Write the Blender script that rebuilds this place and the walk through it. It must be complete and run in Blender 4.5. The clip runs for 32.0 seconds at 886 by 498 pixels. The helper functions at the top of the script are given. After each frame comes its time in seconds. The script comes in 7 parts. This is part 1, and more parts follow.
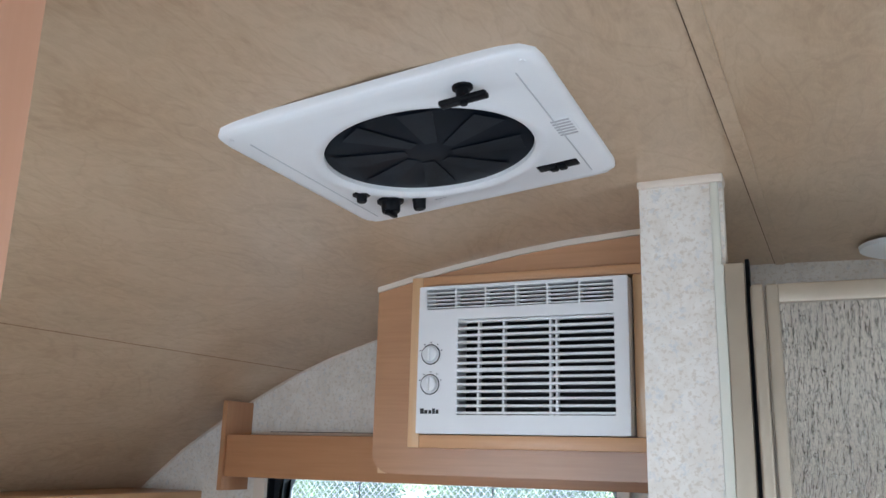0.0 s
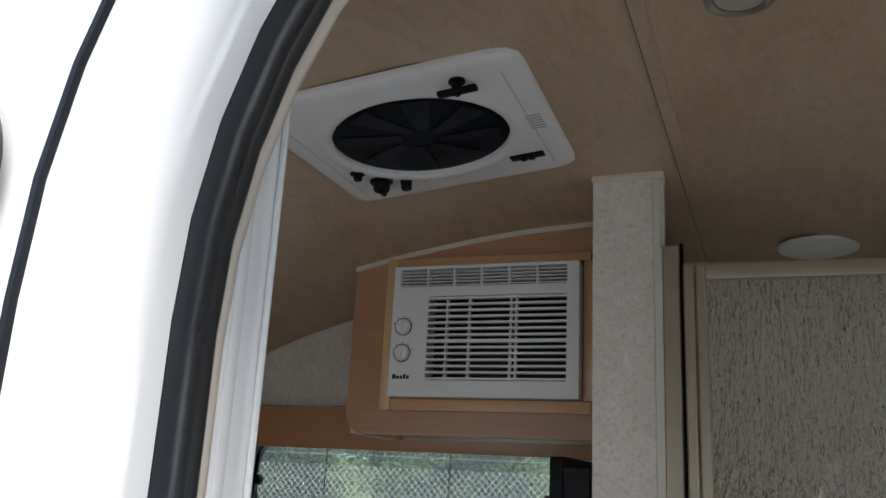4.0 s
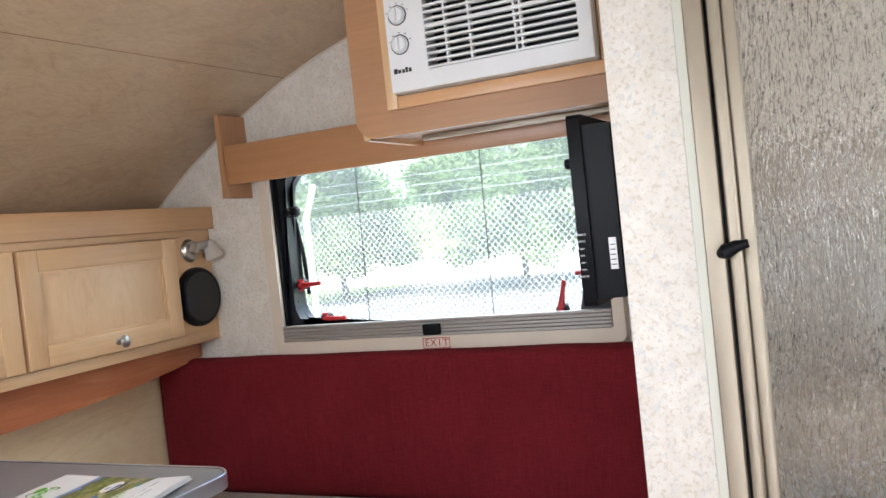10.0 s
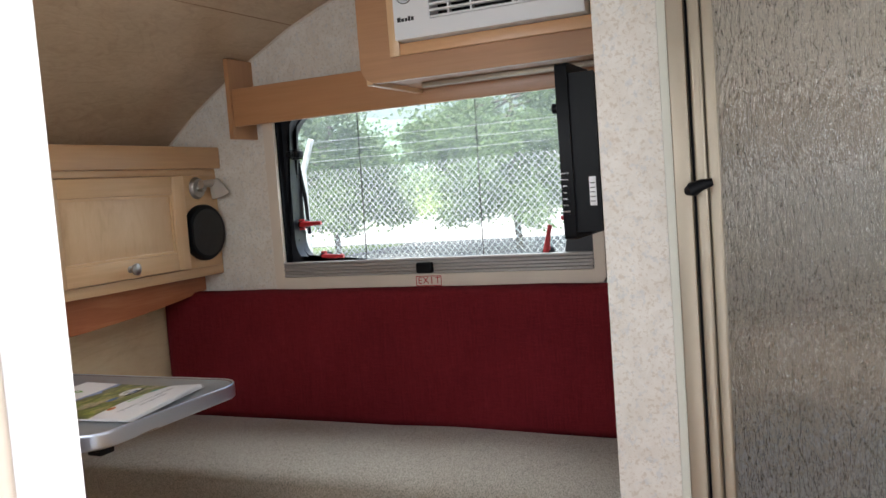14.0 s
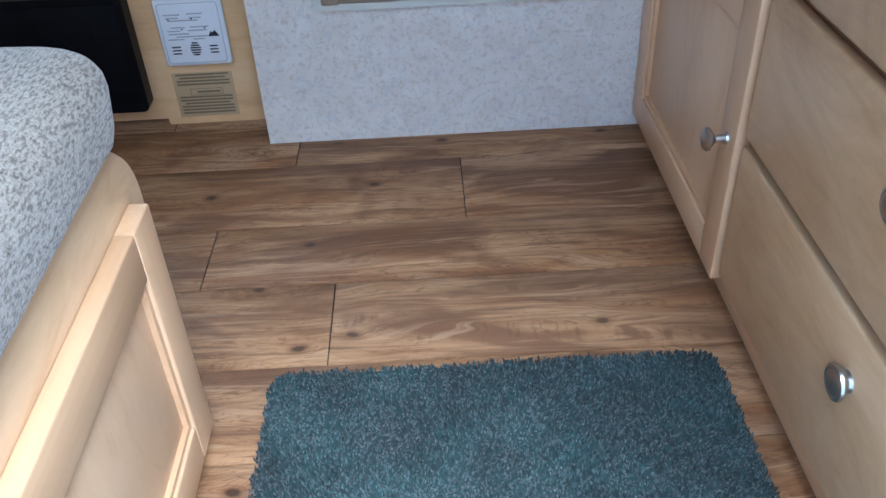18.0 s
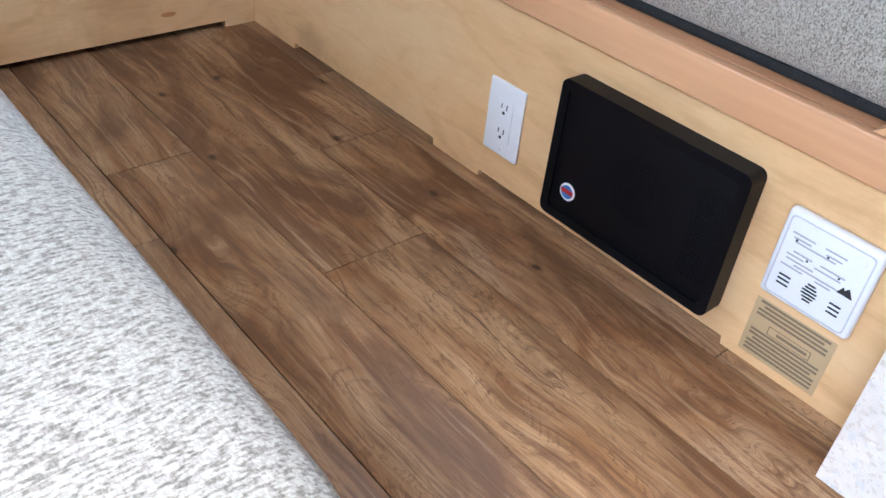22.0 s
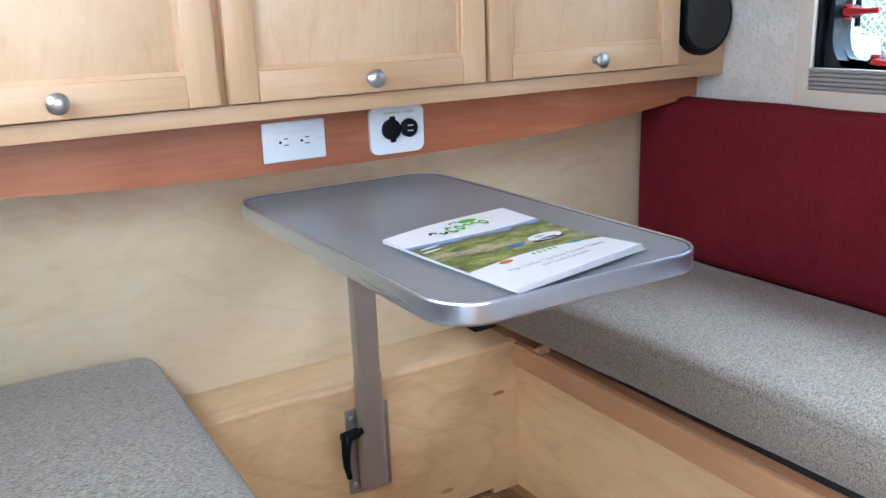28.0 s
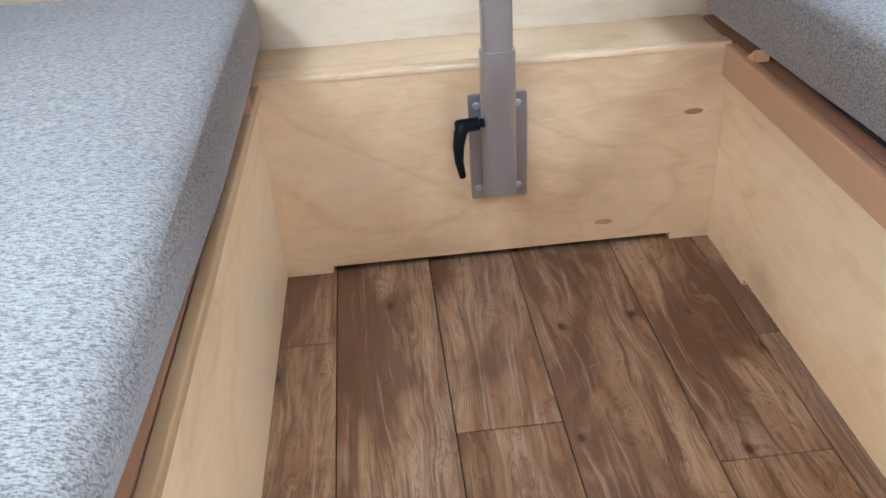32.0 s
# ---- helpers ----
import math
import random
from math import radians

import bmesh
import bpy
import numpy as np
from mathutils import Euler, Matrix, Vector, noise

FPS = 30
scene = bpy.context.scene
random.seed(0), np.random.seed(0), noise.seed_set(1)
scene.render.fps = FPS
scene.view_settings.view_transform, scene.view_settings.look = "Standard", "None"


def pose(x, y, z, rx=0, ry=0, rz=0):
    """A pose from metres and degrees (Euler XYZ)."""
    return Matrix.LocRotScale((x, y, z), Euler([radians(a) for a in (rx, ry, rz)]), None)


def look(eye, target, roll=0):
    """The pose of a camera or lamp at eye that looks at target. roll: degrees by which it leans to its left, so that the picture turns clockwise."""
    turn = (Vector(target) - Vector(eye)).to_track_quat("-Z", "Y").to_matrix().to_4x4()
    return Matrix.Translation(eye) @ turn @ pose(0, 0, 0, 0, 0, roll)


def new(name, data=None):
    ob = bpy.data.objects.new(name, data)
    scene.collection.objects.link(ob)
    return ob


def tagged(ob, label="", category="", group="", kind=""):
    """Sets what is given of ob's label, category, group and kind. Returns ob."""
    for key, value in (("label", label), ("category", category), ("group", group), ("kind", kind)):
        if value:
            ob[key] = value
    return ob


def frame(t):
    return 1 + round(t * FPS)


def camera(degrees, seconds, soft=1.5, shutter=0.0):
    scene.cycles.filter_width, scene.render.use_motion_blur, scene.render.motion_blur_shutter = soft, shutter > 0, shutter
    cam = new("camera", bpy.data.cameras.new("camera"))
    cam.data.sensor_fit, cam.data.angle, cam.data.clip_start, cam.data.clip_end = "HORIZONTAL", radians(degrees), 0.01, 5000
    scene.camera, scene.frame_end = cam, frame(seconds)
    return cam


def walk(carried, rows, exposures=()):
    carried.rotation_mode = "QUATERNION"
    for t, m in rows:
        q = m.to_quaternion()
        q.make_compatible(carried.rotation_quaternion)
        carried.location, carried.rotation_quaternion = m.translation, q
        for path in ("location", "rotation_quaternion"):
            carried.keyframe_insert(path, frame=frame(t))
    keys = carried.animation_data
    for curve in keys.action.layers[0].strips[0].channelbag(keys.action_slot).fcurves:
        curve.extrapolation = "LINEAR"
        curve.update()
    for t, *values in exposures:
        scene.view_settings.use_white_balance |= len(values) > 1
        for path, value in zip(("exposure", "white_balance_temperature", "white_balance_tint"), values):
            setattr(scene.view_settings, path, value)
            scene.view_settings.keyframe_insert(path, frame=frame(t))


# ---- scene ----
cam = camera(55.2, 32.0)
PATH = [
    (0, (-0.013, -0.02, 1.372), (-0.804, 1.754, 1.852), 1.5),
    (0.5, (-0.018, 0.007, 1.393), (-0.865, 1.729, 1.956), 2.5),
    (1, (-0.013, 0.004, 1.393), (-0.879, 1.705, 1.991), 2.4),
    (1.5, (-0.02, 0.007, 1.386), (-0.883, 1.705, 1.996), 1.4),
    (2, (-0.024, 0.002, 1.382), (-0.868, 1.708, 1.994), 0.7),
    (2.5, (-0.021, -0.019, 1.34), (-0.789, 1.736, 1.915), -0.1),
    (4.5, (0.046, -0.253, 1.24), (-0.621, 1.559, 1.761), 3.3),
    (5, (0.112, -0.268, 1.245), (-0.717, 1.489, 1.723), 2.4),
    (5.5, (0.155, -0.279, 1.242), (-0.738, 1.451, 1.699), 0.8),
    (6, (0.145, -0.24, 1.226), (-0.762, 1.497, 1.626), 0.1),
    (6.5, (0.08, -0.128, 1.206), (-0.784, 1.653, 1.492), -0.1),
    (7, (0.016, -0.049, 1.191), (-0.798, 1.769, 1.375), -0.3),
    (7.5, (-0.014, -0.008, 1.182), (-0.794, 1.829, 1.314), -0.8),
    (8, (-0.027, 0.02, 1.168), (-0.792, 1.867, 1.239), -1.4),
    (8.5, (-0.046, 0.047, 1.152), (-0.82, 1.891, 1.144), -2.4),
    (9, (-0.047, 0.06, 1.141), (-0.828, 1.9, 1.083), -3.8),
    (9.5, (-0.016, 0.027, 1.14), (-0.805, 1.864, 1.077), -5.0),
    (10, (0.047, -0.033, 1.144), (-0.795, 1.78, 1.089), -6.1),
    (10.5, (0.094, -0.088, 1.144), (-0.813, 1.694, 1.104), -6.7),
    (11, (0.137, -0.126, 1.133), (-0.804, 1.638, 1.082), -7.4),
    (11.5, (0.146, -0.171, 1.135), (-0.795, 1.592, 1.063), -6.5),
    (12, (0.122, -0.17, 1.121), (-0.818, 1.593, 1.041), -4.5),
    (12.5, (0.101, -0.157, 1.111), (-0.835, 1.608, 1.019), -3.7),
    (13, (0.092, -0.161, 1.106), (-0.819, 1.617, 1.001), -3.5),
    (13.5, (0.097, -0.155, 1.106), (-0.786, 1.635, 0.98), -3.8),
    (14, (0.099, -0.159, 1.096), (-0.734, 1.653, 0.953), -4.3),
    (14.5, (0.084, -0.185, 1.038), (-0.548, 1.697, 0.795), -3.6),
    (15, (-0.008, -0.174, 0.992), (-0.212, 1.756, 0.509), -2.3),
    (15.5, (-0.051, -0.248, 0.941), (0.001, 1.635, 0.269), -0.6),
    (17.5, (0.003, -0.181, 0.735), (0.117, 1.427, -0.449), -1.1),
    (18, (0.033, -0.052, 0.734), (0.045, 1.55, -0.463), -2.9),
    (18.5, (0.038, 0.048, 0.737), (-0.017, 1.643, -0.469), -3.4),
    (19, (0.007, 0.164, 0.733), (-0.027, 1.743, -0.495), -1.9),
    (19.5, (0.002, 0.283, 0.718), (-0.04, 1.827, -0.552), -0.4),
    (20, (-0.01, 0.387, 0.7), (-0.171, 1.902, -0.596), 1.6),
    (20.5, (-0.031, 0.46, 0.662), (-0.436, 1.938, -0.623), 3.9),
    (21, (-0.04, 0.494, 0.668), (-0.751, 1.853, -0.616), 4.4),
    (21.5, (-0.062, 0.512, 0.694), (-1.028, 1.731, -0.564), 5.9),
    (22, (-0.1, 0.504, 0.733), (-1.253, 1.615, -0.464), 6.7),
    (22.5, (-0.112, 0.499, 0.746), (-1.377, 1.558, -0.384), 6.4),
    (23, (-0.125, 0.477, 0.765), (-1.472, 1.498, -0.303), 5.7),
    (23.5, (-0.126, 0.44, 0.794), (-1.533, 1.459, -0.197), 5.4),
    (24, (-0.126, 0.412, 0.817), (-1.577, 1.437, -0.101), 5.6),
    (24.5, (-0.13, 0.381, 0.844), (-1.636, 1.394, 0.004), 5.1),
    (25, (-0.127, 0.347, 0.865), (-1.687, 1.358, 0.128), 3.9),
    (25.5, (-0.127, 0.313, 0.883), (-1.704, 1.375, 0.262), 2.5),
    (27.5, (-0.226, 0.328, 0.995), (-1.685, 1.593, 0.474), -1.5),
    (28, (-0.249, 0.344, 1.053), (-1.899, 1.335, 0.509), -2.1),
    (28.5, (-0.248, 0.345, 1.044), (-1.924, 1.272, 0.466), -1.2),
    (29, (-0.239, 0.351, 1.045), (-1.885, 1.3, 0.42), -0.5),
    (29.5, (-0.253, 0.455, 1.024), (-1.927, 1.337, 0.377), 0.7),
    (30, (-0.35, 0.625, 0.99), (-2.11, 1.256, 0.28), 1.5),
    (30.5, (-0.372, 0.724, 1.0), (-2.108, 1.121, 0.089), 0.8),
    (31, (-0.386, 0.798, 0.996), (-2.122, 1.005, 0.026), -0.5),
    (31.5, (-0.385, 0.841, 0.924), (-2.124, 0.94, -0.059), -2.8),
    (32, (-0.414, 0.809, 0.815), (-2.096, 0.921, -0.261), -3.7),
]
# exposure falls where the bright doorway comes into view
EXPOSURES = [(0.0, 2.35, 5750, 9), (1.0, 2.7, 5750, 9), (2.0, 2.55, 5750, 9), (2.5, 2.5, 5700, 9), (4.5, 0.3, 6700, 10), (6.0, 0.3, 7000, 11), (7.0, 1.6, 6500, 12), (8.0, 2.3, 6600, 12), (9.0, 2.45, 6500, 12), (10.0, 2.7, 6500, 13),
             (11.0, 2.35, 6500, 13), (13.0, 1.95, 6700, 14), (14.5, 2.05, 6700, 12), (15.5, 2.2, 5700, 9), (17.5, 1.6, 5000, 7), (18.2, 1.85, 4650, 5), (19.0, 2.3, 4600, 6), (20.0, 2.6, 4600, 3), (21.0, 2.9, 5400, 9),
             (22.0, 3.15, 5250, 9), (23.0, 3.3, 5250, 9), (25.0, 3.45, 5300, 10), (28.0, 3.0, 5400, 10), (29.5, 3.2, 5300, 9), (30.0, 3.35, 5350, 9), (31.0, 3.65, 5600, 10), (32.0, 3.5, 4950, 9)]
walk(cam, [(t, look(eye, target, roll)) for t, eye, target, roll in PATH], EXPOSURES)

# ---- world and sun: a bright, thinly overcast day ----
world = bpy.data.worlds.new("overcast_sky")
scene.world = world
world.use_nodes = True
wn = world.node_tree
sky = wn.nodes.new("ShaderNodeTexSky")
sky.sky_type = "NISHITA"
sky.sun_disc = False
sky.sun_elevation, sky.sun_rotation = radians(64), radians(155)
sky.air_density, sky.dust_density, sky.ozone_density = 1.0, 4.0, 1.0
wn.nodes["Background"].inputs["Strength"].default_value = 0.12
wn.links.new(sky.outputs[0], wn.nodes["Background"].inputs["Color"])
sun = new("sun", bpy.data.lights.new("sun", "SUN"))
sun.data.energy, sun.data.angle, sun.data.color = 3.5, radians(40), (1.0, 0.96, 0.9)
sun.matrix_world = look((0.9, -1.9, 4.3), (0, 0, 0))


def daylight_lamp(name, eye, target, w, h, watts):
    """An added area lamp that stands in for daylight from one side."""
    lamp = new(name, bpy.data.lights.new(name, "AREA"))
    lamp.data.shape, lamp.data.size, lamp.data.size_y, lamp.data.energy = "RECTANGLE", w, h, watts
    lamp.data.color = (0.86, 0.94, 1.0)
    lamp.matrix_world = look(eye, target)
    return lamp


daylight_lamp("skylight_door", (0.14, -1.0, 0.95), (-0.25, 1.0, 0.35), 1.7, 1.5, 3.4)
# added below the doorway as ground bounce, to brighten the ceiling
daylight_lamp("skylight_door_low", (0.14, -0.60, -0.20), (0.16, 0.70, 1.75), 1.2, 0.6, 2.3)
daylight_lamp("skylight_far_window", (-0.89, 3.0, 2.25), (-0.89, 1.9, 1.12), 1.8, 1.0, 14)
# fill lamp set low outside, in place of light thrown up by the road
daylight_lamp("roadlight_far_window", (-0.89, 2.75, 0.25), (-0.89, 1.9, 1.15), 1.8, 0.7, 1.0)
# sits in a closed wall recess, in place of an unseen near window
daylight_lamp("skylight_near_window", (-0.89, 0.046, 1.15), (-0.89, 1.0, 0.75), 0.9, 0.48, 3.6)
# assumed rear window, out of view; added to brighten faces turned to +x
daylight_lamp("skylight_rear_window", (1.5, 0.7, 1.25), (0.0, 0.8, 0.7), 1.0, 0.4, 3)
# fill added under the opaque vent to brighten the bath behind the glass
daylight_lamp("skylight_bath_vent", (0.16, 1.77, 1.76), (0.16, 1.70, 0.0), 0.16, 0.16, 0.13).data.spread = radians(80)

# ---- mesh tools ----
def rbox(bm, x0, x1, y0, y1, z0, z1, r=0.002, seg=1, n=(1, 1, 1), crown=0.0):
    """A box with rounded edges; crown: how far its top bulges."""
    lo, hi = Vector((x0, y0, z0)), Vector((x1, y1, z1))
    r = min(r, (x1 - x0) * 0.499, (y1 - y0) * 0.499, (z1 - z0) * 0.499)
    axes = []
    for a, b, m in zip(lo, hi, n):
        ends = [r * (1 - math.cos(math.pi / 2 * i / seg)) / 1.0 for i in range(seg + 1)]
        mid = [a + r + (b - a - 2 * r) * i / m for i in range(1, m)]
        axes.append([a + e for e in ends] + mid + [b - e for e in reversed(ends)])
    verts = {}

    def vert(i, j, k):
        if (i, j, k) not in verts:
            p = Vector((axes[0][i], axes[1][j], axes[2][k]))
            q = Vector([min(max(c, a + r), b - r) for c, a, b in zip(p, lo, hi)])
            d = p - q
            if d.length > 1e-9:
                p = q + d.normalized() * r
            if crown and k == len(axes[2]) - 1:
                u, v = (2 * (p.x - x0) / (x1 - x0) - 1), (2 * (p.y - y0) / (y1 - y0) - 1)
                p.z += crown * (1 - u ** 4) * (1 - v ** 4)
            verts[i, j, k] = bm.verts.new(p)
        return verts[i, j, k]

    X, Y, Z = (len(a) - 1 for a in axes)
    made = []
    for i in range(X):
        for j in range(Y):
            made.append([vert(i, j, 0), vert(i, j + 1, 0), vert(i + 1, j + 1, 0), vert(i + 1, j, 0)])
            made.append([vert(i, j, Z), vert(i + 1, j, Z), vert(i + 1, j + 1, Z), vert(i, j + 1, Z)])
    for i in range(X):
        for k in range(Z):
            made.append([vert(i, 0, k), vert(i + 1, 0, k), vert(i + 1, 0, k + 1), vert(i, 0, k + 1)])
            made.append([vert(i, Y, k), vert(i, Y, k + 1), vert(i + 1, Y, k + 1), vert(i + 1, Y, k)])
    for j in range(Y):
        for k in range(Z):
            made.append([vert(0, j, k), vert(0, j, k + 1), vert(0, j + 1, k + 1), vert(0, j + 1, k)])
            made.append([vert(X, j, k), vert(X, j + 1, k), vert(X, j + 1, k + 1), vert(X, j, k + 1)])
    for f in made:
        bm.faces.new(f)
    return bm


def prism(bm, outline, axis, a, b):
    """A flat outline pushed along an axis from a to b. The outline's two numbers are the other axes, in order."""
    def at(p, c):
        q = list(p)
        q.insert("xyz".index(axis), c)
        return bm.verts.new(q)

    one, two = [at(p, a) for p in outline], [at(p, b) for p in outline]
    m = len(outline)
    bm.faces.new(one[::-1]), bm.faces.new(two)
    for i in range(m):
        bm.faces.new((one[i], one[(i + 1) % m], two[(i + 1) % m], two[i]))
    bmesh.ops.recalc_face_normals(bm, faces=bm.faces)
    return bm


def ring(bm, outer, inner, axis, a, b):
    """A flat frame: the space between two outlines of as many points, from a to b along an axis."""
    def at(p, c):
        q = list(p)
        q.insert("xyz".index(axis), c)
        return bm.verts.new(q)

    rows = [[at(p, c) for p in outline] for outline, c in ((outer, a), (outer, b), (inner, b), (inner, a))]
    m = len(outer)
    for s in range(4):
        for i in range(m):
            bm.faces.new((rows[s][i], rows[s][(i + 1) % m], rows[(s + 1) % 4][(i + 1) % m], rows[(s + 1) % 4][i]))
    bmesh.ops.recalc_face_normals(bm, faces=bm.faces)
    return bm


def pierced(bm, xs, zs, holes, y0, y1):
    """A plate in the x-z plane, cut into cells by xs and zs, with some cells left open."""
    verts = {}

    def vert(i, k, side):
        if (i, k, side) not in verts:
            verts[i, k, side] = bm.verts.new((xs[i], (y0, y1)[side], zs[k]))
        return verts[i, k, side]

    cells = {(i, k) for i in range(len(xs) - 1) for k in range(len(zs) - 1)} - set(holes)
    for i, k in cells:
        for side in (0, 1):
            bm.faces.new([vert(a, b, side) for a, b in ((i, k), (i + 1, k), (i + 1, k + 1), (i, k + 1))])
        for (di, dk), (p, q) in (((-1, 0), ((i, k), (i, k + 1))), ((1, 0), ((i + 1, k), (i + 1, k + 1))), ((0, -1), ((i, k), (i + 1, k))), ((0, 1), ((i, k + 1), (i + 1, k + 1)))):
            if (i + di, k + dk) not in cells:
                bm.faces.new((vert(*p, 0), vert(*q, 0), vert(*q, 1), vert(*p, 1)))
    bmesh.ops.recalc_face_normals(bm, faces=bm.faces)
    sharp = [e for e in bm.edges if len(e.link_faces) == 2 and e.calc_face_angle(0) > 1.0]
    bmesh.ops.bevel(bm, geom=sharp, offset=0.0014, segments=2, affect="EDGES")
    return bm


def rrect(a0, a1, b0, b1, r, seg=6):
    """The outline of a rectangle with round corners."""
    out = []
    for ca, cb, start in ((a1 - r, b1 - r, 0), (a0 + r, b1 - r, 90), (a0 + r, b0 + r, 180), (a1 - r, b0 + r, 270)):
        for i in range(seg + 1):
            t = radians(start + 90 * i / seg)
            out.append((ca + r * math.cos(t), cb + r * math.sin(t)))
    return out


def lathe(bm, base, way, profile, seg=24):
    """A turned body: profile of (distance along the way, radius)."""
    way = Vector(way).normalized()
    u = way.orthogonal().normalized()
    v = way.cross(u)
    rows = []
    for d, r in profile:
        c = Vector(base) + way * d
        if r < 1e-6:
            rows.append([bm.verts.new(c)])
        else:
            rows.append([bm.verts.new(c + (u * math.cos(2 * math.pi * i / seg) + v * math.sin(2 * math.pi * i / seg)) * r) for i in range(seg)])
    for one, two in zip(rows, rows[1:]):
        for i in range(seg):
            a, b = one[i % len(one)], one[(i + 1) % len(one)]
            c, d = two[(i + 1) % len(two)], two[i % len(two)]
            quad = []
            for w in (a, b, c, d):
                if w not in quad:
                    quad.append(w)
            if len(quad) > 2:
                bm.faces.new(quad)
    for row, flip in ((rows[0], True), (rows[-1], False)):
        if len(row) > 2:
            bm.faces.new(row[::-1] if flip else row)
    bmesh.ops.recalc_face_normals(bm, faces=bm.faces)
    return bm


def rod(bm, p, q, r, seg=12, r2=None):
    d = Vector(q) - Vector(p)
    return lathe(bm, p, d, [(0, r), (d.length, r if r2 is None else r2)], seg)


def tube(bm, points, r, seg=8):
    """A round bar along a chain of points; r may be one number or one for each point."""
    points = [Vector(p) for p in points]
    rows = []
    u = None
    for i, p in enumerate(points):
        d = (points[min(i + 1, len(points) - 1)] - points[max(i - 1, 0)]).normalized()
        u = d.orthogonal().normalized() if u is None else (u - d * u.dot(d)).normalized()
        v = d.cross(u)
        rad = r[i] if isinstance(r, (list, tuple)) else r
        rows.append([bm.verts.new(p + (u * math.cos(2 * math.pi * k / seg) + v * math.sin(2 * math.pi * k / seg)) * rad) for k in range(seg)])
    for one, two in zip(rows, rows[1:]):
        for k in range(seg):
            bm.faces.new((one[k], one[(k + 1) % seg], two[(k + 1) % seg], two[k]))
    bm.faces.new(rows[0][::-1]), bm.faces.new(rows[-1])
    bmesh.ops.recalc_face_normals(bm, faces=bm.faces)
    return bm


def B():
    return bmesh.new()


def finish(name, bm, material, smooth=True):
    mesh = bpy.data.meshes.new(name)
    bm.to_mesh(mesh)
    bm.free()
    mesh.materials.append(material)
    if smooth:
        mesh.polygons.foreach_set("use_smooth", [True] * len(mesh.polygons))
        mesh.set_sharp_from_angle(angle=radians(38))
    return mesh


def origin(ob):
    p = Vector((0, 0, 0))
    while ob is not None:
        p += ob.location
        ob = ob.parent
    return p


def part(name, bm, material, parent, label="", smooth=True):
    """Links a bmesh, given in world metres, as one mesh under a thing or a part."""
    bmesh.ops.translate(bm, verts=bm.verts, vec=-origin(parent))
    ob = new(name, finish(name, bm, material, smooth))
    ob.parent = parent
    return tagged(ob, label)


def thing(name, at, label, category, group="", kind=""):
    ob = new(name)
    ob.location = at
    ob.empty_display_size = 0.05
    return tagged(ob, label, category, group, kind)


def solid(name, bm, material, label, category, group="", kind="", smooth=True):
    """A thing of one mesh; its origin is at the middle of its base."""
    lo = Vector([min(v.co[i] for v in bm.verts) for i in range(3)])
    hi = Vector([max(v.co[i] for v in bm.verts) for i in range(3)])
    base = Vector(((lo.x + hi.x) / 2, (lo.y + hi.y) / 2, lo.z))
    bmesh.ops.translate(bm, verts=bm.verts, vec=-base)
    ob = new(name, finish(name, bm, material, smooth))
    ob.location = base
    return tagged(ob, label, category, group, kind)


def writing(name, text, size, m, material, parent, depth=0.0004, align="CENTER"):
    """Letters as a mesh under a thing, at the pose m (in the world)."""
    curve = bpy.data.curves.new(name, "FONT")
    curve.body, curve.size, curve.extrude, curve.align_x, curve.align_y = text, size, depth, align, "CENTER"
    curve.resolution_u = 2
    carrier = bpy.data.objects.new(name, curve)
    mesh = bpy.data.meshes.new_from_object(carrier)
    bpy.data.objects.remove(carrier)
    mesh.materials.clear()
    mesh.materials.append(material)
    mesh.transform(Matrix.Translation(-origin(parent)) @ m)
    ob = new(name, mesh)
    ob.parent = parent
    return ob

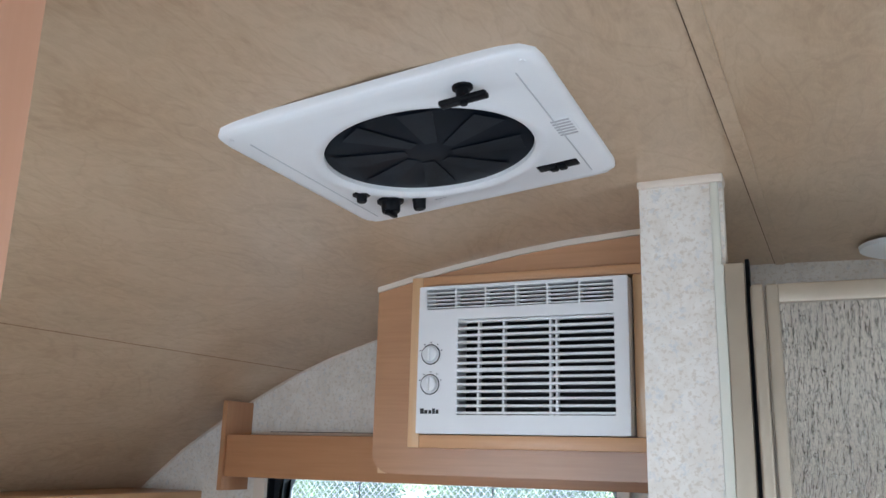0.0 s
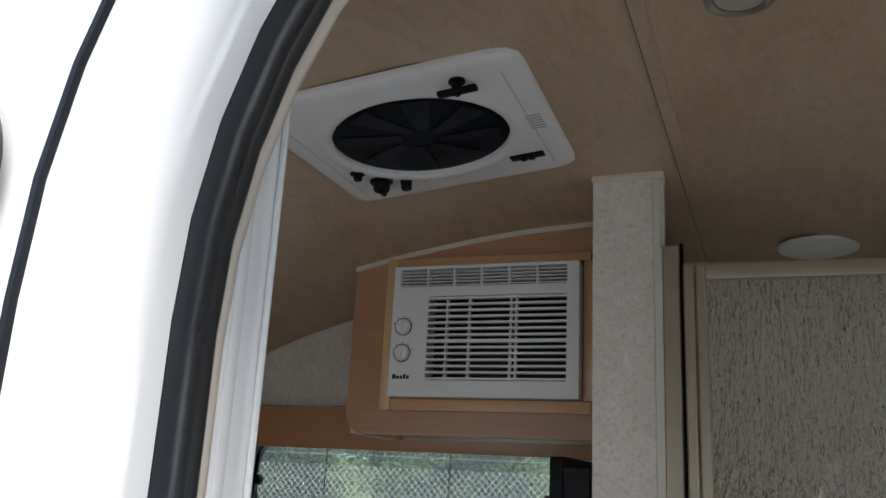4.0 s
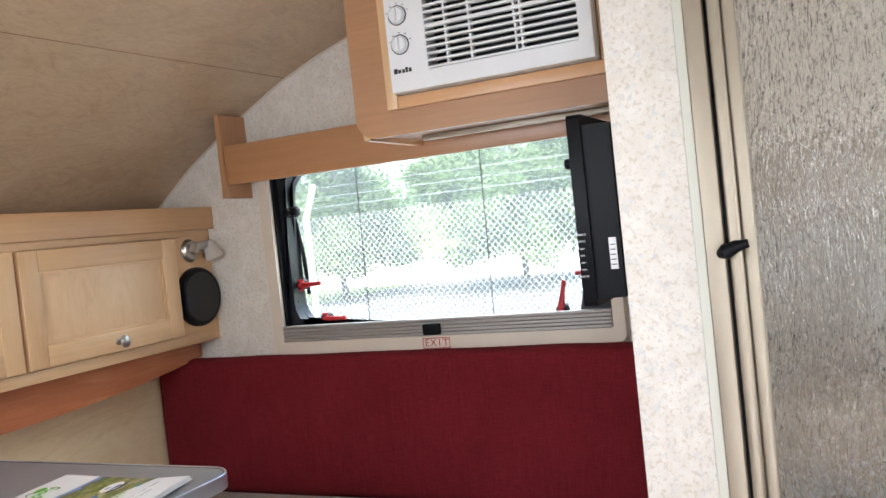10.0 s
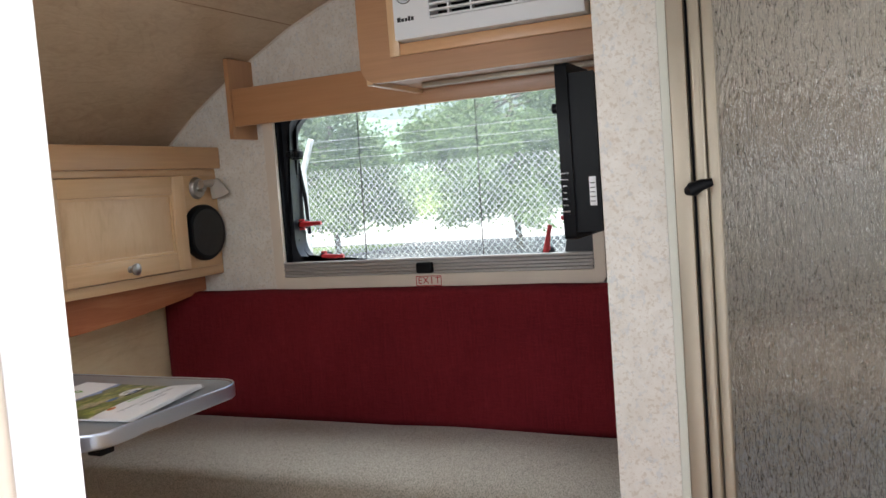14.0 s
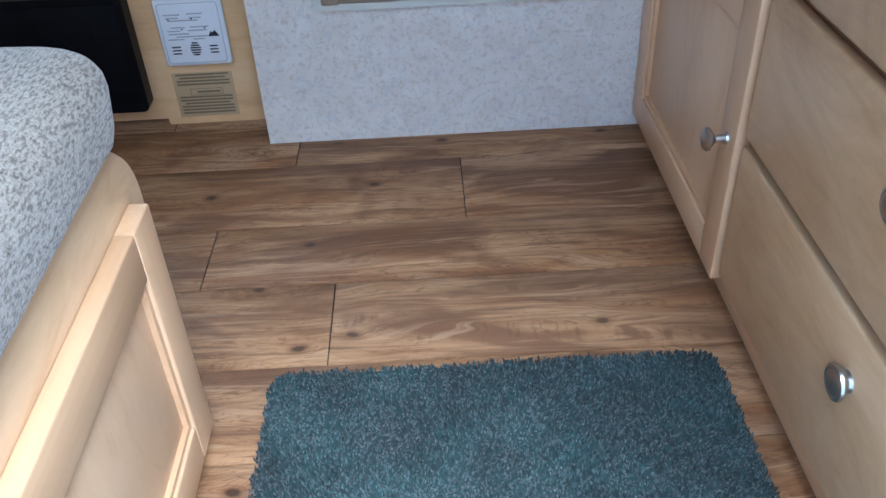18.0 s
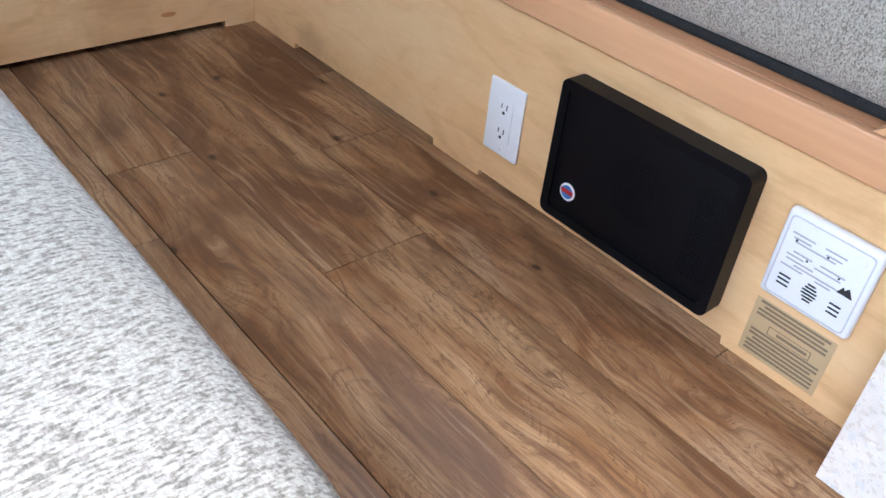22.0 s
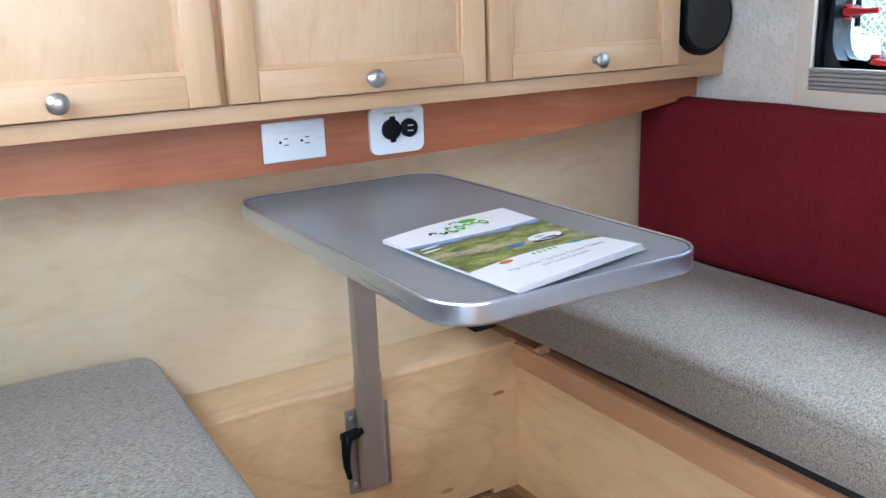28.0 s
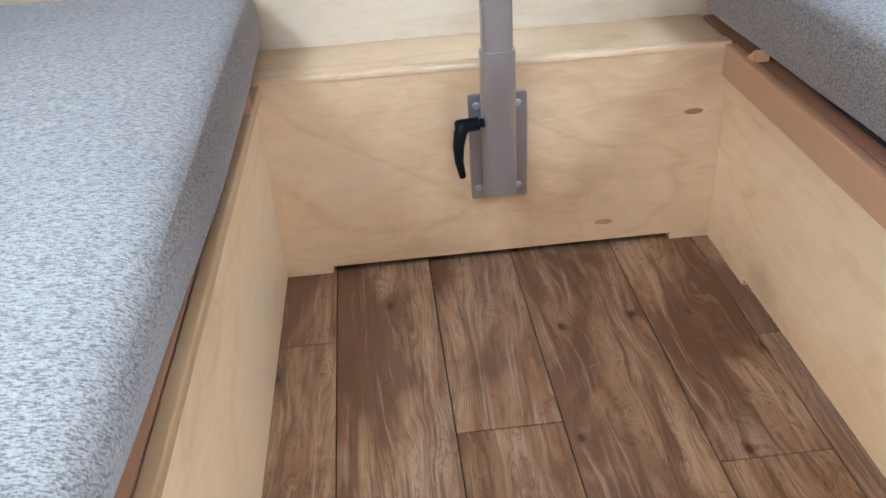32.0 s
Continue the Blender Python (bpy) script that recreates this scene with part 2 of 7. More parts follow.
# ---- materials ----
class Nodes:
    """A short way to write node materials."""

    def __init__(self, name):
        self.mat = bpy.data.materials.new(name)
        self.mat.use_nodes = True
        self.tree = self.mat.node_tree
        self.bsdf = self.tree.nodes["Principled BSDF"]

    def add(self, kind, **values):
        node = self.tree.nodes.new(kind)
        for key, value in values.items():
            if key in node.inputs:
                self.put(node.inputs[key], value)
        return node

    def put(self, socket, value):
        if isinstance(value, bpy.types.NodeSocket):
            self.tree.links.new(value, socket)
        else:
            socket.default_value = value

    def set(self, **values):
        for key, value in values.items():
            self.put(self.bsdf.inputs[key.replace("_", " ")], value)

    def coords(self, scale=(1, 1, 1), turn=(0, 0, 0), shift=None, source="Object"):
        tex = self.tree.nodes.new("ShaderNodeTexCoord")
        mapping = self.add("ShaderNodeMapping")
        mapping.inputs["Scale"].default_value = scale
        mapping.inputs["Rotation"].default_value = turn
        self.tree.links.new(tex.outputs[source], mapping.inputs["Vector"])
        if shift is not None:
            self.tree.links.new(shift, mapping.inputs["Location"])
        return mapping.outputs[0]

    def random(self, far=40.0):
        info = self.tree.nodes.new("ShaderNodeObjectInfo")
        times = self.add("ShaderNodeVectorMath")
        times.operation = "MULTIPLY"
        self.tree.links.new(info.outputs["Random"], times.inputs[0])
        times.inputs[1].default_value = (far, far * 0.7, far * 1.3)
        return times.outputs[0], info.outputs["Random"]

    def noise(self, vector, scale, detail=4.0, rough=0.55, distortion=0.0):
        node = self.add("ShaderNodeTexNoise", Vector=vector, Scale=scale, Detail=detail, Roughness=rough, Distortion=distortion)
        return node.outputs["Fac"]

    def ramp(self, value, *stops):
        node = self.add("ShaderNodeValToRGB", Fac=value)
        e = node.color_ramp.elements
        while len(e) < len(stops):
            e.new(0.5)
        for slot, (at, colour) in zip(e, stops):
            slot.position = at
            slot.color = (*colour, 1) if isinstance(colour, tuple) else (colour, colour, colour, 1)
        return node.outputs["Color"]

    def mix(self, factor, a, b, blend="MIX"):
        node = self.tree.nodes.new("ShaderNodeMix")
        node.data_type, node.blend_type = "RGBA", blend
        for socket, value in ((node.inputs[0], factor), (node.inputs[6], a), (node.inputs[7], b)):
            self.put(socket, (*value, 1) if isinstance(value, tuple) and len(value) == 3 else value)
        return node.outputs[2]

    def bump(self, height, strength=0.2, distance=0.001):
        node = self.add("ShaderNodeBump", Height=height, Strength=strength, Distance=distance)
        self.put(self.bsdf.inputs["Normal"], node.outputs[0])


def plain(name, colour, rough=0.5, metal=0.0, spread=0.06, grain=300.0, bump=0.05, coat=0.0, shine=0.5):
    """Paint, plastic or metal with a slight unevenness at two scales."""
    n = Nodes(name)
    v = n.coords()
    big, fine = n.noise(v, 9.0, 3.0), n.noise(v, grain, 2.0)
    dark = tuple(c * (1 - spread) for c in colour)
    light = tuple(min(1.0, c * (1 + spread)) for c in colour)
    n.set(Base_Color=n.ramp(big, (0.3, dark), (0.7, light)), Metallic=metal, Roughness=n.ramp(fine, (0.2, rough * 0.88), (0.8, min(1.0, rough * 1.12))))
    n.set(Specular_IOR_Level=shine)
    if coat:
        n.set(Coat_Weight=coat)
    if bump:
        n.bump(fine, bump, 0.0004)
    return n.mat


def wood(name, dark, mid, light, along="x", fine=1.0, rough=0.42, figure=1.0, shift=True, coat=0.15, knots=0.0):
    """Wood whose grain runs along one axis: cloudy figure, streaks and pores."""
    n = Nodes(name)
    moved, rnd = n.random()
    long, cross = 1.0, 7.0
    scale = tuple(long if a == along else cross for a in "xyz")
    v = n.coords(scale, shift=moved if shift else None)
    warp = n.noise(v, 1.3 * fine, 3.0, 0.5, 0.6)
    bands = n.add("ShaderNodeMath", **{})
    bands.operation = "MULTIPLY_ADD"
    n.put(bands.inputs[0], warp), n.put(bands.inputs[1], 11.0 * figure), n.put(bands.inputs[2], 0.0)
    wave = n.add("ShaderNodeMath")
    wave.operation = "SINE"
    n.put(wave.inputs[0], bands.outputs[0])
    scale2 = tuple(5.0 if a == along else 110.0 for a in "xyz")
    streaks = n.noise(n.coords(scale2, shift=moved if shift else None), 1.0 * fine, 5.0, 0.6)
    cloud = n.noise(n.coords((1, 1, 1), shift=moved if shift else None), 2.2, 3.0, 0.5)
    tone = n.ramp(wave.outputs[0], (0.0, 0.35), (1.0, 0.65))
    colour = n.mix(0.36, tone, n.ramp(streaks, (0.3, 0.2), (0.7, 0.8)))
    colour = n.mix(0.35, colour, n.ramp(cloud, (0.3, 0.1), (0.7, 0.9)))
    base = n.ramp(colour, (0.3, dark), (0.5, mid), (0.7, light))
    if knots:
        cells = n.add("ShaderNodeTexVoronoi", Vector=n.coords(tuple(2.2 if a == along else 4.5 for a in "xyz"), shift=moved if shift else None), Scale=1.0)
        spot = n.ramp(cells.outputs["Distance"], (0.03, 1.0), (0.10, 0.0))
        base = n.mix(n.mix(knots, (0, 0, 0), spot, "MIX"), base, tuple(c * 0.45 for c in dark))
    base = n.mix(0.10, base, n.ramp(rnd, (0.0, dark), (1.0, light)))
    n.set(Base_Color=base, Roughness=n.ramp(streaks, (0.2, rough * 0.85), (0.8, rough * 1.15)), Coat_Weight=coat, Coat_Roughness=0.25)
    n.bump(streaks, 0.12, 0.0004)
    return n.mat


def ply(name, dark, mid, light, along="y", rough=0.4, size=1.0, knots=0.0, coat=0.12, figure=0.5, lines=0.14):
    """Rotary-cut plywood: cloudy figure, short flames and fine ticks along the grain."""
    n = Nodes(name)
    moved, rnd = n.random()

    def at(long, cross):
        return n.coords(tuple((long if a == along else cross) * size for a in "xyz"), shift=moved)

    cloud = n.noise(at(1.6, 3.2), 1.0, 3.0, 0.5, 0.6)
    flame = n.noise(at(6.0, 13.0), 1.0, 6.0, 0.66, 2.2)
    tick = n.noise(at(28.0, 190.0), 1.0, 3.0, 0.6)
    swirl = n.add("ShaderNodeMath")
    swirl.operation = "MULTIPLY"
    n.put(swirl.inputs[0], n.noise(at(1.1, 3.0), 1.0, 3.0, 0.5, 0.9)), n.put(swirl.inputs[1], 60.0)
    line = n.add("ShaderNodeMath")
    line.operation = "SINE"
    n.put(line.inputs[0], swirl.outputs[0])
    tone = n.mix(figure, n.ramp(cloud, (0.3, 0.15), (0.7, 0.85)), n.ramp(flame, (0.32, 0.1), (0.68, 0.9)))
    tone = n.mix(lines, tone, n.ramp(line.outputs[0], (0.0, 0.8), (0.7, 0.7), (1.0, 0.1)))
    tone = n.mix(0.07, tone, n.ramp(tick, (0.35, 0.0), (0.6, 1.0)))
    base = n.ramp(tone, (0.30, dark), (0.5, mid), (0.72, light))
    if knots:
        cells = n.add("ShaderNodeTexVoronoi", Vector=at(3.0, 5.0), Scale=1.0)
        base = n.mix(n.ramp(cells.outputs["Distance"], (0.05, knots), (0.16, 0.0)), base, tuple(c * 0.5 for c in dark))
    n.set(Base_Color=base, Roughness=n.ramp(flame, (0.2, rough * 0.88), (0.8, rough * 1.12)), Coat_Weight=coat, Coat_Roughness=0.3)
    n.bump(tick, 0.08, 0.0003)
    return n.mat


def wallpaper(name, base, fleck, pale):
    """Vinyl wall lining with mottled, leathery flecks."""
    n = Nodes(name)
    v = n.coords()
    soft = n.noise(v, 22.0, 4.0, 0.6, 0.8)
    fleck_at = n.noise(v, 120.0, 4.0, 0.7, 0.25)
    tone = n.ramp(soft, (0.35, base), (0.65, pale))
    tone = n.mix(n.ramp(fleck_at, (0.53, 0.0), (0.60, 0.60)), tone, fleck)
    tone = n.mix(n.ramp(n.noise(v, 75.0, 4.0, 0.7, 0.3), (0.56, 0.0), (0.63, 0.45)), tone, (0.50, 0.53, 0.56))
    tone = n.mix(n.ramp(n.noise(v, 170.0, 4.0, 0.6, 1.0), (0.58, 0.0), (0.68, 0.5)), tone, pale)
    n.set(Base_Color=tone, Roughness=0.5)
    n.bump(fleck_at, 0.15, 0.0006)
    return n.mat


def cloth(name, a, b, c, scale=420.0, rib=0.0):
    """Woven cloth: mixed yarns, with a diagonal rib."""
    n = Nodes(name)
    v = n.coords()
    yarn = n.noise(n.coords((1, 1, 1)), scale, 1.6, 0.6)
    slub = n.noise(n.coords((2.2, 0.6, 1.0)), scale * 0.45, 3.0, 0.6)
    worn = n.noise(v, 5.0, 3.0)
    twill = n.noise(n.coords((1.0, 0.28, 0.7), (0, 0, 0.8)), scale * 1.1, 1.2, 0.5)
    tone = n.ramp(yarn, (0.40, a), (0.5, b), (0.58, c))
    tone = n.mix(0.62, tone, n.ramp(twill, (0.39, a), (0.46, b), (0.55, c)))
    tone = n.mix(0.15, tone, n.ramp(slub, (0.38, a), (0.6, c)))
    tone = n.mix(0.15, tone, n.ramp(worn, (0.3, a), (0.7, b)))
    n.set(Base_Color=tone, Roughness=0.92, Sheen_Weight=0.25, Sheen_Roughness=0.5)
    n.bump(yarn, 0.6, 0.0012)
    return n.mat


def weave(name, dark, mid, light):
    """Cloth with upright and level threads and uneven dye."""
    n = Nodes(name)
    up = n.noise(n.coords((620, 620, 26)), 1.0, 3.0, 0.6)
    across = n.noise(n.coords((26, 26, 620)), 1.0, 3.0, 0.6)
    slub = n.noise(n.coords((150, 150, 9)), 1.0, 3.0, 0.6)
    dots = n.noise(n.coords(), 700.0, 2.0, 0.7)
    tone = n.mix(0.5, n.ramp(up, (0.34, dark), (0.5, mid), (0.66, light)), n.ramp(across, (0.34, dark), (0.5, mid), (0.66, light)))
    tone = n.mix(0.30, tone, n.ramp(dots, (0.36, dark), (0.5, mid), (0.64, light)))
    tone = n.mix(0.12, tone, n.ramp(slub, (0.36, dark), (0.64, light)))
    tone = n.mix(0.20, tone, n.ramp(n.noise(n.coords(), 5.0, 3.0), (0.3, dark), (0.7, light)))
    n.set(Base_Color=tone, Roughness=0.95, Specular_IOR_Level=0.15)
    n.bump(n.mix(0.5, up, across), 0.5, 0.0008)
    return n.mat


M = {}
M["birch_front"] = ply("birch_front_panel", (0.60, 0.36, 0.165), (0.73, 0.475, 0.23), (0.80, 0.56, 0.30), "x", 0.34, 0.8, 0.4, 0.2, 0.28)
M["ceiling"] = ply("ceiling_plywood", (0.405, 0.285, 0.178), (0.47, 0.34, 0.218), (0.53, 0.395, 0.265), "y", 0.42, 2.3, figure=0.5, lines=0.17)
M["wall_ply"] = ply("pale_wall_plywood", (0.63, 0.475, 0.285), (0.71, 0.56, 0.35), (0.765, 0.63, 0.42), "y", 0.42, 0.9, figure=0.3)
M["maple"] = wood("maple", (0.585, 0.36, 0.185), (0.685, 0.445, 0.245), (0.75, 0.515, 0.305), "z", 1.0, 0.35, 0.7, coat=0.12)
M["maple_y"] = wood("maple_along_y", (0.585, 0.36, 0.185), (0.685, 0.445, 0.245), (0.75, 0.515, 0.305), "y", 1.0, 0.35, 0.7, coat=0.12)
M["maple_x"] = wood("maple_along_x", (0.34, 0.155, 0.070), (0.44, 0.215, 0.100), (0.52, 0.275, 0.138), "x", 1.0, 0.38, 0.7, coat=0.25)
M["cherry"] = wood("cherry_apron", (0.32, 0.095, 0.038), (0.44, 0.155, 0.066), (0.55, 0.235, 0.112), "y", 2.0, 0.35, 1.0, coat=0.3)
M["trim_x"] = wood("reddish_trim", (0.56, 0.30, 0.145), (0.66, 0.375, 0.19), (0.74, 0.45, 0.245), "x", 1.0, 0.4, 0.8, coat=0.2)
M["drawer"] = ply("drawer_maple", (0.52, 0.315, 0.145), (0.645, 0.425, 0.215), (0.73, 0.51, 0.285), "y", 0.36, 0.9, 0.0, 0.15, 0.42, 0.11)
M["paper"] = wallpaper("wall_lining", (0.665, 0.615, 0.545), (0.53, 0.445, 0.35), (0.75, 0.715, 0.66))
M["tweed"] = cloth("grey_tweed", (0.100, 0.084, 0.064), (0.285, 0.250, 0.202), (0.49, 0.442, 0.372), 480.0)
M["red"] = weave("red_cloth", (0.068, 0.0045, 0.0075), (0.137, 0.0095, 0.0145), (0.225, 0.022, 0.029))
M["white"] = plain("white_plastic", (0.78, 0.79, 0.80), 0.35, spread=0.02, bump=0.02)
M["cream"] = plain("cream_plastic", (0.66, 0.58, 0.49), 0.4, spread=0.03, bump=0.02)
M["black"] = plain("black_plastic", (0.0035, 0.004, 0.0055), 0.42, spread=0.2, bump=0.08, shine=0.14)
M["rubber"] = plain("black_rubber", (0.014, 0.0165, 0.021), 0.30, spread=0.3, grain=120.0, bump=0.12)
M["steel"] = plain("brushed_nickel", (0.52, 0.515, 0.50), 0.34, 1.0, 0.05, bump=0.02)
alu = Nodes("aluminium")
alu.set(Base_Color=(0.68, 0.76, 0.88, 1), Metallic=1.0, Roughness=alu.ramp(alu.noise(alu.coords((4, 4, 90)), 1.0, 2.0), (0.3, 0.27), (0.7, 0.34)))
M["alu"] = alu.mat
M["bronze"] = plain("champagne_aluminium", (0.40, 0.345, 0.27), 0.45, 0.55, 0.05, bump=0.03)
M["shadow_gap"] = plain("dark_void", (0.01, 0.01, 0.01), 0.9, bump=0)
M["red_plastic"] = plain("red_plastic", (0.42, 0.02, 0.025), 0.4, bump=0.02)
M["yellow"] = plain("yellow_plastic", (0.75, 0.62, 0.03), 0.4, bump=0.02)
M["ink"] = plain("black_ink", (0.02, 0.02, 0.022), 0.6, bump=0)
M["skin"] = plain("white_gelcoat", (0.86, 0.865, 0.865), 0.2, spread=0.02, bump=0.0, coat=0.4)
M["maple_panel"] = ply("maple_panel", (0.60, 0.385, 0.21), (0.685, 0.46, 0.265), (0.735, 0.515, 0.315), "z", 0.36, 1.1, 0.0, 0.12, 0.3)

# ---- the shell of the trailer ----
PROFILE_X = [-2.00, -1.90, -1.787, -1.65, -1.54, -1.434, -1.29, -1.18, -1.07, -0.85, -0.75, -0.67, -0.55, -0.44, -0.3, -0.1, 0.1, 0.4, 0.7, 1.0, 1.25]
PROFILE_Z = [1.02, 1.155, 1.275, 1.383, 1.452, 1.512, 1.585, 1.628, 1.663, 1.719, 1.742, 1.757, 1.777, 1.790, 1.800, 1.804, 1.80, 1.767, 1.69, 1.56, 1.38]
NEAR, OUT, FAR = 0.0714, -0.040, 1.92


def roof(x):
    return float(np.interp(x, PROFILE_X, PROFILE_Z))


def columns(bm, xs, y0, y1, spans):
    """Wall slabs between y0 and y1; spans(x) lists the (low, high) stretches of wall at x, given as functions of x."""
    for a, b in zip(xs, xs[1:]):
        for low, high in spans((a + b) / 2):
            quad = [(a, low(a)), (b, low(b)), (b, high(b)), (a, high(a))]
            prism(bm, quad, "y", y0, y1)
    bmesh.ops.remove_doubles(bm, verts=bm.verts, dist=1e-5)
    return bm


def level(z):
    return lambda x: z


def top(x):
    return roof(x) + 0.01


XS = sorted(set([round(-2.0 + 0.05 * i, 3) for i in range(66)] + [1.25, -1.36, -0.43, -0.05]))


def far_spans(x):
    if -1.36 < x < -0.43:
        return [(level(-0.02), level(0.895)), (level(1.40), top)]
    return [(level(-0.02), top)]


solid("wall_far", columns(B(), XS, FAR, FAR + 0.05, far_spans), M["paper"], "beige mottled vinyl wall lining behind the bench", "wall", kind="structure", smooth=False)

# the door in the near wall: upright sides, round upper corners
DOOR_L, DOOR_R, DOOR_C, DOOR_RAD = -0.1685, 0.44, 1.286, 0.255


def arch(x, grow=0.0):
    """The height of the doorway's upper edge."""
    a, b = DOOR_L + DOOR_RAD, DOOR_R - DOOR_RAD
    r = DOOR_RAD + grow
    d = a - x if x < a else x - b if x > b else 0.0
    return DOOR_C + math.sqrt(max(r * r - d * d, 0.0))


def near_spans(x):
    if DOOR_L < x < DOOR_R:
        return [(arch, top)]
    return [(level(-0.02), top)]


near_xs = sorted(set(XS + [DOOR_L, DOOR_R] + [DOOR_L + DOOR_RAD * (1 - math.cos(radians(6 * i))) for i in range(16)]
                     + [DOOR_R - DOOR_RAD * (1 - math.cos(radians(6 * i))) for i in range(16)]))
solid("wall_near", columns(B(), near_xs, OUT + 0.004, 0.0425, near_spans), M["skin"], "white wall round the entrance door", "wall", kind="structure", smooth=False)
# the gap here only holds the added lamp; the outer skin stays closed
def inner_spans(x):
    if DOOR_L < x < DOOR_R:
        return []
    return far_spans(x)


solid("wall_near_inner", columns(B(), near_xs, 0.0435, NEAR, inner_spans), M["paper"], "inner layer of the door wall", "wall", kind="structure", smooth=False)
bm = B()
columns(bm, [x for x in near_xs if x <= DOOR_L - 0.02], NEAR, NEAR + 0.004, lambda x: [(level(0), level(0.895)), (level(1.40), top)] if -1.36 < x < -0.43 else [(level(0), top)])
solid("wall_near_lining", bm, M["paper"], "beige vinyl lining of the door wall", "wall", kind="structure", smooth=False)


def sweep(bm, section, y_shift=0.0):
    """Runs a section of (outward, y) points round the doorway, from the left foot over the arch to the right foot."""
    path = [(DOOR_L, -0.02, -1, 0)]
    for i in range(13):
        t = radians(180 - 7.5 * i)
        path.append((DOOR_L + DOOR_RAD + DOOR_RAD * math.cos(t), DOOR_C + DOOR_RAD * math.sin(t), math.cos(t), math.sin(t)))
    for i in range(13):
        t = radians(90 - 7.5 * i)
        path.append((DOOR_R - DOOR_RAD + DOOR_RAD * math.cos(t), DOOR_C + DOOR_RAD * math.sin(t), math.cos(t), math.sin(t)))
    path.append((DOOR_R, -0.02, 1, 0))
    rows = [[bm.verts.new((x + nx * o, y + y_shift, z + nz * o)) for o, y in section] for x, z, nx, nz in path]
    m = len(section)
    for one, two in zip(rows, rows[1:]):
        for k in range(m):
            bm.faces.new((one[k], one[(k + 1) % m], two[(k + 1) % m], two[k]))
    bmesh.ops.recalc_face_normals(bm, faces=bm.faces)
    return bm


def half_round(y0, y1, proud, steps=7):
    mid, half = (y0 + y1) / 2, (y1 - y0) / 2
    return [(0.004, y0)] + [(-proud * math.sin(math.pi * i / steps), mid - half * math.cos(math.pi * i / steps)) for i in range(1, steps)] + [(0.004, y1)]


frame_1 = thing("door_frame", (DOOR_L, OUT, 0), "white door frame with a black rubber seal round the arched entrance", "door frame", kind="structure")
part("outer_flange", sweep(B(), [(0.012, -0.0365)] + [(0.008 - 0.0305 * math.sin(radians(9 * i)), -0.020 - 0.020 * math.cos(radians(9 * i))) for i in range(11)] + [(-0.0225, -0.0115), (0.012, -0.0115)]), M["skin"], frame_1, "white flange of the door frame")
part("seal", sweep(B(), [(0.003, -0.011), (-0.0225, -0.011), (-0.0255, -0.007), (-0.026, -0.001), (-0.0235, 0.004), (-0.0215, 0.0065), (-0.022, 0.011), (-0.019, 0.016), (-0.013, 0.022), (-0.006, 0.027), (-0.003, 0.030), (0.003, 0.030)]), M["rubber"], frame_1, "thick black rubber door seal")
part("edge_bead", sweep(B(), half_round(0.030, 0.042, 0.007)), M["cream"], frame_1, "cream bead")
part("gasket", sweep(B(), [(0.0045, -0.0385), (0.0055, -0.0420), (0.0075, -0.0420), (0.0085, -0.0385)]), M["rubber"], frame_1, "thin black outer gasket")
bm = B()
lathe(bm, (-0.2215, OUT - 0.0008, 1.324), (0, -1, 0), [(0, 0.0338), (0.003, 0.0338), (0.0045, 0.0325), (0.0045, 0.0310), (0.003, 0.0298), (0.002, 0.0298)], 48)
holder = solid("door_holder", bm, M["rubber"], "round black rubber door holder on the white outer skin", "door stop")
bm = B()
lathe(bm, (-0.2215, OUT - 0.0030, 1.324), (0, -1, 0), [(0, 0.0290), (0.001, 0.0285), (0.0015, 0.0)], 40)
part("cap", bm, M["skin"], holder, "white cap")
for x0, x1, way in ((DOOR_L - 0.001, DOOR_L + 0.0015, 1), (DOOR_R - 0.0015, DOOR_R + 0.001, -1)):
    bm = B()
    rbox(bm, x0, x1, 0.0425, NEAR - 0.0005, 0.0, roof(x0) - 0.003, 0.001)
    reveal = part("inner_reveal", bm, M["skin"], frame_1, "white upright inner reveal")
    for y0, y1, proud in ((0.0475, 0.0540, 0.0012), (0.0680, 0.0708, 0.0022)):
        bm = B()
        face = x1 if way > 0 else x0
        rbox(bm, min(face, face + way * proud), max(face, face + way * proud), y0, y1, 0.0, roof(x0) - 0.004, 0.0008)
        part("rib", bm, M["skin"], reveal)


# ceiling: bent plywood sheets with a cover strip over one joint
def shell(bm, x0, x1, drop0, drop1, y0, y1, step=0.03):
    m = max(2, int((x1 - x0) / step))
    pts = [x0 + (x1 - x0) * i / m for i in range(m + 1)]
    outline = [(x, roof(x) - drop0) for x in pts] + [(x, roof(x) - drop1) for x in reversed(pts)]
    low = [[bm.verts.new((x, y, z)) for y in (y0, y1)] for x, z in outline]
    c = len(outline)
    for i in range(c):
        a, b = low[i], low[(i + 1) % c]
        bm.faces.new((a[0], a[1], b[1], b[0]))
    for i in range(m):
        for side in (0, 1):
            bm.faces.new((low[i][side], low[i + 1][side], low[c - 2 - i][side], low[c - 1 - i][side]))
    bmesh.ops.recalc_face_normals(bm, faces=bm.faces)
    return bm


def skewed(bm, at, pivot):
    """Swings the joint near x = at round y = pivot."""
    for v in bm.verts:
        if abs(v.co.x - at) < 0.02:
            gap = roof(v.co.x) - v.co.z
            v.co.x += 0.024 * (v.co.y - pivot)
            v.co.z = roof(v.co.x) - gap
    return bm


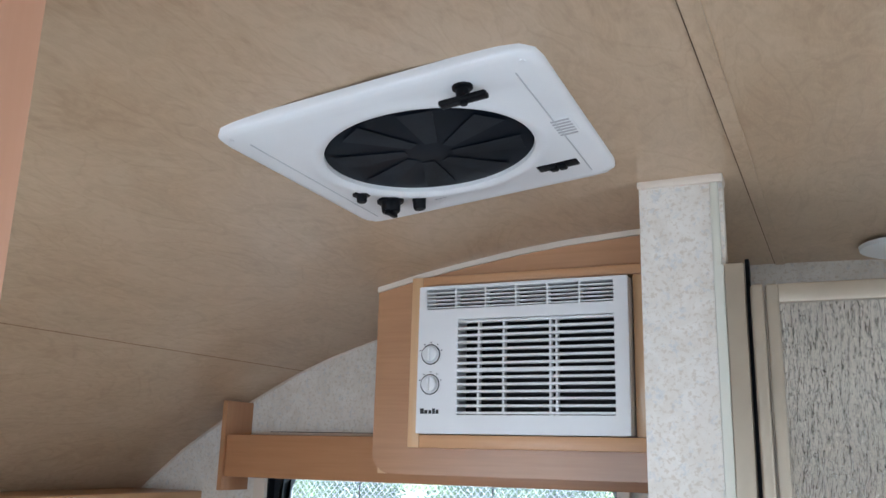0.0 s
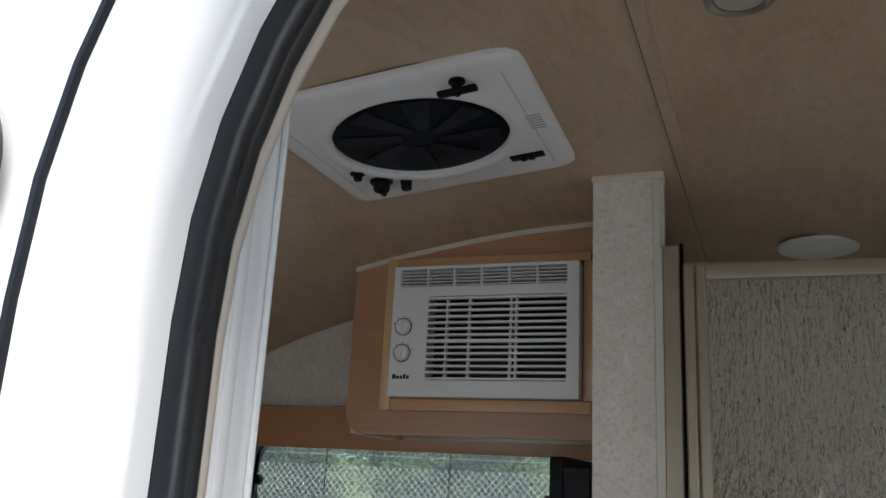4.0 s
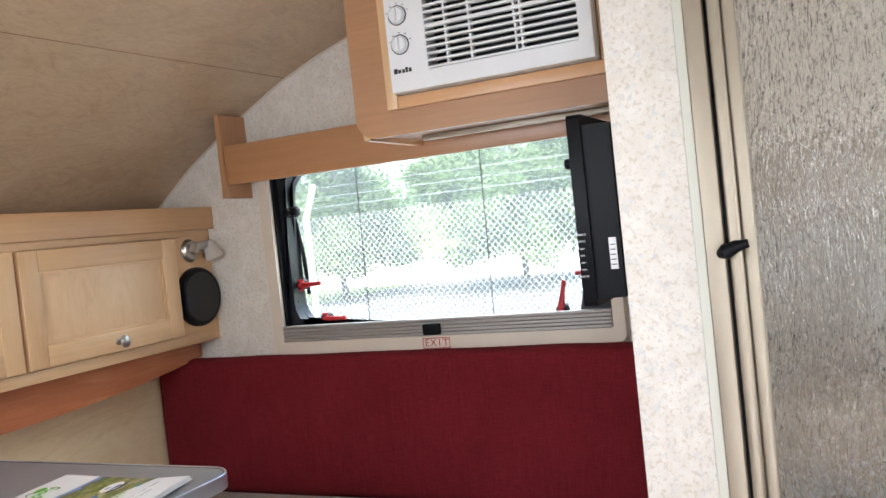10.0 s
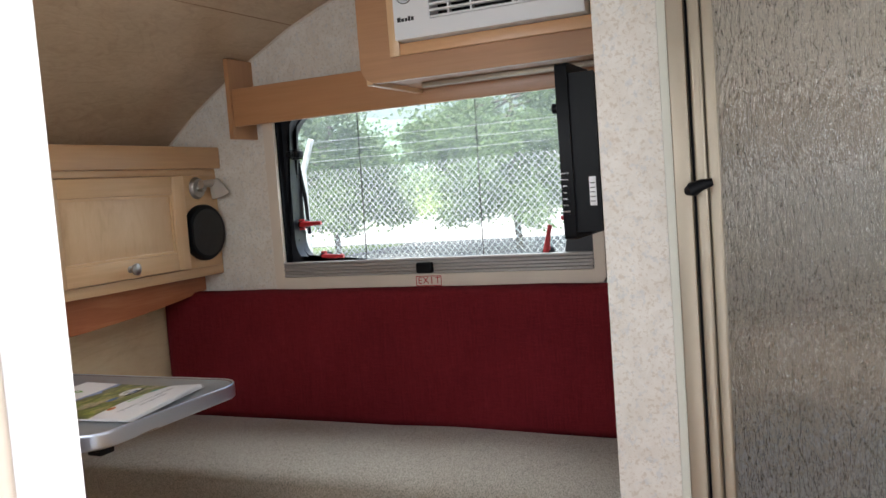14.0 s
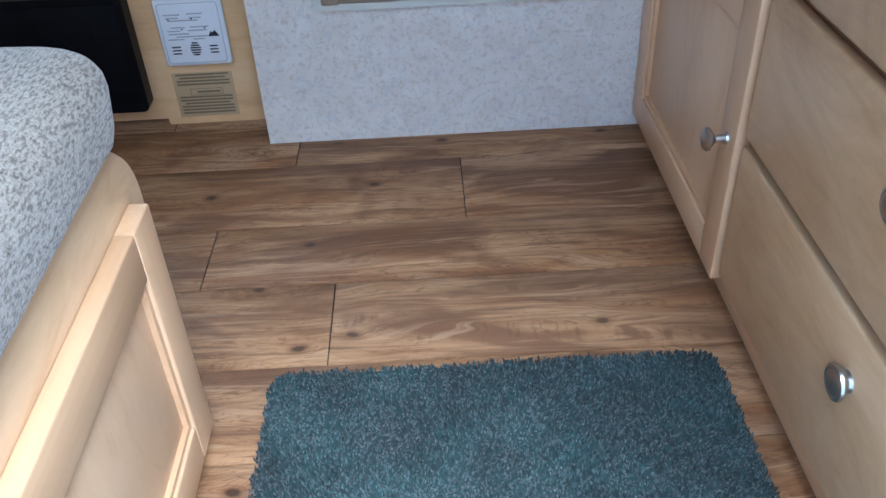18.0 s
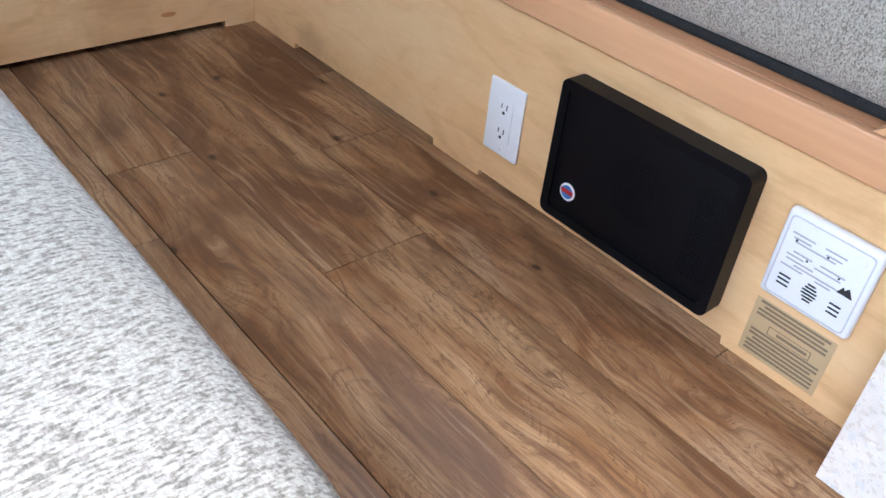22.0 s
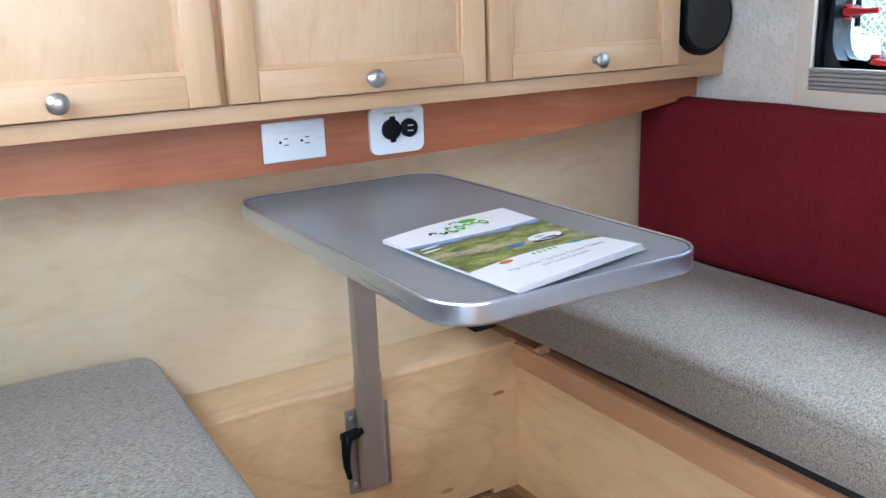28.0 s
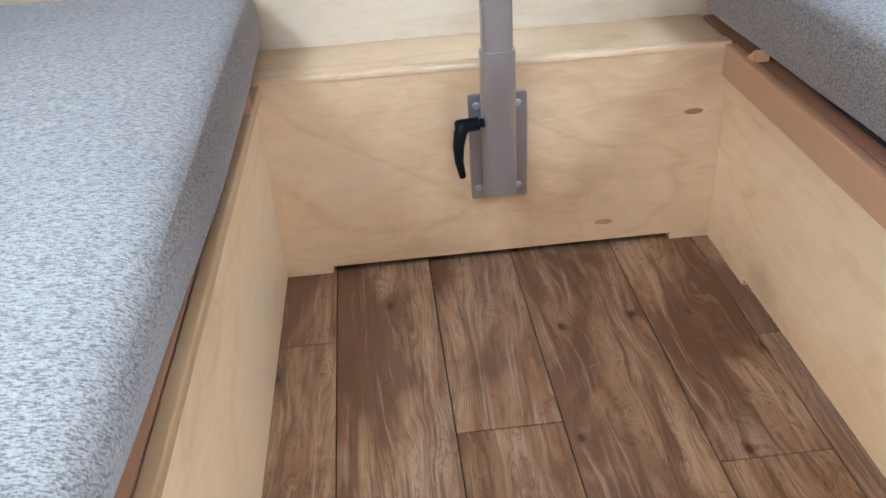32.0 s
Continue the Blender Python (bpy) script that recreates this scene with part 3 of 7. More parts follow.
ceiling = B()
for a, b in ((-1.995, -1.2850), (-1.2834, 1.25)):
    piece = skewed(shell(B(), a, b, 0.0, -0.006, NEAR - 0.1, FAR + 0.05), -1.2842, 1.6)
    mesh = bpy.data.meshes.new("ceiling_sheet")
    piece.to_mesh(mesh)
    ceiling.from_mesh(mesh)
    bpy.data.meshes.remove(mesh)
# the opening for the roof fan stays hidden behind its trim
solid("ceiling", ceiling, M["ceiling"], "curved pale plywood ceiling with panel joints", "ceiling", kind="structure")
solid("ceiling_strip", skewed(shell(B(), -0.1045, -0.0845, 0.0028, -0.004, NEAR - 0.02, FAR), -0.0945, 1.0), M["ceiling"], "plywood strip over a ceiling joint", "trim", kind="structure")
gap = skewed(shell(B(), -0.1064, -0.1047, 0.0006, -0.002, NEAR - 0.02, FAR), -0.1055, 1.0)
solid("ceiling_gap", gap, plain("dark_joint", (0.10, 0.06, 0.035), 0.8, bump=0), "dark joint beside the ceiling strip", "trim", kind="structure")
joint = skewed(shell(B(), -1.2848, -1.2836, 0.0008, -0.002, NEAR - 0.02, FAR), -1.2842, 1.6)
solid("ceiling_joint", joint, plain("brown_joint", (0.23, 0.135, 0.075), 0.8, bump=0), "thin brown joint between two ceiling sheets", "trim", kind="structure")
solid("roof", shell(B(), -2.05, 1.30, -0.03, -0.06, -0.03, FAR + 0.08), M["skin"], "white rounded trailer roof", "roof", kind="structure")
# caulk beads along the joint of ceiling and far wall
solid("caulk_far", shell(B(), -1.80, -0.86, 0.004, -0.002, FAR - 0.005, FAR + 0.001), M["cream"], "pale caulk bead under the ceiling", "trim", kind="structure")

# skirt round the underside, floor slab, ends of the trailer
bm = B()
for x0, x1, y0, y1 in ((-2.04, 1.29, 0.005, 0.03), (-2.04, 1.29, FAR + 0.02, FAR + 0.045), (-2.04, -2.015, 0.03, FAR + 0.02), (1.265, 1.29, 0.03, FAR + 0.02)):
    rbox(bm, x0, x1, y0, y1, -0.42, -0.061, 0.002)
solid("trailer_skirt", bm, M["skin"], "plain white skirt under the trailer", "skirt", kind="structure")
bm = B()
rbox(bm, -2.05, 1.30, 0.0, FAR + 0.05, -0.06, -0.004)
solid("floor", bm, M["shadow_gap"], "dark floor deck under the planks", "floor", kind="structure")
bm = B()
prism(bm, [(NEAR - 0.1, -0.02), (FAR + 0.05, -0.02), (FAR + 0.05, 1.40), (NEAR - 0.1, 1.40)], "x", -1.83, -1.80)
solid("wall_front", bm, M["wall_ply"], "pale birch plywood wall behind the table", "wall", kind="structure", smooth=False)
# the opening lets the added rear lamp shine in
bm = B()
for y0, y1, z0, z1 in ((0.018, FAR + 0.05, -0.02, 1.02), (0.018, FAR + 0.05, 1.37, 1.5), (0.018, 0.35, 1.02, 1.37), (1.25, FAR + 0.05, 1.02, 1.37)):
    rbox(bm, 1.22, 1.25, y0, y1, z0, z1)
solid("wall_rear", bm, M["paper"], "beige lining of the rear wall", "wall", kind="structure", smooth=False)

# wet bath: a lined partition with a door opening, open above the door
PART_Y = 1.268
bm = B()
prism(bm, [(-0.252, 0.0), (-0.127, 0.0), (-0.127, roof(-0.127)), (-0.252, roof(-0.252))], "y", PART_Y, PART_Y + 0.03)
prism(bm, [(-0.127, 0.0), (0.345, 0.0), (0.345, 0.242), (-0.127, 0.242)], "y", PART_Y, PART_Y + 0.03)
prism(bm, [(0.345, 0.0), (1.22, 0.0), (1.22, 1.35), (0.70, 1.60), (0.345, 1.70)], "y", PART_Y, PART_Y + 0.03)
prism(bm, [(PART_Y + 0.03, 0.0), (FAR, 0.0), (FAR, roof(-0.23) - 0.002), (PART_Y + 0.03, roof(-0.23) - 0.002)], "x", -0.252, -0.222)
solid("wall_bath", bm, M["paper"], "beige mottled partition of the wet bath", "wall", kind="structure", smooth=False)
bm = B()
rbox(bm, -0.254, -0.125, PART_Y - 0.007, PART_Y + 0.033, roof(-0.2) - 0.012, roof(-0.2) + 0.002, 0.003)
solid("bath_post_trim", bm, M["cream"], "cream moulding where the partition meets the ceiling", "trim", kind="structure")
bm = B()
rbox(bm, -0.145, -0.132, PART_Y - 0.008, PART_Y + 0.001, 0.242, 1.79, 0.003)
solid("bath_corner_bead", bm, plain("pale_green_bead", (0.62, 0.62, 0.54), 0.45, spread=0.02), "pale plastic bead on the partition's edge", "trim", kind="structure")

EMB_X, EMB_Z, EMB_R = -0.255, 1.356, 0.040

# round emblem on the outer skin beside the door
emblem = thing("emblem", (-0.262, -0.046, 1.33), "round white emblem with a dark rim on the outer skin", "emblem")
bm = B()
lathe(bm, (EMB_X, -0.037, EMB_Z), (0, -1, 0), [(0, EMB_R - 0.004), (0.006, EMB_R - 0.004), (0.007, 0)], 40)
part("disc", bm, M["skin"], emblem)
bm = B()
ring(bm, [(EMB_X + EMB_R * math.cos(t), EMB_Z + EMB_R * math.sin(t)) for t in np.linspace(0, 2 * math.pi, 40, endpoint=False)],
     [(EMB_X + (EMB_R - 0.0035) * math.cos(t), EMB_Z + (EMB_R - 0.0035) * math.sin(t)) for t in np.linspace(0, 2 * math.pi, 40, endpoint=False)], "y", -0.046, -0.037)
part("rim", bm, plain("rim_grey", (0.06, 0.06, 0.065), 0.4), emblem, "dark grey rim")
for z in (-0.006, 0.008):
    bm = B()
    rbox(bm, EMB_X - 0.02, EMB_X + EMB_R * 0.55, -0.0465, -0.043, EMB_Z + z, EMB_Z + z + 0.008, 0.001)
    part("glyph_bar", bm, M["ink"], emblem, "dark bar of the sign")

# ---- far side: bench, window, valance, air conditioner, television ----
BENCH_Y = 1.362
bench = thing("far_bench", (-1.0, 1.64, 0.0), "birch plywood bench box with a reddish wooden edge", "bench")
bm = B()
outline = [(-1.80, 0.0), (-1.49, 0.0), (-1.488, 0.013), (-1.047, 0.013), (-1.045, 0.0), (-0.93, 0.0), (-0.928, 0.012), (-0.45, 0.012), (-0.448, 0.0), (-0.253, 0.0), (-0.253, 0.345), (-1.80, 0.345)]
prism(bm, outline, "y", BENCH_Y, BENCH_Y + 0.018)
part("front_panel", bm, M["birch_front"], bench, "birch plywood front with notches above the floor")
bm = B()
rbox(bm, -1.645, -0.253, BENCH_Y - 0.012, BENCH_Y + 0.006, 0.300, 0.352, 0.003, 2)
part("edge_trim", bm, M["trim_x"], bench, "reddish wooden edge strip")
bm = B()
rbox(bm, -1.79, -0.253, BENCH_Y + 0.006, 1.915, 0.338, 0.352, 0.002)
part("seat_board", bm, M["maple_x"], bench)
for x in (-0.36, -1.56):
    bm = B()
    prism(bm, [(x - 0.02, 0.353), (x + 0.006, 0.353), (x + 0.006, 0.372)], "y", BENCH_Y - 0.006, BENCH_Y + 0.018)
    part("corner_block", bm, M["trim_x"], bench)

bm = B()
rbox(bm, -1.785, -0.256, 1.356, 1.845, 0.3585, 0.462, 0.034, 4, (40, 14, 3), 0.022)
for v in bm.verts:
    v.co.y += 0.024 * min(1.0, (v.co.x + 1.785) / 1.0) * (1.845 - v.co.y) / 0.489
    v.co.z += 0.004 * noise.noise(v.co * 5.0)
cushion = thing("seat_cushion", (-1.02, 1.6, 0.353), "thick grey tweed seat cushion on the far bench", "cushion", "bench cushions")
part("cover", bm, M["tweed"], cushion)
# near-black sheet draws the line of shade between cushion and bench
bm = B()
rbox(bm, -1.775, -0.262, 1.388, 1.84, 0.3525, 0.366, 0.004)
part("base_cloth", bm, M["shadow_gap"], cushion, "black sheet that stands in for the shade under the cushion")

bm = B()
rbox(bm, -1.790, -0.256, 1.840, 1.912, 0.452, 0.836, 0.026, 4, (36, 2, 10))
for v in bm.verts:
    v.co.y += 0.004 * noise.noise(v.co * 4.0)
    if v.co.z > 0.8:
        v.co.z += 0.003 * noise.noise(Vector((v.co.x * 6, 0, 0)))
solid("back_cushion", bm, M["red"], "dark red upholstered backrest cushion under the window", "cushion", "red back cushions")

# window with a cream inner frame, pleated blind box and hinged acrylic pane
window_1 = thing("window_1", (-0.9, FAR, 0.834), "cream-framed exit window with a black rubber rim and red latches", "window", kind="structure")
bm = B()
ring(bm, rrect(-1.391, -0.408, 0.834, 1.428, 0.018), rrect(-1.357, -0.436, 0.868, 1.41, 0.006), "y", 1.892, 1.921)
part("window_frame", bm, M["cream"], window_1)
bm = B()
ring(bm, rrect(-1.362, -0.43, 0.85, 1.43, 0.004), rrect(-1.337, -0.440, 0.890, 1.352, 0.085, 8), "y", 1.930, 1.965)
ring(bm, rrect(-1.352, -0.436, 0.886, 1.356, 0.088, 8), rrect(-1.338, -0.448, 0.902, 1.338, 0.075, 8), "y", 1.965, 1.990)
part("rubber_rim", bm, M["rubber"], window_1, "black rubber rim with rounded corners")
bm = B()
ring(bm, rrect(-1.362, -0.43, 0.85, 1.43, 0.004), rrect(-1.352, -0.440, 0.86, 1.42, 0.004), "y", 1.905, 1.935)
part("screen_channel", bm, M["black"], window_1)
blind = B()
for i in range(5):
    z = 0.870 + i * 0.0088
    rbox(blind, -1.356, -0.437, 1.886 + 0.002 * (i % 2), 1.902, z, z + 0.008, 0.0025, 2)
rail = part("blind_rail", blind, plain("grey_blind", (0.36, 0.345, 0.33), 0.45, 0.3, bump=0.02), window_1, "grey ribbed rail of the pleated blind")
bm = B()
rbox(bm, -0.921, -0.872, 1.872, 1.888, 0.872, 0.902, 0.006, 3)
part("blind_grip", bm, M["black"], rail, "dark grip")
glass = Nodes("clear_acrylic")
glass.set(Base_Color=(0.63, 0.68, 0.665, 1), Transmission_Weight=1.0, Roughness=0.0, IOR=1.08)
# a dusty film scatters some of the daylight
film = glass.tree.nodes.new("ShaderNodeBsdfTranslucent")
film.inputs["Color"].default_value = (0.80, 0.90, 0.88, 1)
dust = glass.tree.nodes.new("ShaderNodeMixShader")
dust_at = glass.noise(glass.coords(), 3.0, 4.0)
glass.put(dust.inputs[0], glass.ramp(dust_at, (0.3, 0.045), (0.7, 0.07)))
glass.tree.links.new(glass.bsdf.outputs[0], dust.inputs[1])
glass.tree.links.new(film.outputs[0], dust.inputs[2])
glass.tree.links.new(dust.outputs[0], glass.tree.nodes["Material Output"].inputs["Surface"])
M["acrylic"] = glass.mat
bm = B()
prism(bm, rrect(-1.352, -0.432, 0.90, 1.395, 0.06, 8), "y", 1.992, 1.996)
pane = part("pane", bm, M["acrylic"], window_1, "clear acrylic pane")
pane.visible_shadow = False
for x in (-1.079, -0.727):
    bm = B()
    rod(bm, (x - 0.004, 1.899, 0.915), (x + 0.003, 1.899, 1.412), 0.0014, 6)
    part("blind_cord", bm, M["ink"], window_1, "thin dark blind cord")


def window_latch(x, z, way, name="latch"):
    """A red lever on a black boss on the window's rim."""
    bm = B()
    lathe(bm, (x, 1.968, z), (0, -1, 0), [(0, 0.014), (0.03, 0.013), (0.036, 0.008)], 14)
    boss = part(name, bm, M["black"], window_1)
    bm = B()
    dx, dz = way
    rod(bm, (x, 1.944, z - 0.016), (x, 1.944, z + 0.016), 0.009, 10)
    tube(bm, [(x, 1.940, z), (x + dx * 0.02, 1.936, z + dz * 0.02), (x + dx * 0.05, 1.934, z + dz * 0.05), (x + dx * 0.070, 1.937, z + dz * 0.070)], [0.011, 0.008, 0.0055, 0.006], 8)
    part("lever", bm, M["red_plastic"], boss, "red latch lever")


window_latch(-1.318, 1.020, (1, 0.03))
window_latch(-1.25, 0.923, (1, 0.0))
window_latch(-0.455, 1.006, (-1, -0.12))
window_latch(-0.572, 0.911, (0.22, 1))
bm = B()
lathe(bm, (-1.332, 1.968, 1.225), (0, -1, 0), [(0, 0.014), (0.016, 0.014), (0.02, 0.009), (0.034, 0.013), (0.042, 0.010)], 14)
rbox(bm, -1.350, -1.300, 1.940, 1.952, 1.212, 1.240, 0.004, 2)
rbox(bm, -1.318, -1.296, 1.925, 1.952, 1.215, 1.237, 0.006, 2)
part("stay_knob", bm, M["black"], window_1, "black stay knob")
bm = B()
tube(bm, [(-1.345, 1.985, 1.22), (-1.33, 1.99, 1.10), (-1.325, 1.99, 0.99)], 0.006, 8)
part("stay_arm", bm, M["black"], window_1)
# EXIT in a red box, stamped on the lower frame
bm = B()
ring(bm, [(-0.931, 0.836), (-0.855, 0.836), (-0.855, 0.8635), (-0.931, 0.8635)], [(-0.929, 0.838), (-0.857, 0.838), (-0.857, 0.8615), (-0.929, 0.8615)], "y", 1.8912, 1.8925)
sign = part("exit_box", bm, M["red_plastic"], window_1, "thin red box round the word EXIT")
for i, letter in enumerate("EXIT"):
    writing("exit_letter", letter, 0.026, pose(-0.919 + i * 0.0175, 1.8916, 0.850, 90), M["red_plastic"], sign)

# valance over the window and its end bracket
valance = thing("window_valance", (-0.9, 1.86, 1.279), "reddish maple valance board with an upright end board", "valance")
VAL_Y = 1.813
bm = B()
rbox(bm, -1.4295, -0.262, VAL_Y, VAL_Y + 0.018, 1.313, 1.419, 0.003, 2)
part("board", bm, M["maple_x"], valance)
bm = B()
prism(bm, [(1.806, 1.279), (1.9185, 1.279), (1.9185, roof(-1.443) - 0.002), (1.806, roof(-1.443) - 0.002)], "x", -1.443, -1.430)
part("end_board", bm, wood("bracket_maple", (0.34, 0.16, 0.075), (0.44, 0.22, 0.105), (0.52, 0.29, 0.145), "z", 1.0, 0.38, 0.7), valance, "upright maple end board")

# housing of the air conditioner
AC_Y = 1.535
housing = thing("air_conditioner_housing", (-0.55, 1.72, 1.345), "maple plywood housing that hangs from the ceiling", "cabinet")
left, right = -0.851, -0.253
corner = [(left + 0.043 - 0.043 * math.cos(radians(9 * i)), 1.383 - 0.043 * math.sin(radians(9 * i))) for i in range(11)]
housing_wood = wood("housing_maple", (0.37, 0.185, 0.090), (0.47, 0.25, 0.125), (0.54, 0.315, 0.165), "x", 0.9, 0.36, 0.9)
bm = B()
prism(bm, [(left, roof(left) - 0.004)] + corner + [(right, 1.340), (right, 1.415), (-0.755, 1.415), (-0.755, roof(-0.755) - 0.004)], "y", AC_Y, AC_Y + 0.018)
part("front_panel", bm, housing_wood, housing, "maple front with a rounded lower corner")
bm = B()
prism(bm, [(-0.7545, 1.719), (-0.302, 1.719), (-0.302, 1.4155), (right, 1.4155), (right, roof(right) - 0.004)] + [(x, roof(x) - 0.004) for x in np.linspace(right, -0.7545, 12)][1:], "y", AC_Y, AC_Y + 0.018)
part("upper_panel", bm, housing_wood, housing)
bm = B()
prism(bm, [(AC_Y + 0.018, 1.340), (FAR, 1.340), (FAR, roof(-0.85) - 0.004), (AC_Y + 0.018, roof(-0.85) - 0.004)], "x", left + 0.004, left + 0.02)
part("side_panel", bm, M["maple"], housing)
bm = B()
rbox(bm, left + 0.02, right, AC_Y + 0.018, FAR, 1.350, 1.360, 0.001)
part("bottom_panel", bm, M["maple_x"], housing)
bm = B()
rbox(bm, -0.772, right - 0.002, 1.683, 1.703, 1.338, 1.3495, 0.002)
part("light_strip", bm, M["bronze"], housing, "thin metal strip under the housing")
for a, b, c, d, axis in ((-0.768, -0.743, 1.391, 1.732, "z"), (-0.7425, -0.30, 1.391, 1.4165, "x"), (-0.7425, -0.30, 1.713, 1.732, "x"), (-0.3165, -0.285, 1.417, 1.7125, "z")):
    bm = B()
    rbox(bm, a, b, AC_Y - (0.034 if a > -0.31 else 0.012), AC_Y, c, d, 0.002)
    part("frame_batten", bm, M["trim_x"] if axis == "x" else M["maple"], housing, "maple batten round the air conditioner")
bm = B()
prism(bm, [(left, roof(left) - 0.011)] + [(x, roof(x) - 0.011) for x in np.linspace(left, right, 14)][1:] + [(x, roof(x) + 0.001) for x in np.linspace(right, left, 14)], "y", AC_Y - 0.006, AC_Y)
part("top_bead", bm, M["cream"], housing, "cream bead under the ceiling")

# air conditioner
ac = thing("air_conditioner", (-0.53, 1.52, 1.424), "white window air conditioner with two dials set in a maple housing", "air conditioner")
ax0, ax1, az0, az1, af = -0.735, -0.319, 1.418, 1.705, 1.490
bm = B()
gx0, gx1, gz0, gz1 = -0.650, -0.345, 1.453, 1.636
vz0, vz1 = 1.658, 1.698
vx0 = -0.719


pierced(bm, [ax0, vx0, gx0, gx1, ax1], [az0, gz0, gz1, vz0, vz1, az1], {(2, 1), (1, 3), (2, 3)}, af, af + 0.05)
part("front_case", bm, M["white"], ac, "white plastic front")
bm = B()
rbox(bm, ax0 + 0.006, ax1 - 0.004, af + 0.046, AC_Y + 0.22, az0 + 0.004, az1 - 0.002, 0.003)
part("body", bm, M["black"], ac, "dark body behind the grilles")
for i in range(14):
    z = gz0 + 0.004 + i * (gz1 - gz0 - 0.008) / 13.0
    bm = B()
    wide = 0.0075 if i == 6 else 0.0048
    rbox(bm, gx0 - 0.001, gx1 + 0.001, af + 0.002, af + 0.016, z - wide / 2, z + wide / 2, 0.0012)
    part("grille_slat", bm, M["white"], ac)
for x in (-0.609, -0.558, -0.466, -0.454):
    bm = B()
    rbox(bm, x - 0.0022, x + 0.0022, af + 0.006, af + 0.02, gz0, gz1, 0.0008)
    part("grille_bar", bm, M["white"], ac)
for i in range(5):
    z = vz0 + 0.004 + i * 0.0075
    bm = B()
    rbox(bm, vx0, gx1, af + 0.004, af + 0.02, z - 0.001, z + 0.0012, 0.0005)
    part("louvre", bm, M["white"], ac)
for x in (-0.657, -0.595, -0.533, -0.471, -0.409):
    bm = B()
    rbox(bm, x - 0.0018, x + 0.0018, af + 0.003, af + 0.024, vz0, vz1, 0.0006)
    part("louvre_bar", bm, M["white"], ac)
for z in (1.569, 1.511):
    bm = B()
    lathe(bm, (-0.706, af, z), (0, -1, 0), [(0, 0.0185), (0.002, 0.0185), (0.002, 0.0165), (0.010, 0.0150), (0.0115, 0.013)], 28)
    dial = part("dial", bm, M["white"], ac, "round white dial")
    bm = B()
    rbox(bm, -0.7095, -0.7025, af - 0.0165, af - 0.010, z - 0.0135, z + 0.0135, 0.002, 2)
    part("grip", bm, M["white"], dial)
    bm = B()
    ring(bm, [(-0.706 + 0.0200 * math.cos(t), z + 0.0200 * math.sin(t)) for t in np.linspace(0, 2 * math.pi, 28, endpoint=False)],
         [(-0.706 + 0.0180 * math.cos(t), z + 0.0180 * math.sin(t)) for t in np.linspace(0, 2 * math.pi, 28, endpoint=False)], "y", af - 0.0022, af - 0.0008)
    part("dial_ring", bm, M["ink"], dial, "thin dark ring")
    for k in range(5):
        t = radians(20 + 35 * k)
        bm = B()
        rbox(bm, -0.706 + 0.024 * math.cos(t) - 0.0016, -0.706 + 0.024 * math.cos(t) + 0.0016, af - 0.0008, af + 0.001, z + 0.024 * math.sin(t) - 0.0008, z + 0.024 * math.sin(t) + 0.0008, 0.0003)
        part("dial_mark", bm, M["ink"], dial)
bm = B()
for x, w, h in ((-0.722, 0.008, 0.010), (-0.7135, 0.007, 0.007), (-0.705, 0.006, 0.007), (-0.6975, 0.006, 0.010), (-0.690, 0.006, 0.008)):
    rbox(bm, x - w / 2, x + w / 2, af - 0.0009, af + 0.001, 1.455, 1.455 + h, 0.0006)
part("brand_mark", bm, M["ink"], ac, "dark brand mark")

# television folded against the bath partition
tv = thing("television", (-0.30, 1.50, 1.0), "small black flat television on a wall arm beside the window", "television")
bm = B()
prism(bm, rrect(1.300, 1.76, 0.988, 1.299, 0.008, 3), "x", -0.332, -0.310)
part("screen_case", bm, M["black"], tv)
bm = B()
prism(bm, [(1.306, 1.000), (1.306, 1.280), (1.34, 1.262), (1.72, 1.262), (1.72, 1.02)], "x", -0.312, -0.264)
part("rear_case", bm, M["black"], tv)
bm = B()
rbox(bm, -0.264, -0.252, 1.47, 1.57, 1.10, 1.20, 0.004)
part("wall_arm", bm, M["black"], tv)
for i, word in enumerate(("SOURCE", "MENU", "CH+", "CH-", "VOL+", "VOL-", "POWER")):
    z = 1.102 - i * 0.0113
    bm = B()
    rbox(bm, -0.331, -0.319, 1.2985, 1.301, z - 0.0016, z + 0.0016, 0.0005)
    button = part("button", bm, M["black"], tv)
    writing("button_label", word, 0.0042, pose(-0.325, 1.2983, z + 0.0035, 90), M["white"], button, 0.0002)
bm = B()
rbox(bm, -0.283, -0.271, 1.3045, 1.3065, 1.046, 1.097, 0.0004)
sticker = part("sticker", bm, M["white"], tv, "white rating sticker")
for i in range(5):
    bm = B()
    rbox(bm, -0.281, -0.273, 1.3038, 1.3048, 1.053 + i * 0.008, 1.0545 + i * 0.008, 0.0002)
    part("print_line", bm, M["ink"], sticker)
bm = B()
lathe(bm, (-0.336, 1.32, 1.222), (-1, 0, 0), [(0, 0.009), (0.008, 0.009), (0.010, 0.006)], 14)
part("antenna_knob", bm, M["black"], tv)

# ---- front end: wall cabinets, apron, sockets, table ----
CAB_X = -1.600


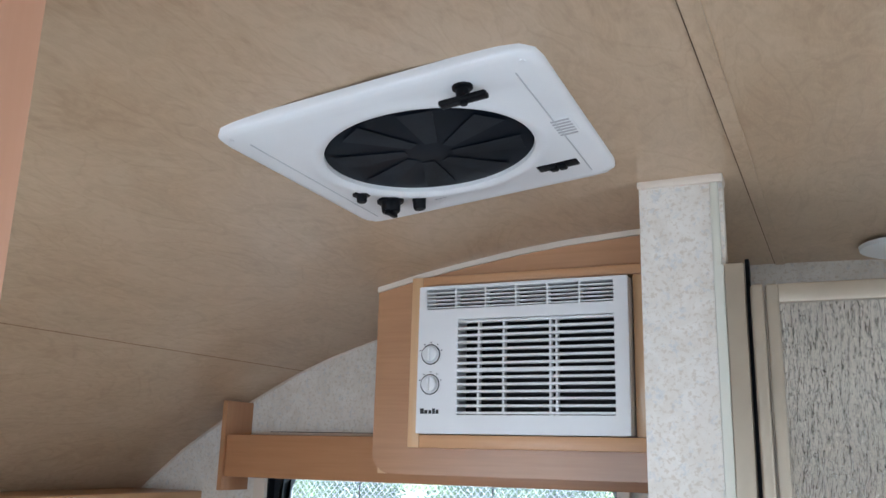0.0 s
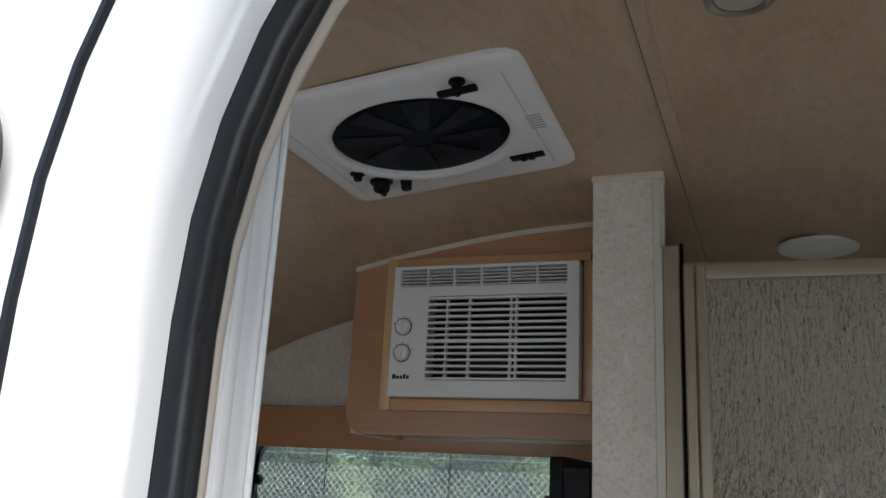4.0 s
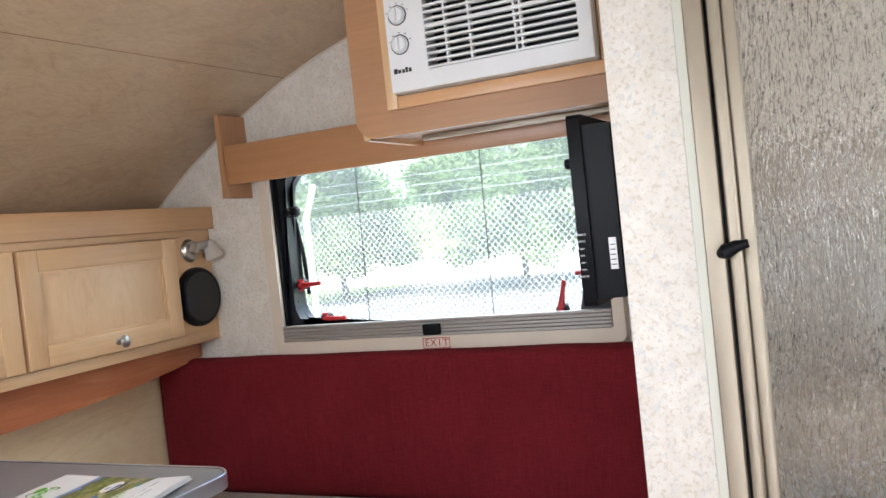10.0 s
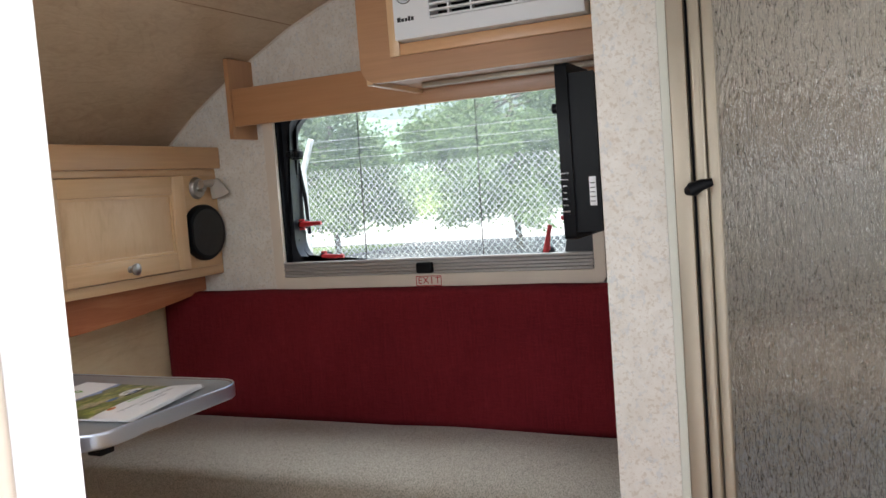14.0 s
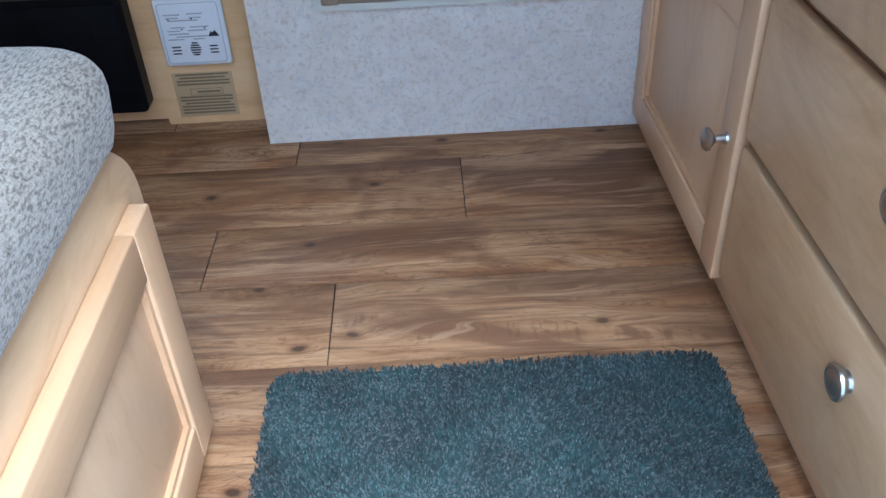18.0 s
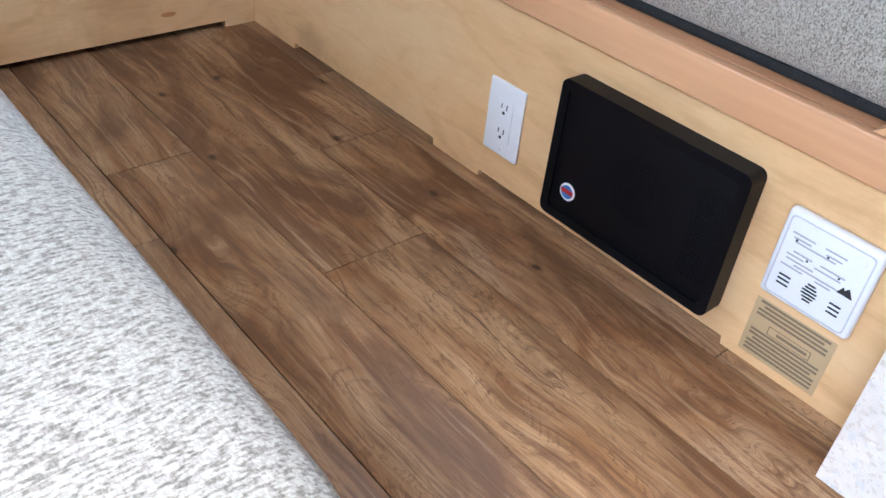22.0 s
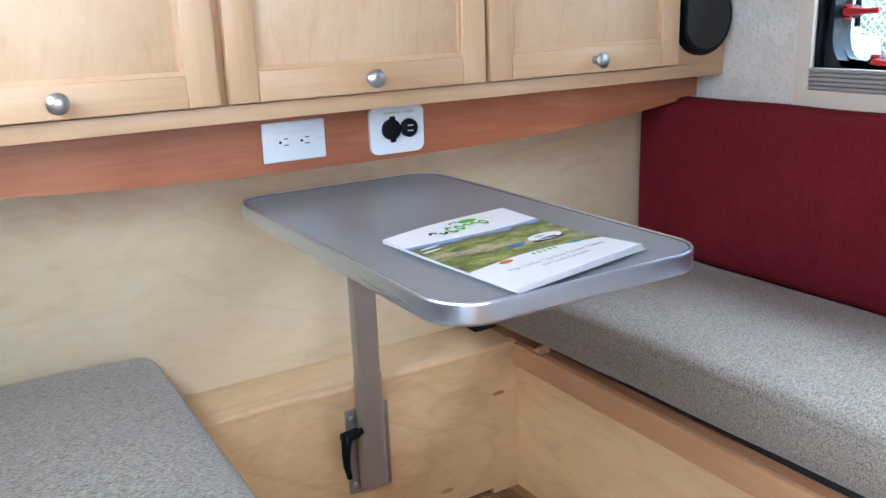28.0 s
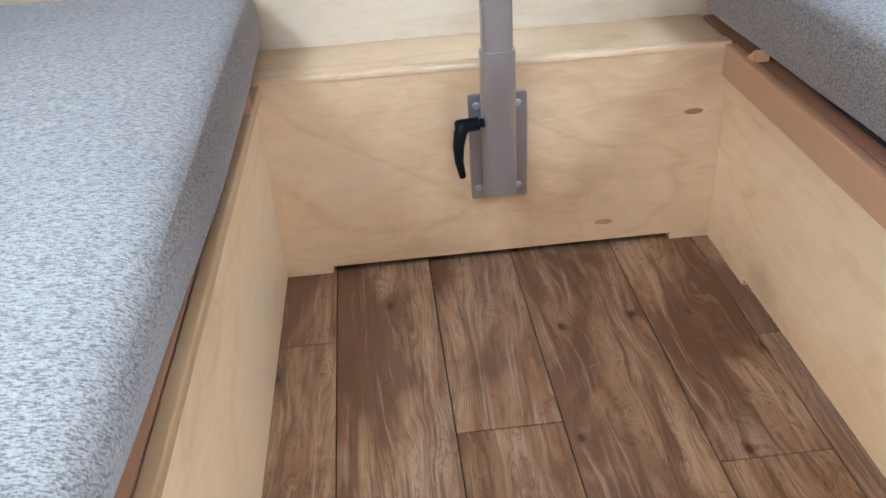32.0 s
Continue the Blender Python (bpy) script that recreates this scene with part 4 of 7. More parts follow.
def framed_door(parent, x0, deep, y0, y1, z0, z1, rail, panel_mat, stile_mat, rail_mat, name="cabinet_door", label="framed maple door"):
    """A cabinet door in the y-z plane whose frame stands on x0 and is deep thick (negative: towards -x): a panel with two stiles, two rails and a bead."""
    def slab(bm, d0, d1, *rest):
        a, b = sorted((x0 + d0 * deep, x0 + d1 * deep))
        return rbox(bm, a, b, *rest)

    door = part(name, slab(B(), 0.08, 0.50, y0 + rail - 0.003, y1 - rail + 0.003, z0 + rail - 0.003, z1 - rail + 0.003, 0.002), panel_mat, parent, label)
    for a, b in ((y0, y0 + rail), (y1 - rail, y1)):
        part("stile", slab(B(), 0.0, 1.0, a, b, z0, z1, 0.0025, 2), stile_mat, door)
    for a, b in ((z0, z0 + rail), (z1 - rail, z1)):
        part("rail", slab(B(), 0.0, 0.995, y0 + rail + 0.0002, y1 - rail - 0.0002, a, b, 0.0025, 2), rail_mat, door)
    bm = B()
    a, b = sorted((x0 + 0.48 * deep, x0 + 0.80 * deep))
    ring(bm, [(y0 + rail, z0 + rail), (y1 - rail, z0 + rail), (y1 - rail, z1 - rail), (y0 + rail, z1 - rail)],
         [(y0 + rail + 0.007, z0 + rail + 0.007), (y1 - rail - 0.007, z0 + rail + 0.007), (y1 - rail - 0.007, z1 - rail - 0.007), (y0 + rail + 0.007, z1 - rail - 0.007)], "x", a, b)
    part("bead", bm, bpy.data.materials["maple_along_y"], door)
    return door


def knob(parent, base, way, size=0.016, label="round brushed nickel knob"):
    bm = B()
    lathe(bm, base, way, [(0, size * 0.55), (0.003, size * 0.5), (0.004, size * 0.36), (0.014, size * 0.33), (0.018, size * 0.62), (0.021, size * 0.95), (0.025, size), (0.028, size * 0.8), (0.0295, size * 0.35), (0.0297, 0)], 28)
    return part("knob", bm, M["steel"], parent, label)


cabinet = thing("wall_cabinet", (-1.70, 1.0, 0.888), "maple wall cabinet across the front with framed doors", "cabinet")
bm = B()
rbox(bm, -1.80, CAB_X - 0.0125, 0.13, 1.917, 0.8905, 1.205, 0.001)
part("body", bm, M["maple_y"], cabinet)
bm = B()
for y0, y1, z0, z1 in ((0.13, 1.918, 0.888, 0.916), (0.13, 1.918, 1.188, 1.21), (1.745, 1.918, 0.916, 1.188), (1.240, 1.275, 0.916, 1.188), (0.736, 0.774, 0.916, 1.188), (0.236, 0.262, 0.916, 1.188), (0.13, 0.236, 0.916, 1.188)):
    rbox(bm, CAB_X - 0.012, CAB_X, y0, y1, z0, z1, 0.0012)
part("face_frame", bm, M["maple_y"], cabinet)
bm = B()
rbox(bm, -1.80, -1.578, 0.13, 1.919, 1.206, 1.270, 0.003, 2)
part("crown_board", bm, wood("crown_maple", (0.46, 0.25, 0.12), (0.55, 0.32, 0.155), (0.63, 0.39, 0.20), "y", 1.0, 0.38, 0.8), cabinet, "darker maple crown board")
for y0, y1, ky in ((0.245, 0.747, 0.508), (0.762, 1.252, 1.011), (1.263, 1.755, 1.519)):
    door = framed_door(cabinet, CAB_X + 0.0003, 0.019, y0, y1, 0.919, 1.186, 0.050, M["maple_panel"], M["maple"], M["maple_y"])
    knob(door, (CAB_X + 0.019, ky, 0.944), (1, 0, 0))

# loudspeaker and reading lamp on the cabinet's end
spk = thing("loudspeaker", (-1.59, 1.858, 0.93), "round black loudspeaker grille on the cabinet front", "loudspeaker")
bm = B()
lathe(bm, (CAB_X + 0.001, 1.836, 1.018), (1, 0, 0), [(0, 0.083), (0.012, 0.083), (0.020, 0.079), (0.022, 0.074)], 56)
for v in bm.verts:
    v.co.y = max(v.co.y, 1.766)
part("rim", bm, M["black"], spk)
bm = B()
lathe(bm, (CAB_X + 0.018, 1.836, 1.018), (1, 0, 0), [(0, 0.074), (0.004, 0.073), (0.009, 0.055), (0.011, 0.02), (0.0115, 0)], 56)
for v in bm.verts:
    v.co.y = max(v.co.y, 1.771)
grille = Nodes("black_mesh_grille")
cells = grille.add("ShaderNodeTexVoronoi", Vector=grille.coords(), Scale=520.0)
grille.set(Base_Color=grille.ramp(cells.outputs["Distance"], (0.2, 0.002), (0.5, 0.02)), Roughness=0.6)
grille.bump(cells.outputs["Distance"], 0.6, 0.0006)
M["mesh"] = grille.mat
part("grille", bm, M["mesh"], spk, "black metal mesh")
lamp_1 = thing("reading_lamp", (-1.57, 1.85, 1.13), "small brushed nickel reading lamp with a frosted shade", "lamp")
bm = B()
lathe(bm, (CAB_X + 0.001, 1.828, 1.150), (1, 0, 0), [(0, 0.033), (0.006, 0.030), (0.010, 0.026), (0.011, 0.012), (0.028, 0.011), (0.030, 0.008)], 32)
part("wall_plate", bm, M["steel"], lamp_1)
bm = B()
rod(bm, (CAB_X + 0.03, 1.815, 1.160), (CAB_X + 0.03, 1.885, 1.164), 0.011, 20)
part("arm", bm, M["steel"], lamp_1)
bm = B()
lathe(bm, (CAB_X + 0.03, 1.872, 1.172), (0.15, 0.35, -1), [(0, 0.013), (0.012, 0.018), (0.05, 0.027), (0.052, 0.025)], 24)
frost = Nodes("frosted_glass")
frost.set(Base_Color=(0.85, 0.82, 0.76, 1), Transmission_Weight=0.6, Roughness=0.5)
part("shade", bm, frost.mat, lamp_1, "frosted glass shade")

# cherry apron with a curved lower edge
bm = B()
ys = [0.13 + (1.915 - 0.13) * i / 40 for i in range(41)]
low = [(y, 0.783 + 0.055 * abs((y - 1.02) / 0.9) ** 2.6) for y in ys]
prism(bm, [(1.915, 0.8895), (0.13, 0.8895)] + low, "x", -1.690, -1.672)
solid("apron_board", bm, M["cherry"], "cherry-red wooden apron with a curved lower edge under the cabinet", "board", kind="structure")
bm = B()
rbox(bm, -1.80, -1.691, 0.13, 1.915, 0.872, 0.886, 0.001)
solid("apron_soffit", bm, M["maple_y"], "maple board behind the apron", "board", kind="structure")


def socket_plate(m, wide, high, label):
    """A cover plate with two sockets, face towards local -y, its width along x."""
    plate_at = thing("outlet", m.translation, label, "outlet", "power outlets")
    plate_at.rotation_euler = m.to_euler()
    made = []

    def put(name, bm, material, parent, text=""):
        ob = new(name, finish(name, bm, material))
        ob.parent = parent
        return tagged(ob, text)

    bm = B()
    rbox(bm, -wide / 2, wide / 2, -0.006, 0, -high / 2, high / 2, 0.0025, 2)
    put("cover_plate", bm, M["white"], plate_at)
    bm = B()
    rbox(bm, -wide * 0.24, wide * 0.24, -0.0075, -0.005, -high * 0.29, high * 0.29, 0.0008)
    face = put("socket_face", bm, M["white"], plate_at)
    for s in (-1, 1):
        c = s * high * 0.17
        for dx, w, h in ((-0.0055, 0.0018, 0.0075), (0.0055, 0.0018, 0.009)):
            bm = B()
            rbox(bm, dx - w / 2, dx + w / 2, -0.0081, -0.007, c - h / 2 + 0.003, c + h / 2 + 0.003, 0.0003)
            put("slot", bm, M["ink"], face)
        bm = B()
        lathe(bm, (0, -0.0071, c - 0.0075), (0, -1, 0), [(0, 0.0026), (0.001, 0.0026)], 12)
        put("earth_hole", bm, M["ink"], face)
    for s in (-1, 1):
        bm = B()
        lathe(bm, (0, -0.0058, s * high * 0.42), (0, -1, 0), [(0, 0.003), (0.0008, 0.0026)], 12)
        put("screw", bm, M["white"], plate_at)
    return plate_at


socket_plate(pose(-0.886, BENCH_Y, 0.124), 0.074, 0.121, "white double power outlet low on the bench front")
# lying on its side on the apron: the plate faces +x
socket_plate(pose(-1.672, 0.897, 0.838, 0, 0, 90) @ pose(0, 0, 0, 0, 90, 0), 0.070, 0.118, "white power outlet lying sideways on the cherry apron")

usb = thing("charging_socket", (-1.672, 1.105, 0.79), "white oval plate with black charging sockets", "outlet")
bm = B()
outline = rrect(1.050, 1.158, 0.793, 0.882, 0.012, 6)
outline = [(y + (0.008 if y > 1.105 else -0.008) * (1 - ((z - 0.839) / 0.043) ** 2), z) for y, z in outline]
prism(bm, outline, "x", -1.672, -1.666)
part("plate", bm, M["white"], usb)
for y, r in ((1.090, 0.0195), (1.128, 0.0175)):
    bm = B()
    lathe(bm, (-1.667, y, 0.839), (1, 0, 0), [(0, r), (0.007, r), (0.009, r * 0.85), (0.0095, 0)], 26)
    sock = part("socket", bm, M["black"], usb, "round black socket")
    bm = B()
    if r > 0.018:
        rbox(bm, -1.66, -1.655, y - 0.006, y + 0.006, 0.815, 0.864, 0.003, 2)
        part("cap_tab", bm, M["black"], sock)
    else:
        for dz in (-0.005, 0.005):
            rbox(bm, -1.658, -1.6570, y - 0.006, y + 0.006, 0.839 + dz - 0.0012, 0.839 + dz + 0.0012, 0.0003)
        part("port", bm, M["alu"], sock)
writing("plate_text", "CHARGING CENTER", 0.0072, pose(-1.6658, 1.108, 0.869, 90, 0, 90), plain("gold_ink", (0.42, 0.36, 0.12), 0.5, bump=0), usb, 0.0002)

# low panel and ledge under the table
ledge = thing("front_ledge", (-1.70, 1.0, 0.0), "birch plywood panel and ledge across the front of the footwell", "panel")
bm = B()
prism(bm, [(0.615, 0.0), (0.699, 0.0), (0.700, 0.013), (1.293, 0.013), (1.294, 0.0), (1.361, 0.0), (1.361, 0.352), (0.615, 0.352)], "x", -1.665, -1.647)
part("front_panel", bm, ply("ledge_birch", (0.62, 0.39, 0.19), (0.74, 0.50, 0.26), (0.81, 0.58, 0.335), "y", 0.36, 0.8, 0.0, 0.2, 0.28), ledge)
bm = B()
rbox(bm, -1.80, -1.6655, 0.60, 1.361, 0.334, 0.3515, 0.001)
part("ledge_top", bm, bpy.data.materials["ledge_birch"], ledge)
bm = B()
rbox(bm, -1.668, -1.645, 0.622, 1.361, 0.346, 0.356, 0.002)
part("ledge_edge", bm, bpy.data.materials["ledge_birch"], ledge)
for y, z in ((1.172, 0.049), (1.312, 0.242)):
    bm = B()
    lathe(bm, (-1.6474, y, z), (1, 0, 0), [(0, 0.011), (0.0008, 0.007), (0.0009, 0)], 16)
    for v in bm.verts:
        v.co.y = y + (v.co.y - y) * 1.8
        v.co.z = z + (v.co.z - z) * 0.55
    part("knot", bm, plain("knot_wood", (0.47, 0.23, 0.085), 0.5, spread=0.3), ledge, "dark knot in the plywood")

# table on one wall-mounted post
table = thing("table", (-1.31, 0.97, 0.115), "grey laminate drop table with an aluminium edge on a wall post", "table")
lam = Nodes("grey_laminate")
fine = lam.noise(lam.coords((20, 420, 420)), 1.0, 2.0)
lam.set(Base_Color=lam.ramp(fine, (0.3, (0.215, 0.228, 0.242)), (0.7, (0.25, 0.263, 0.278))), Metallic=0.1, Roughness=0.30)
lam.bump(fine, 0.04, 0.0003)
TX0, TX1, TY0, TY1, TZ = -1.670, -0.960, 0.776, 1.174, 0.750
bm = B()
prism(bm, rrect(TX0 + 0.003, TX1 - 0.003, TY0 + 0.003, TY1 - 0.003, 0.057, 8), "z", TZ - 0.0255, TZ - 0.002)
part("tabletop", bm, lam.mat, table, "grey brushed laminate top")
bm = B()
rows = []
for inset, z in ((0.004, TZ - 0.0255), (0.0012, TZ - 0.0270), (0.0002, TZ - 0.0258), (0.0, TZ - 0.023), (0.0, TZ - 0.004), (0.0002, TZ - 0.0012), (0.0012, TZ), (0.0032, TZ), (0.0042, TZ - 0.0015)):
    rows.append([bm.verts.new((x, y, z)) for x, y in rrect(TX0 + inset, TX1 - inset, TY0 + inset, TY1 - inset, 0.06 - inset, 10)])
for one, two in zip(rows, rows[1:]):
    for i in range(len(one)):
        bm.faces.new((one[i], one[(i + 1) % len(one)], two[(i + 1) % len(one)], two[i]))
bmesh.ops.recalc_face_normals(bm, faces=bm.faces)
part("edge_band", bm, M["alu"], table, "polished aluminium edge")
bm = B()
ring(bm, rrect(TX0 + 0.0040, TX1 - 0.0040, TY0 + 0.0040, TY1 - 0.0040, 0.056, 10), rrect(TX0 + 0.0062, TX1 - 0.0062, TY0 + 0.0062, TY1 - 0.0062, 0.0538, 10), "z", TZ - 0.004, TZ - 0.0014)
part("edge_gap", bm, plain("brown_core", (0.09, 0.06, 0.045), 0.6, bump=0), table, "dark brown line inside the edge")
M["post"] = plain("satin_aluminium", (0.43, 0.405, 0.375), 0.35, 0.8, 0.05, bump=0.03)
bm = B()
prism(bm, rrect(-1.640, -1.608, 0.966, 1.011, 0.005, 3), "z", 0.143, 0.720)
part("post", bm, M["post"], table, "square satin aluminium post")
bm = B()
prism(bm, rrect(-1.641, -1.606, 0.962, 1.016, 0.014, 4), "z", 0.142, 0.383)
part("sleeve", bm, M["post"], table)
bm = B()
prism(bm, rrect(0.944, 1.037, 0.123, 0.306, 0.004, 3), "x", -1.6465, -1.640)
plate = part("wall_plate", bm, M["post"], table, "aluminium wall plate")
for y in (0.957, 1.022):
    for z in (0.143, 0.288):
        bm = B()
        lathe(bm, (-1.640, y, z), (1, 0, 0), [(0, 0.0065), (0.002, 0.006), (0.003, 0.003)], 16)
        part("screw", bm, M["alu"], plate, "screw head")
bm = B()
lathe(bm, (-1.612, 0.965, 0.272), (0.05, -1, -0.08), [(0, 0.007), (0.008, 0.007), (0.009, 0.0105), (0.042, 0.0115), (0.046, 0.0075)], 18)
tube(bm, [(-1.608, 0.934, 0.271), (-1.602, 0.926, 0.262), (-1.599, 0.922, 0.240), (-1.599, 0.922, 0.215), (-1.600, 0.927, 0.187)], [0.0105, 0.0105, 0.009, 0.007, 0.0055], 10)
part("clamp_lever", bm, M["black"], table, "black clamp lever")
bm = B()
rbox(bm, -1.66, -1.20, 0.952, 1.025, 0.706, 0.7235, 0.002)
part("top_bracket", bm, M["post"], table)
bm = B()
rbox(bm, -1.03, -0.99, 0.82, 0.88, 0.712, 0.7235, 0.002)
rbox(bm, -1.025, -0.995, 0.83, 0.86, 0.702, 0.713, 0.002)
part("table_catch", bm, M["black"], table, "black catch under the top")

# brochure
bro = thing("brochure", (-1.08, 0.96, TZ), "glossy camping brochure lying on the table", "brochure")
BRO_O, BRO_U, BRO_V = Vector((-1.236, 0.842, 0)), Vector((0.273, 0.022, 0)), Vector((-0.037, 0.2245, 0))


def curl(u, v):
    """How far the far head corner and the foot lift from the table."""
    return 0.004 * max(0.0, v - 0.5) ** 2 / 0.25 * max(0.0, 1 - 1.6 * u) + 0.007 * max(0.0, u - 0.7) / 0.3 * max(0.0, v - 0.3)


def leaf(z, dz, lift, shrink=0.0, cells=14):
    """A sheet that lies almost flat; its edges curl."""
    bm = B()
    grid = []
    for i in range(cells + 1):
        row = []
        for j in range(cells + 1):
            u, v = i / cells, j / cells
            p = BRO_O + BRO_U * (u * (1 - shrink)) + BRO_V * v
            h = lift * (0.3 + 0.7 * max(0, 1 - 2.2 * u)) * (0.4 + 0.6 * math.sin(math.pi * v)) + lift / 0.008 * curl(u, v)
            row.append((p.x, p.y, z + h))
        grid.append(row)
    one = [[bm.verts.new(p) for p in row] for row in grid]
    two = [[bm.verts.new((x, y, h - dz)) for x, y, h in row] for row in grid]
    for i in range(cells):
        for j in range(cells):
            bm.faces.new((one[i][j], one[i + 1][j], one[i + 1][j + 1], one[i][j + 1]))
            bm.faces.new((two[i][j], two[i][j + 1], two[i + 1][j + 1], two[i + 1][j]))
    rim = [(i, 0) for i in range(cells)] + [(cells, j) for j in range(cells)] + [(i, cells) for i in range(cells, 0, -1)] + [(0, j) for j in range(cells, 0, -1)]
    for (a, b), (c, d) in zip(rim, rim[1:] + rim[:1]):
        bm.faces.new((one[a][b], one[c][d], two[c][d], two[a][b]))
    bmesh.ops.recalc_face_normals(bm, faces=bm.faces)
    return bm


def bro_z(u, v):
    lift = 0.008
    return TZ + 0.0040 + lift * (0.3 + 0.7 * max(0, 1 - 2.2 * u)) * (0.4 + 0.6 * math.sin(math.pi * v)) + curl(u, v)


cover = Nodes("printed_cover")
tex = cover.tree.nodes.new("ShaderNodeTexCoord")
# u runs down the page, v across it
pu = cover.add("ShaderNodeVectorMath")
pu.operation = "DOT_PRODUCT"
sub = cover.add("ShaderNodeVectorMath")
sub.operation = "SUBTRACT"
cover.put(sub.inputs[0], tex.outputs["Object"])
sub.inputs[1].default_value = tuple(BRO_O - Vector((-1.08, 0.96, 0)))
cover.put(pu.inputs[0], sub.outputs[0])
pu.inputs[1].default_value = tuple(BRO_U / BRO_U.length_squared)
pv = cover.add("ShaderNodeVectorMath")
pv.operation = "DOT_PRODUCT"
cover.put(pv.inputs[0], sub.outputs[0])
pv.inputs[1].default_value = tuple(BRO_V / BRO_V.length_squared)


def sums(kind, a, b, c=0.0):
    node = cover.add("ShaderNodeMath")
    node.operation = kind
    cover.put(node.inputs[0], a), cover.put(node.inputs[1], b), cover.put(node.inputs[2], c)
    return node.outputs[0]


down, over = pu.outputs["Value"], pv.outputs["Value"]
bow = sums("SINE", sums("MULTIPLY", over, 3.1416), 0.0)
ridge = cover.noise(cover.coords(), 26.0, 4.0, 0.6)
tone = cover.noise(cover.coords((2.5, 1, 1)), 70.0, 5.0, 0.65, 0.8)
field = cover.noise(cover.coords((3.2, 1, 1)), 16.0, 4.0, 0.6, 0.6)
white_page = (0.82, 0.83, 0.85)
# the head of the photograph: a bowed strip of sky, then hills and fields
sky_u = sums("MULTIPLY_ADD", bow, -0.035, down)
photo = cover.ramp(field, (0.34, (0.03, 0.055, 0.014)), (0.46, (0.11, 0.18, 0.025)), (0.55, (0.27, 0.33, 0.06)), (0.66, (0.42, 0.36, 0.19)))
lane = sums("ABSOLUTE", sums("SUBTRACT", sums("MULTIPLY_ADD", over, -0.16, down), sums("MULTIPLY_ADD", ridge, 0.16, 0.34)), 0.0)
photo = cover.mix(cover.ramp(lane, (0.025, 0.85), (0.05, 0.0)), photo, (0.52, 0.44, 0.31))
photo = cover.mix(cover.ramp(tone, (0.36, 0.7), (0.54, 0.0)), photo, (0.03, 0.05, 0.018))
hills = sums("MULTIPLY_ADD", ridge, 0.09, sky_u)
photo = cover.mix(cover.ramp(hills, (0.325, 0.9), (0.365, 0.0)), photo, cover.ramp(tone, (0.4, (0.025, 0.045, 0.03)), (0.6, (0.10, 0.15, 0.075))))
photo = cover.mix(cover.ramp(hills, (0.285, 1.0), (0.295, 0.0)), photo, (0.16, 0.29, 0.58))
page = cover.mix(cover.ramp(sky_u, (0.205, 1.0), (0.21, 0.0)), photo, white_page)
foot_u = sums("MULTIPLY_ADD", bow, 0.045, down)
page = cover.mix(cover.ramp(foot_u, (0.685, 0.0), (0.69, 1.0)), page, white_page)
cover.set(Base_Color=page, Roughness=0.28, Coat_Weight=0.3)
part("cover_sheet", leaf(TZ + 0.0040, 0.0004, 0.008), cover.mat, bro, "printed cover with a field and a white trailer")
for i in range(3):
    part("inner_sheet", leaf(TZ + 0.0032 - 0.0009 * i, 0.0004, 0.0070 - 0.0016 * i, -0.006 * (i + 1)), M["white"], bro, "white inner pages")


def on_cover(name, u, v, text, size, material):
    p = BRO_O + BRO_U * u + BRO_V * v
    yaw = math.degrees(math.atan2(BRO_V.y, BRO_V.x))
    writing(name, text, size, pose(p.x, p.y, bro_z(u, v) + 0.0012, 0, 0, yaw), material, bro, 0.0001)


def blot(name, u, v, half_u, half_v, material, label=""):
    bm = B()
    pts = []
    for i in range(18):
        t = 2 * math.pi * i / 18
        a, b = u + half_u * math.sin(t), v + half_v * math.cos(t)
        p = BRO_O + BRO_U * a + BRO_V * b
        pts.append(bm.verts.new((p.x, p.y, bro_z(a, b) + 0.0009)))
    bm.faces.new(pts)
    part(name, bm, material, bro, label)


green_ink, grey_ink, orange_ink, blue_ink = (plain(n, c, 0.4, bump=0) for n, c in (("green_ink", (0.10, 0.38, 0.03)), ("grey_ink", (0.42, 0.42, 0.44)), ("orange_ink", (0.55, 0.16, 0.05)), ("blue_ink", (0.05, 0.16, 0.42))))


def loop(name, u, v, half_u, half_v, thick, a0, a1, material, label=""):
    """An open ring on the cover, like a round letter."""
    bm = B()
    steps = 16
    rows = []
    for i in range(steps + 1):
        t = radians(a0 + (a1 - a0) * i / steps)
        pair = []
        for k in (1.0, 1.0 - thick):
            a, b = u - half_u * k * math.sin(t), v + half_v * k * math.cos(t)
            p = BRO_O + BRO_U * a + BRO_V * b
            pair.append(bm.verts.new((p.x, p.y, bro_z(a, b) + 0.0010)))
        rows.append(pair)
    for one, two in zip(rows, rows[1:]):
        bm.faces.new((one[0], two[0], two[1], one[1]))
    part(name, bm, material, bro, label)


for i, (a0, a1) in enumerate(((0, 180), (180, 360))):
    loop("logo_stroke", 0.150, 0.265 + 0.066 * i, 0.038, 0.028, 0.5, a0, a1, M["ink"], "black logo stroke")
for i, (a0, a1) in enumerate(((40, 320), (0, 360), (0, 180), (0, 180), (0, 360))):
    loop("logo_stroke", 0.150, 0.405 + 0.066 * i, 0.038 if i else 0.050, 0.029 if i else 0.034, 0.5, a0, a1, green_ink, "green logo stroke")
loop("logo_arc", 0.085, 0.50, 0.030, 0.05, 0.25, 20, 170, M["ink"], "black arc of the logo")
blot("logo_leaf", 0.080, 0.60, 0.026, 0.072, green_ink, "green leaf emblem")
for i in range(2):
    blot("cover_words", 0.29 + 0.045 * i, 0.10 - 0.02 * i, 0.010, 0.07, M["white"], "small white words")
blot("trailer_shadow", 0.585, 0.745, 0.022, 0.135, M["ink"])
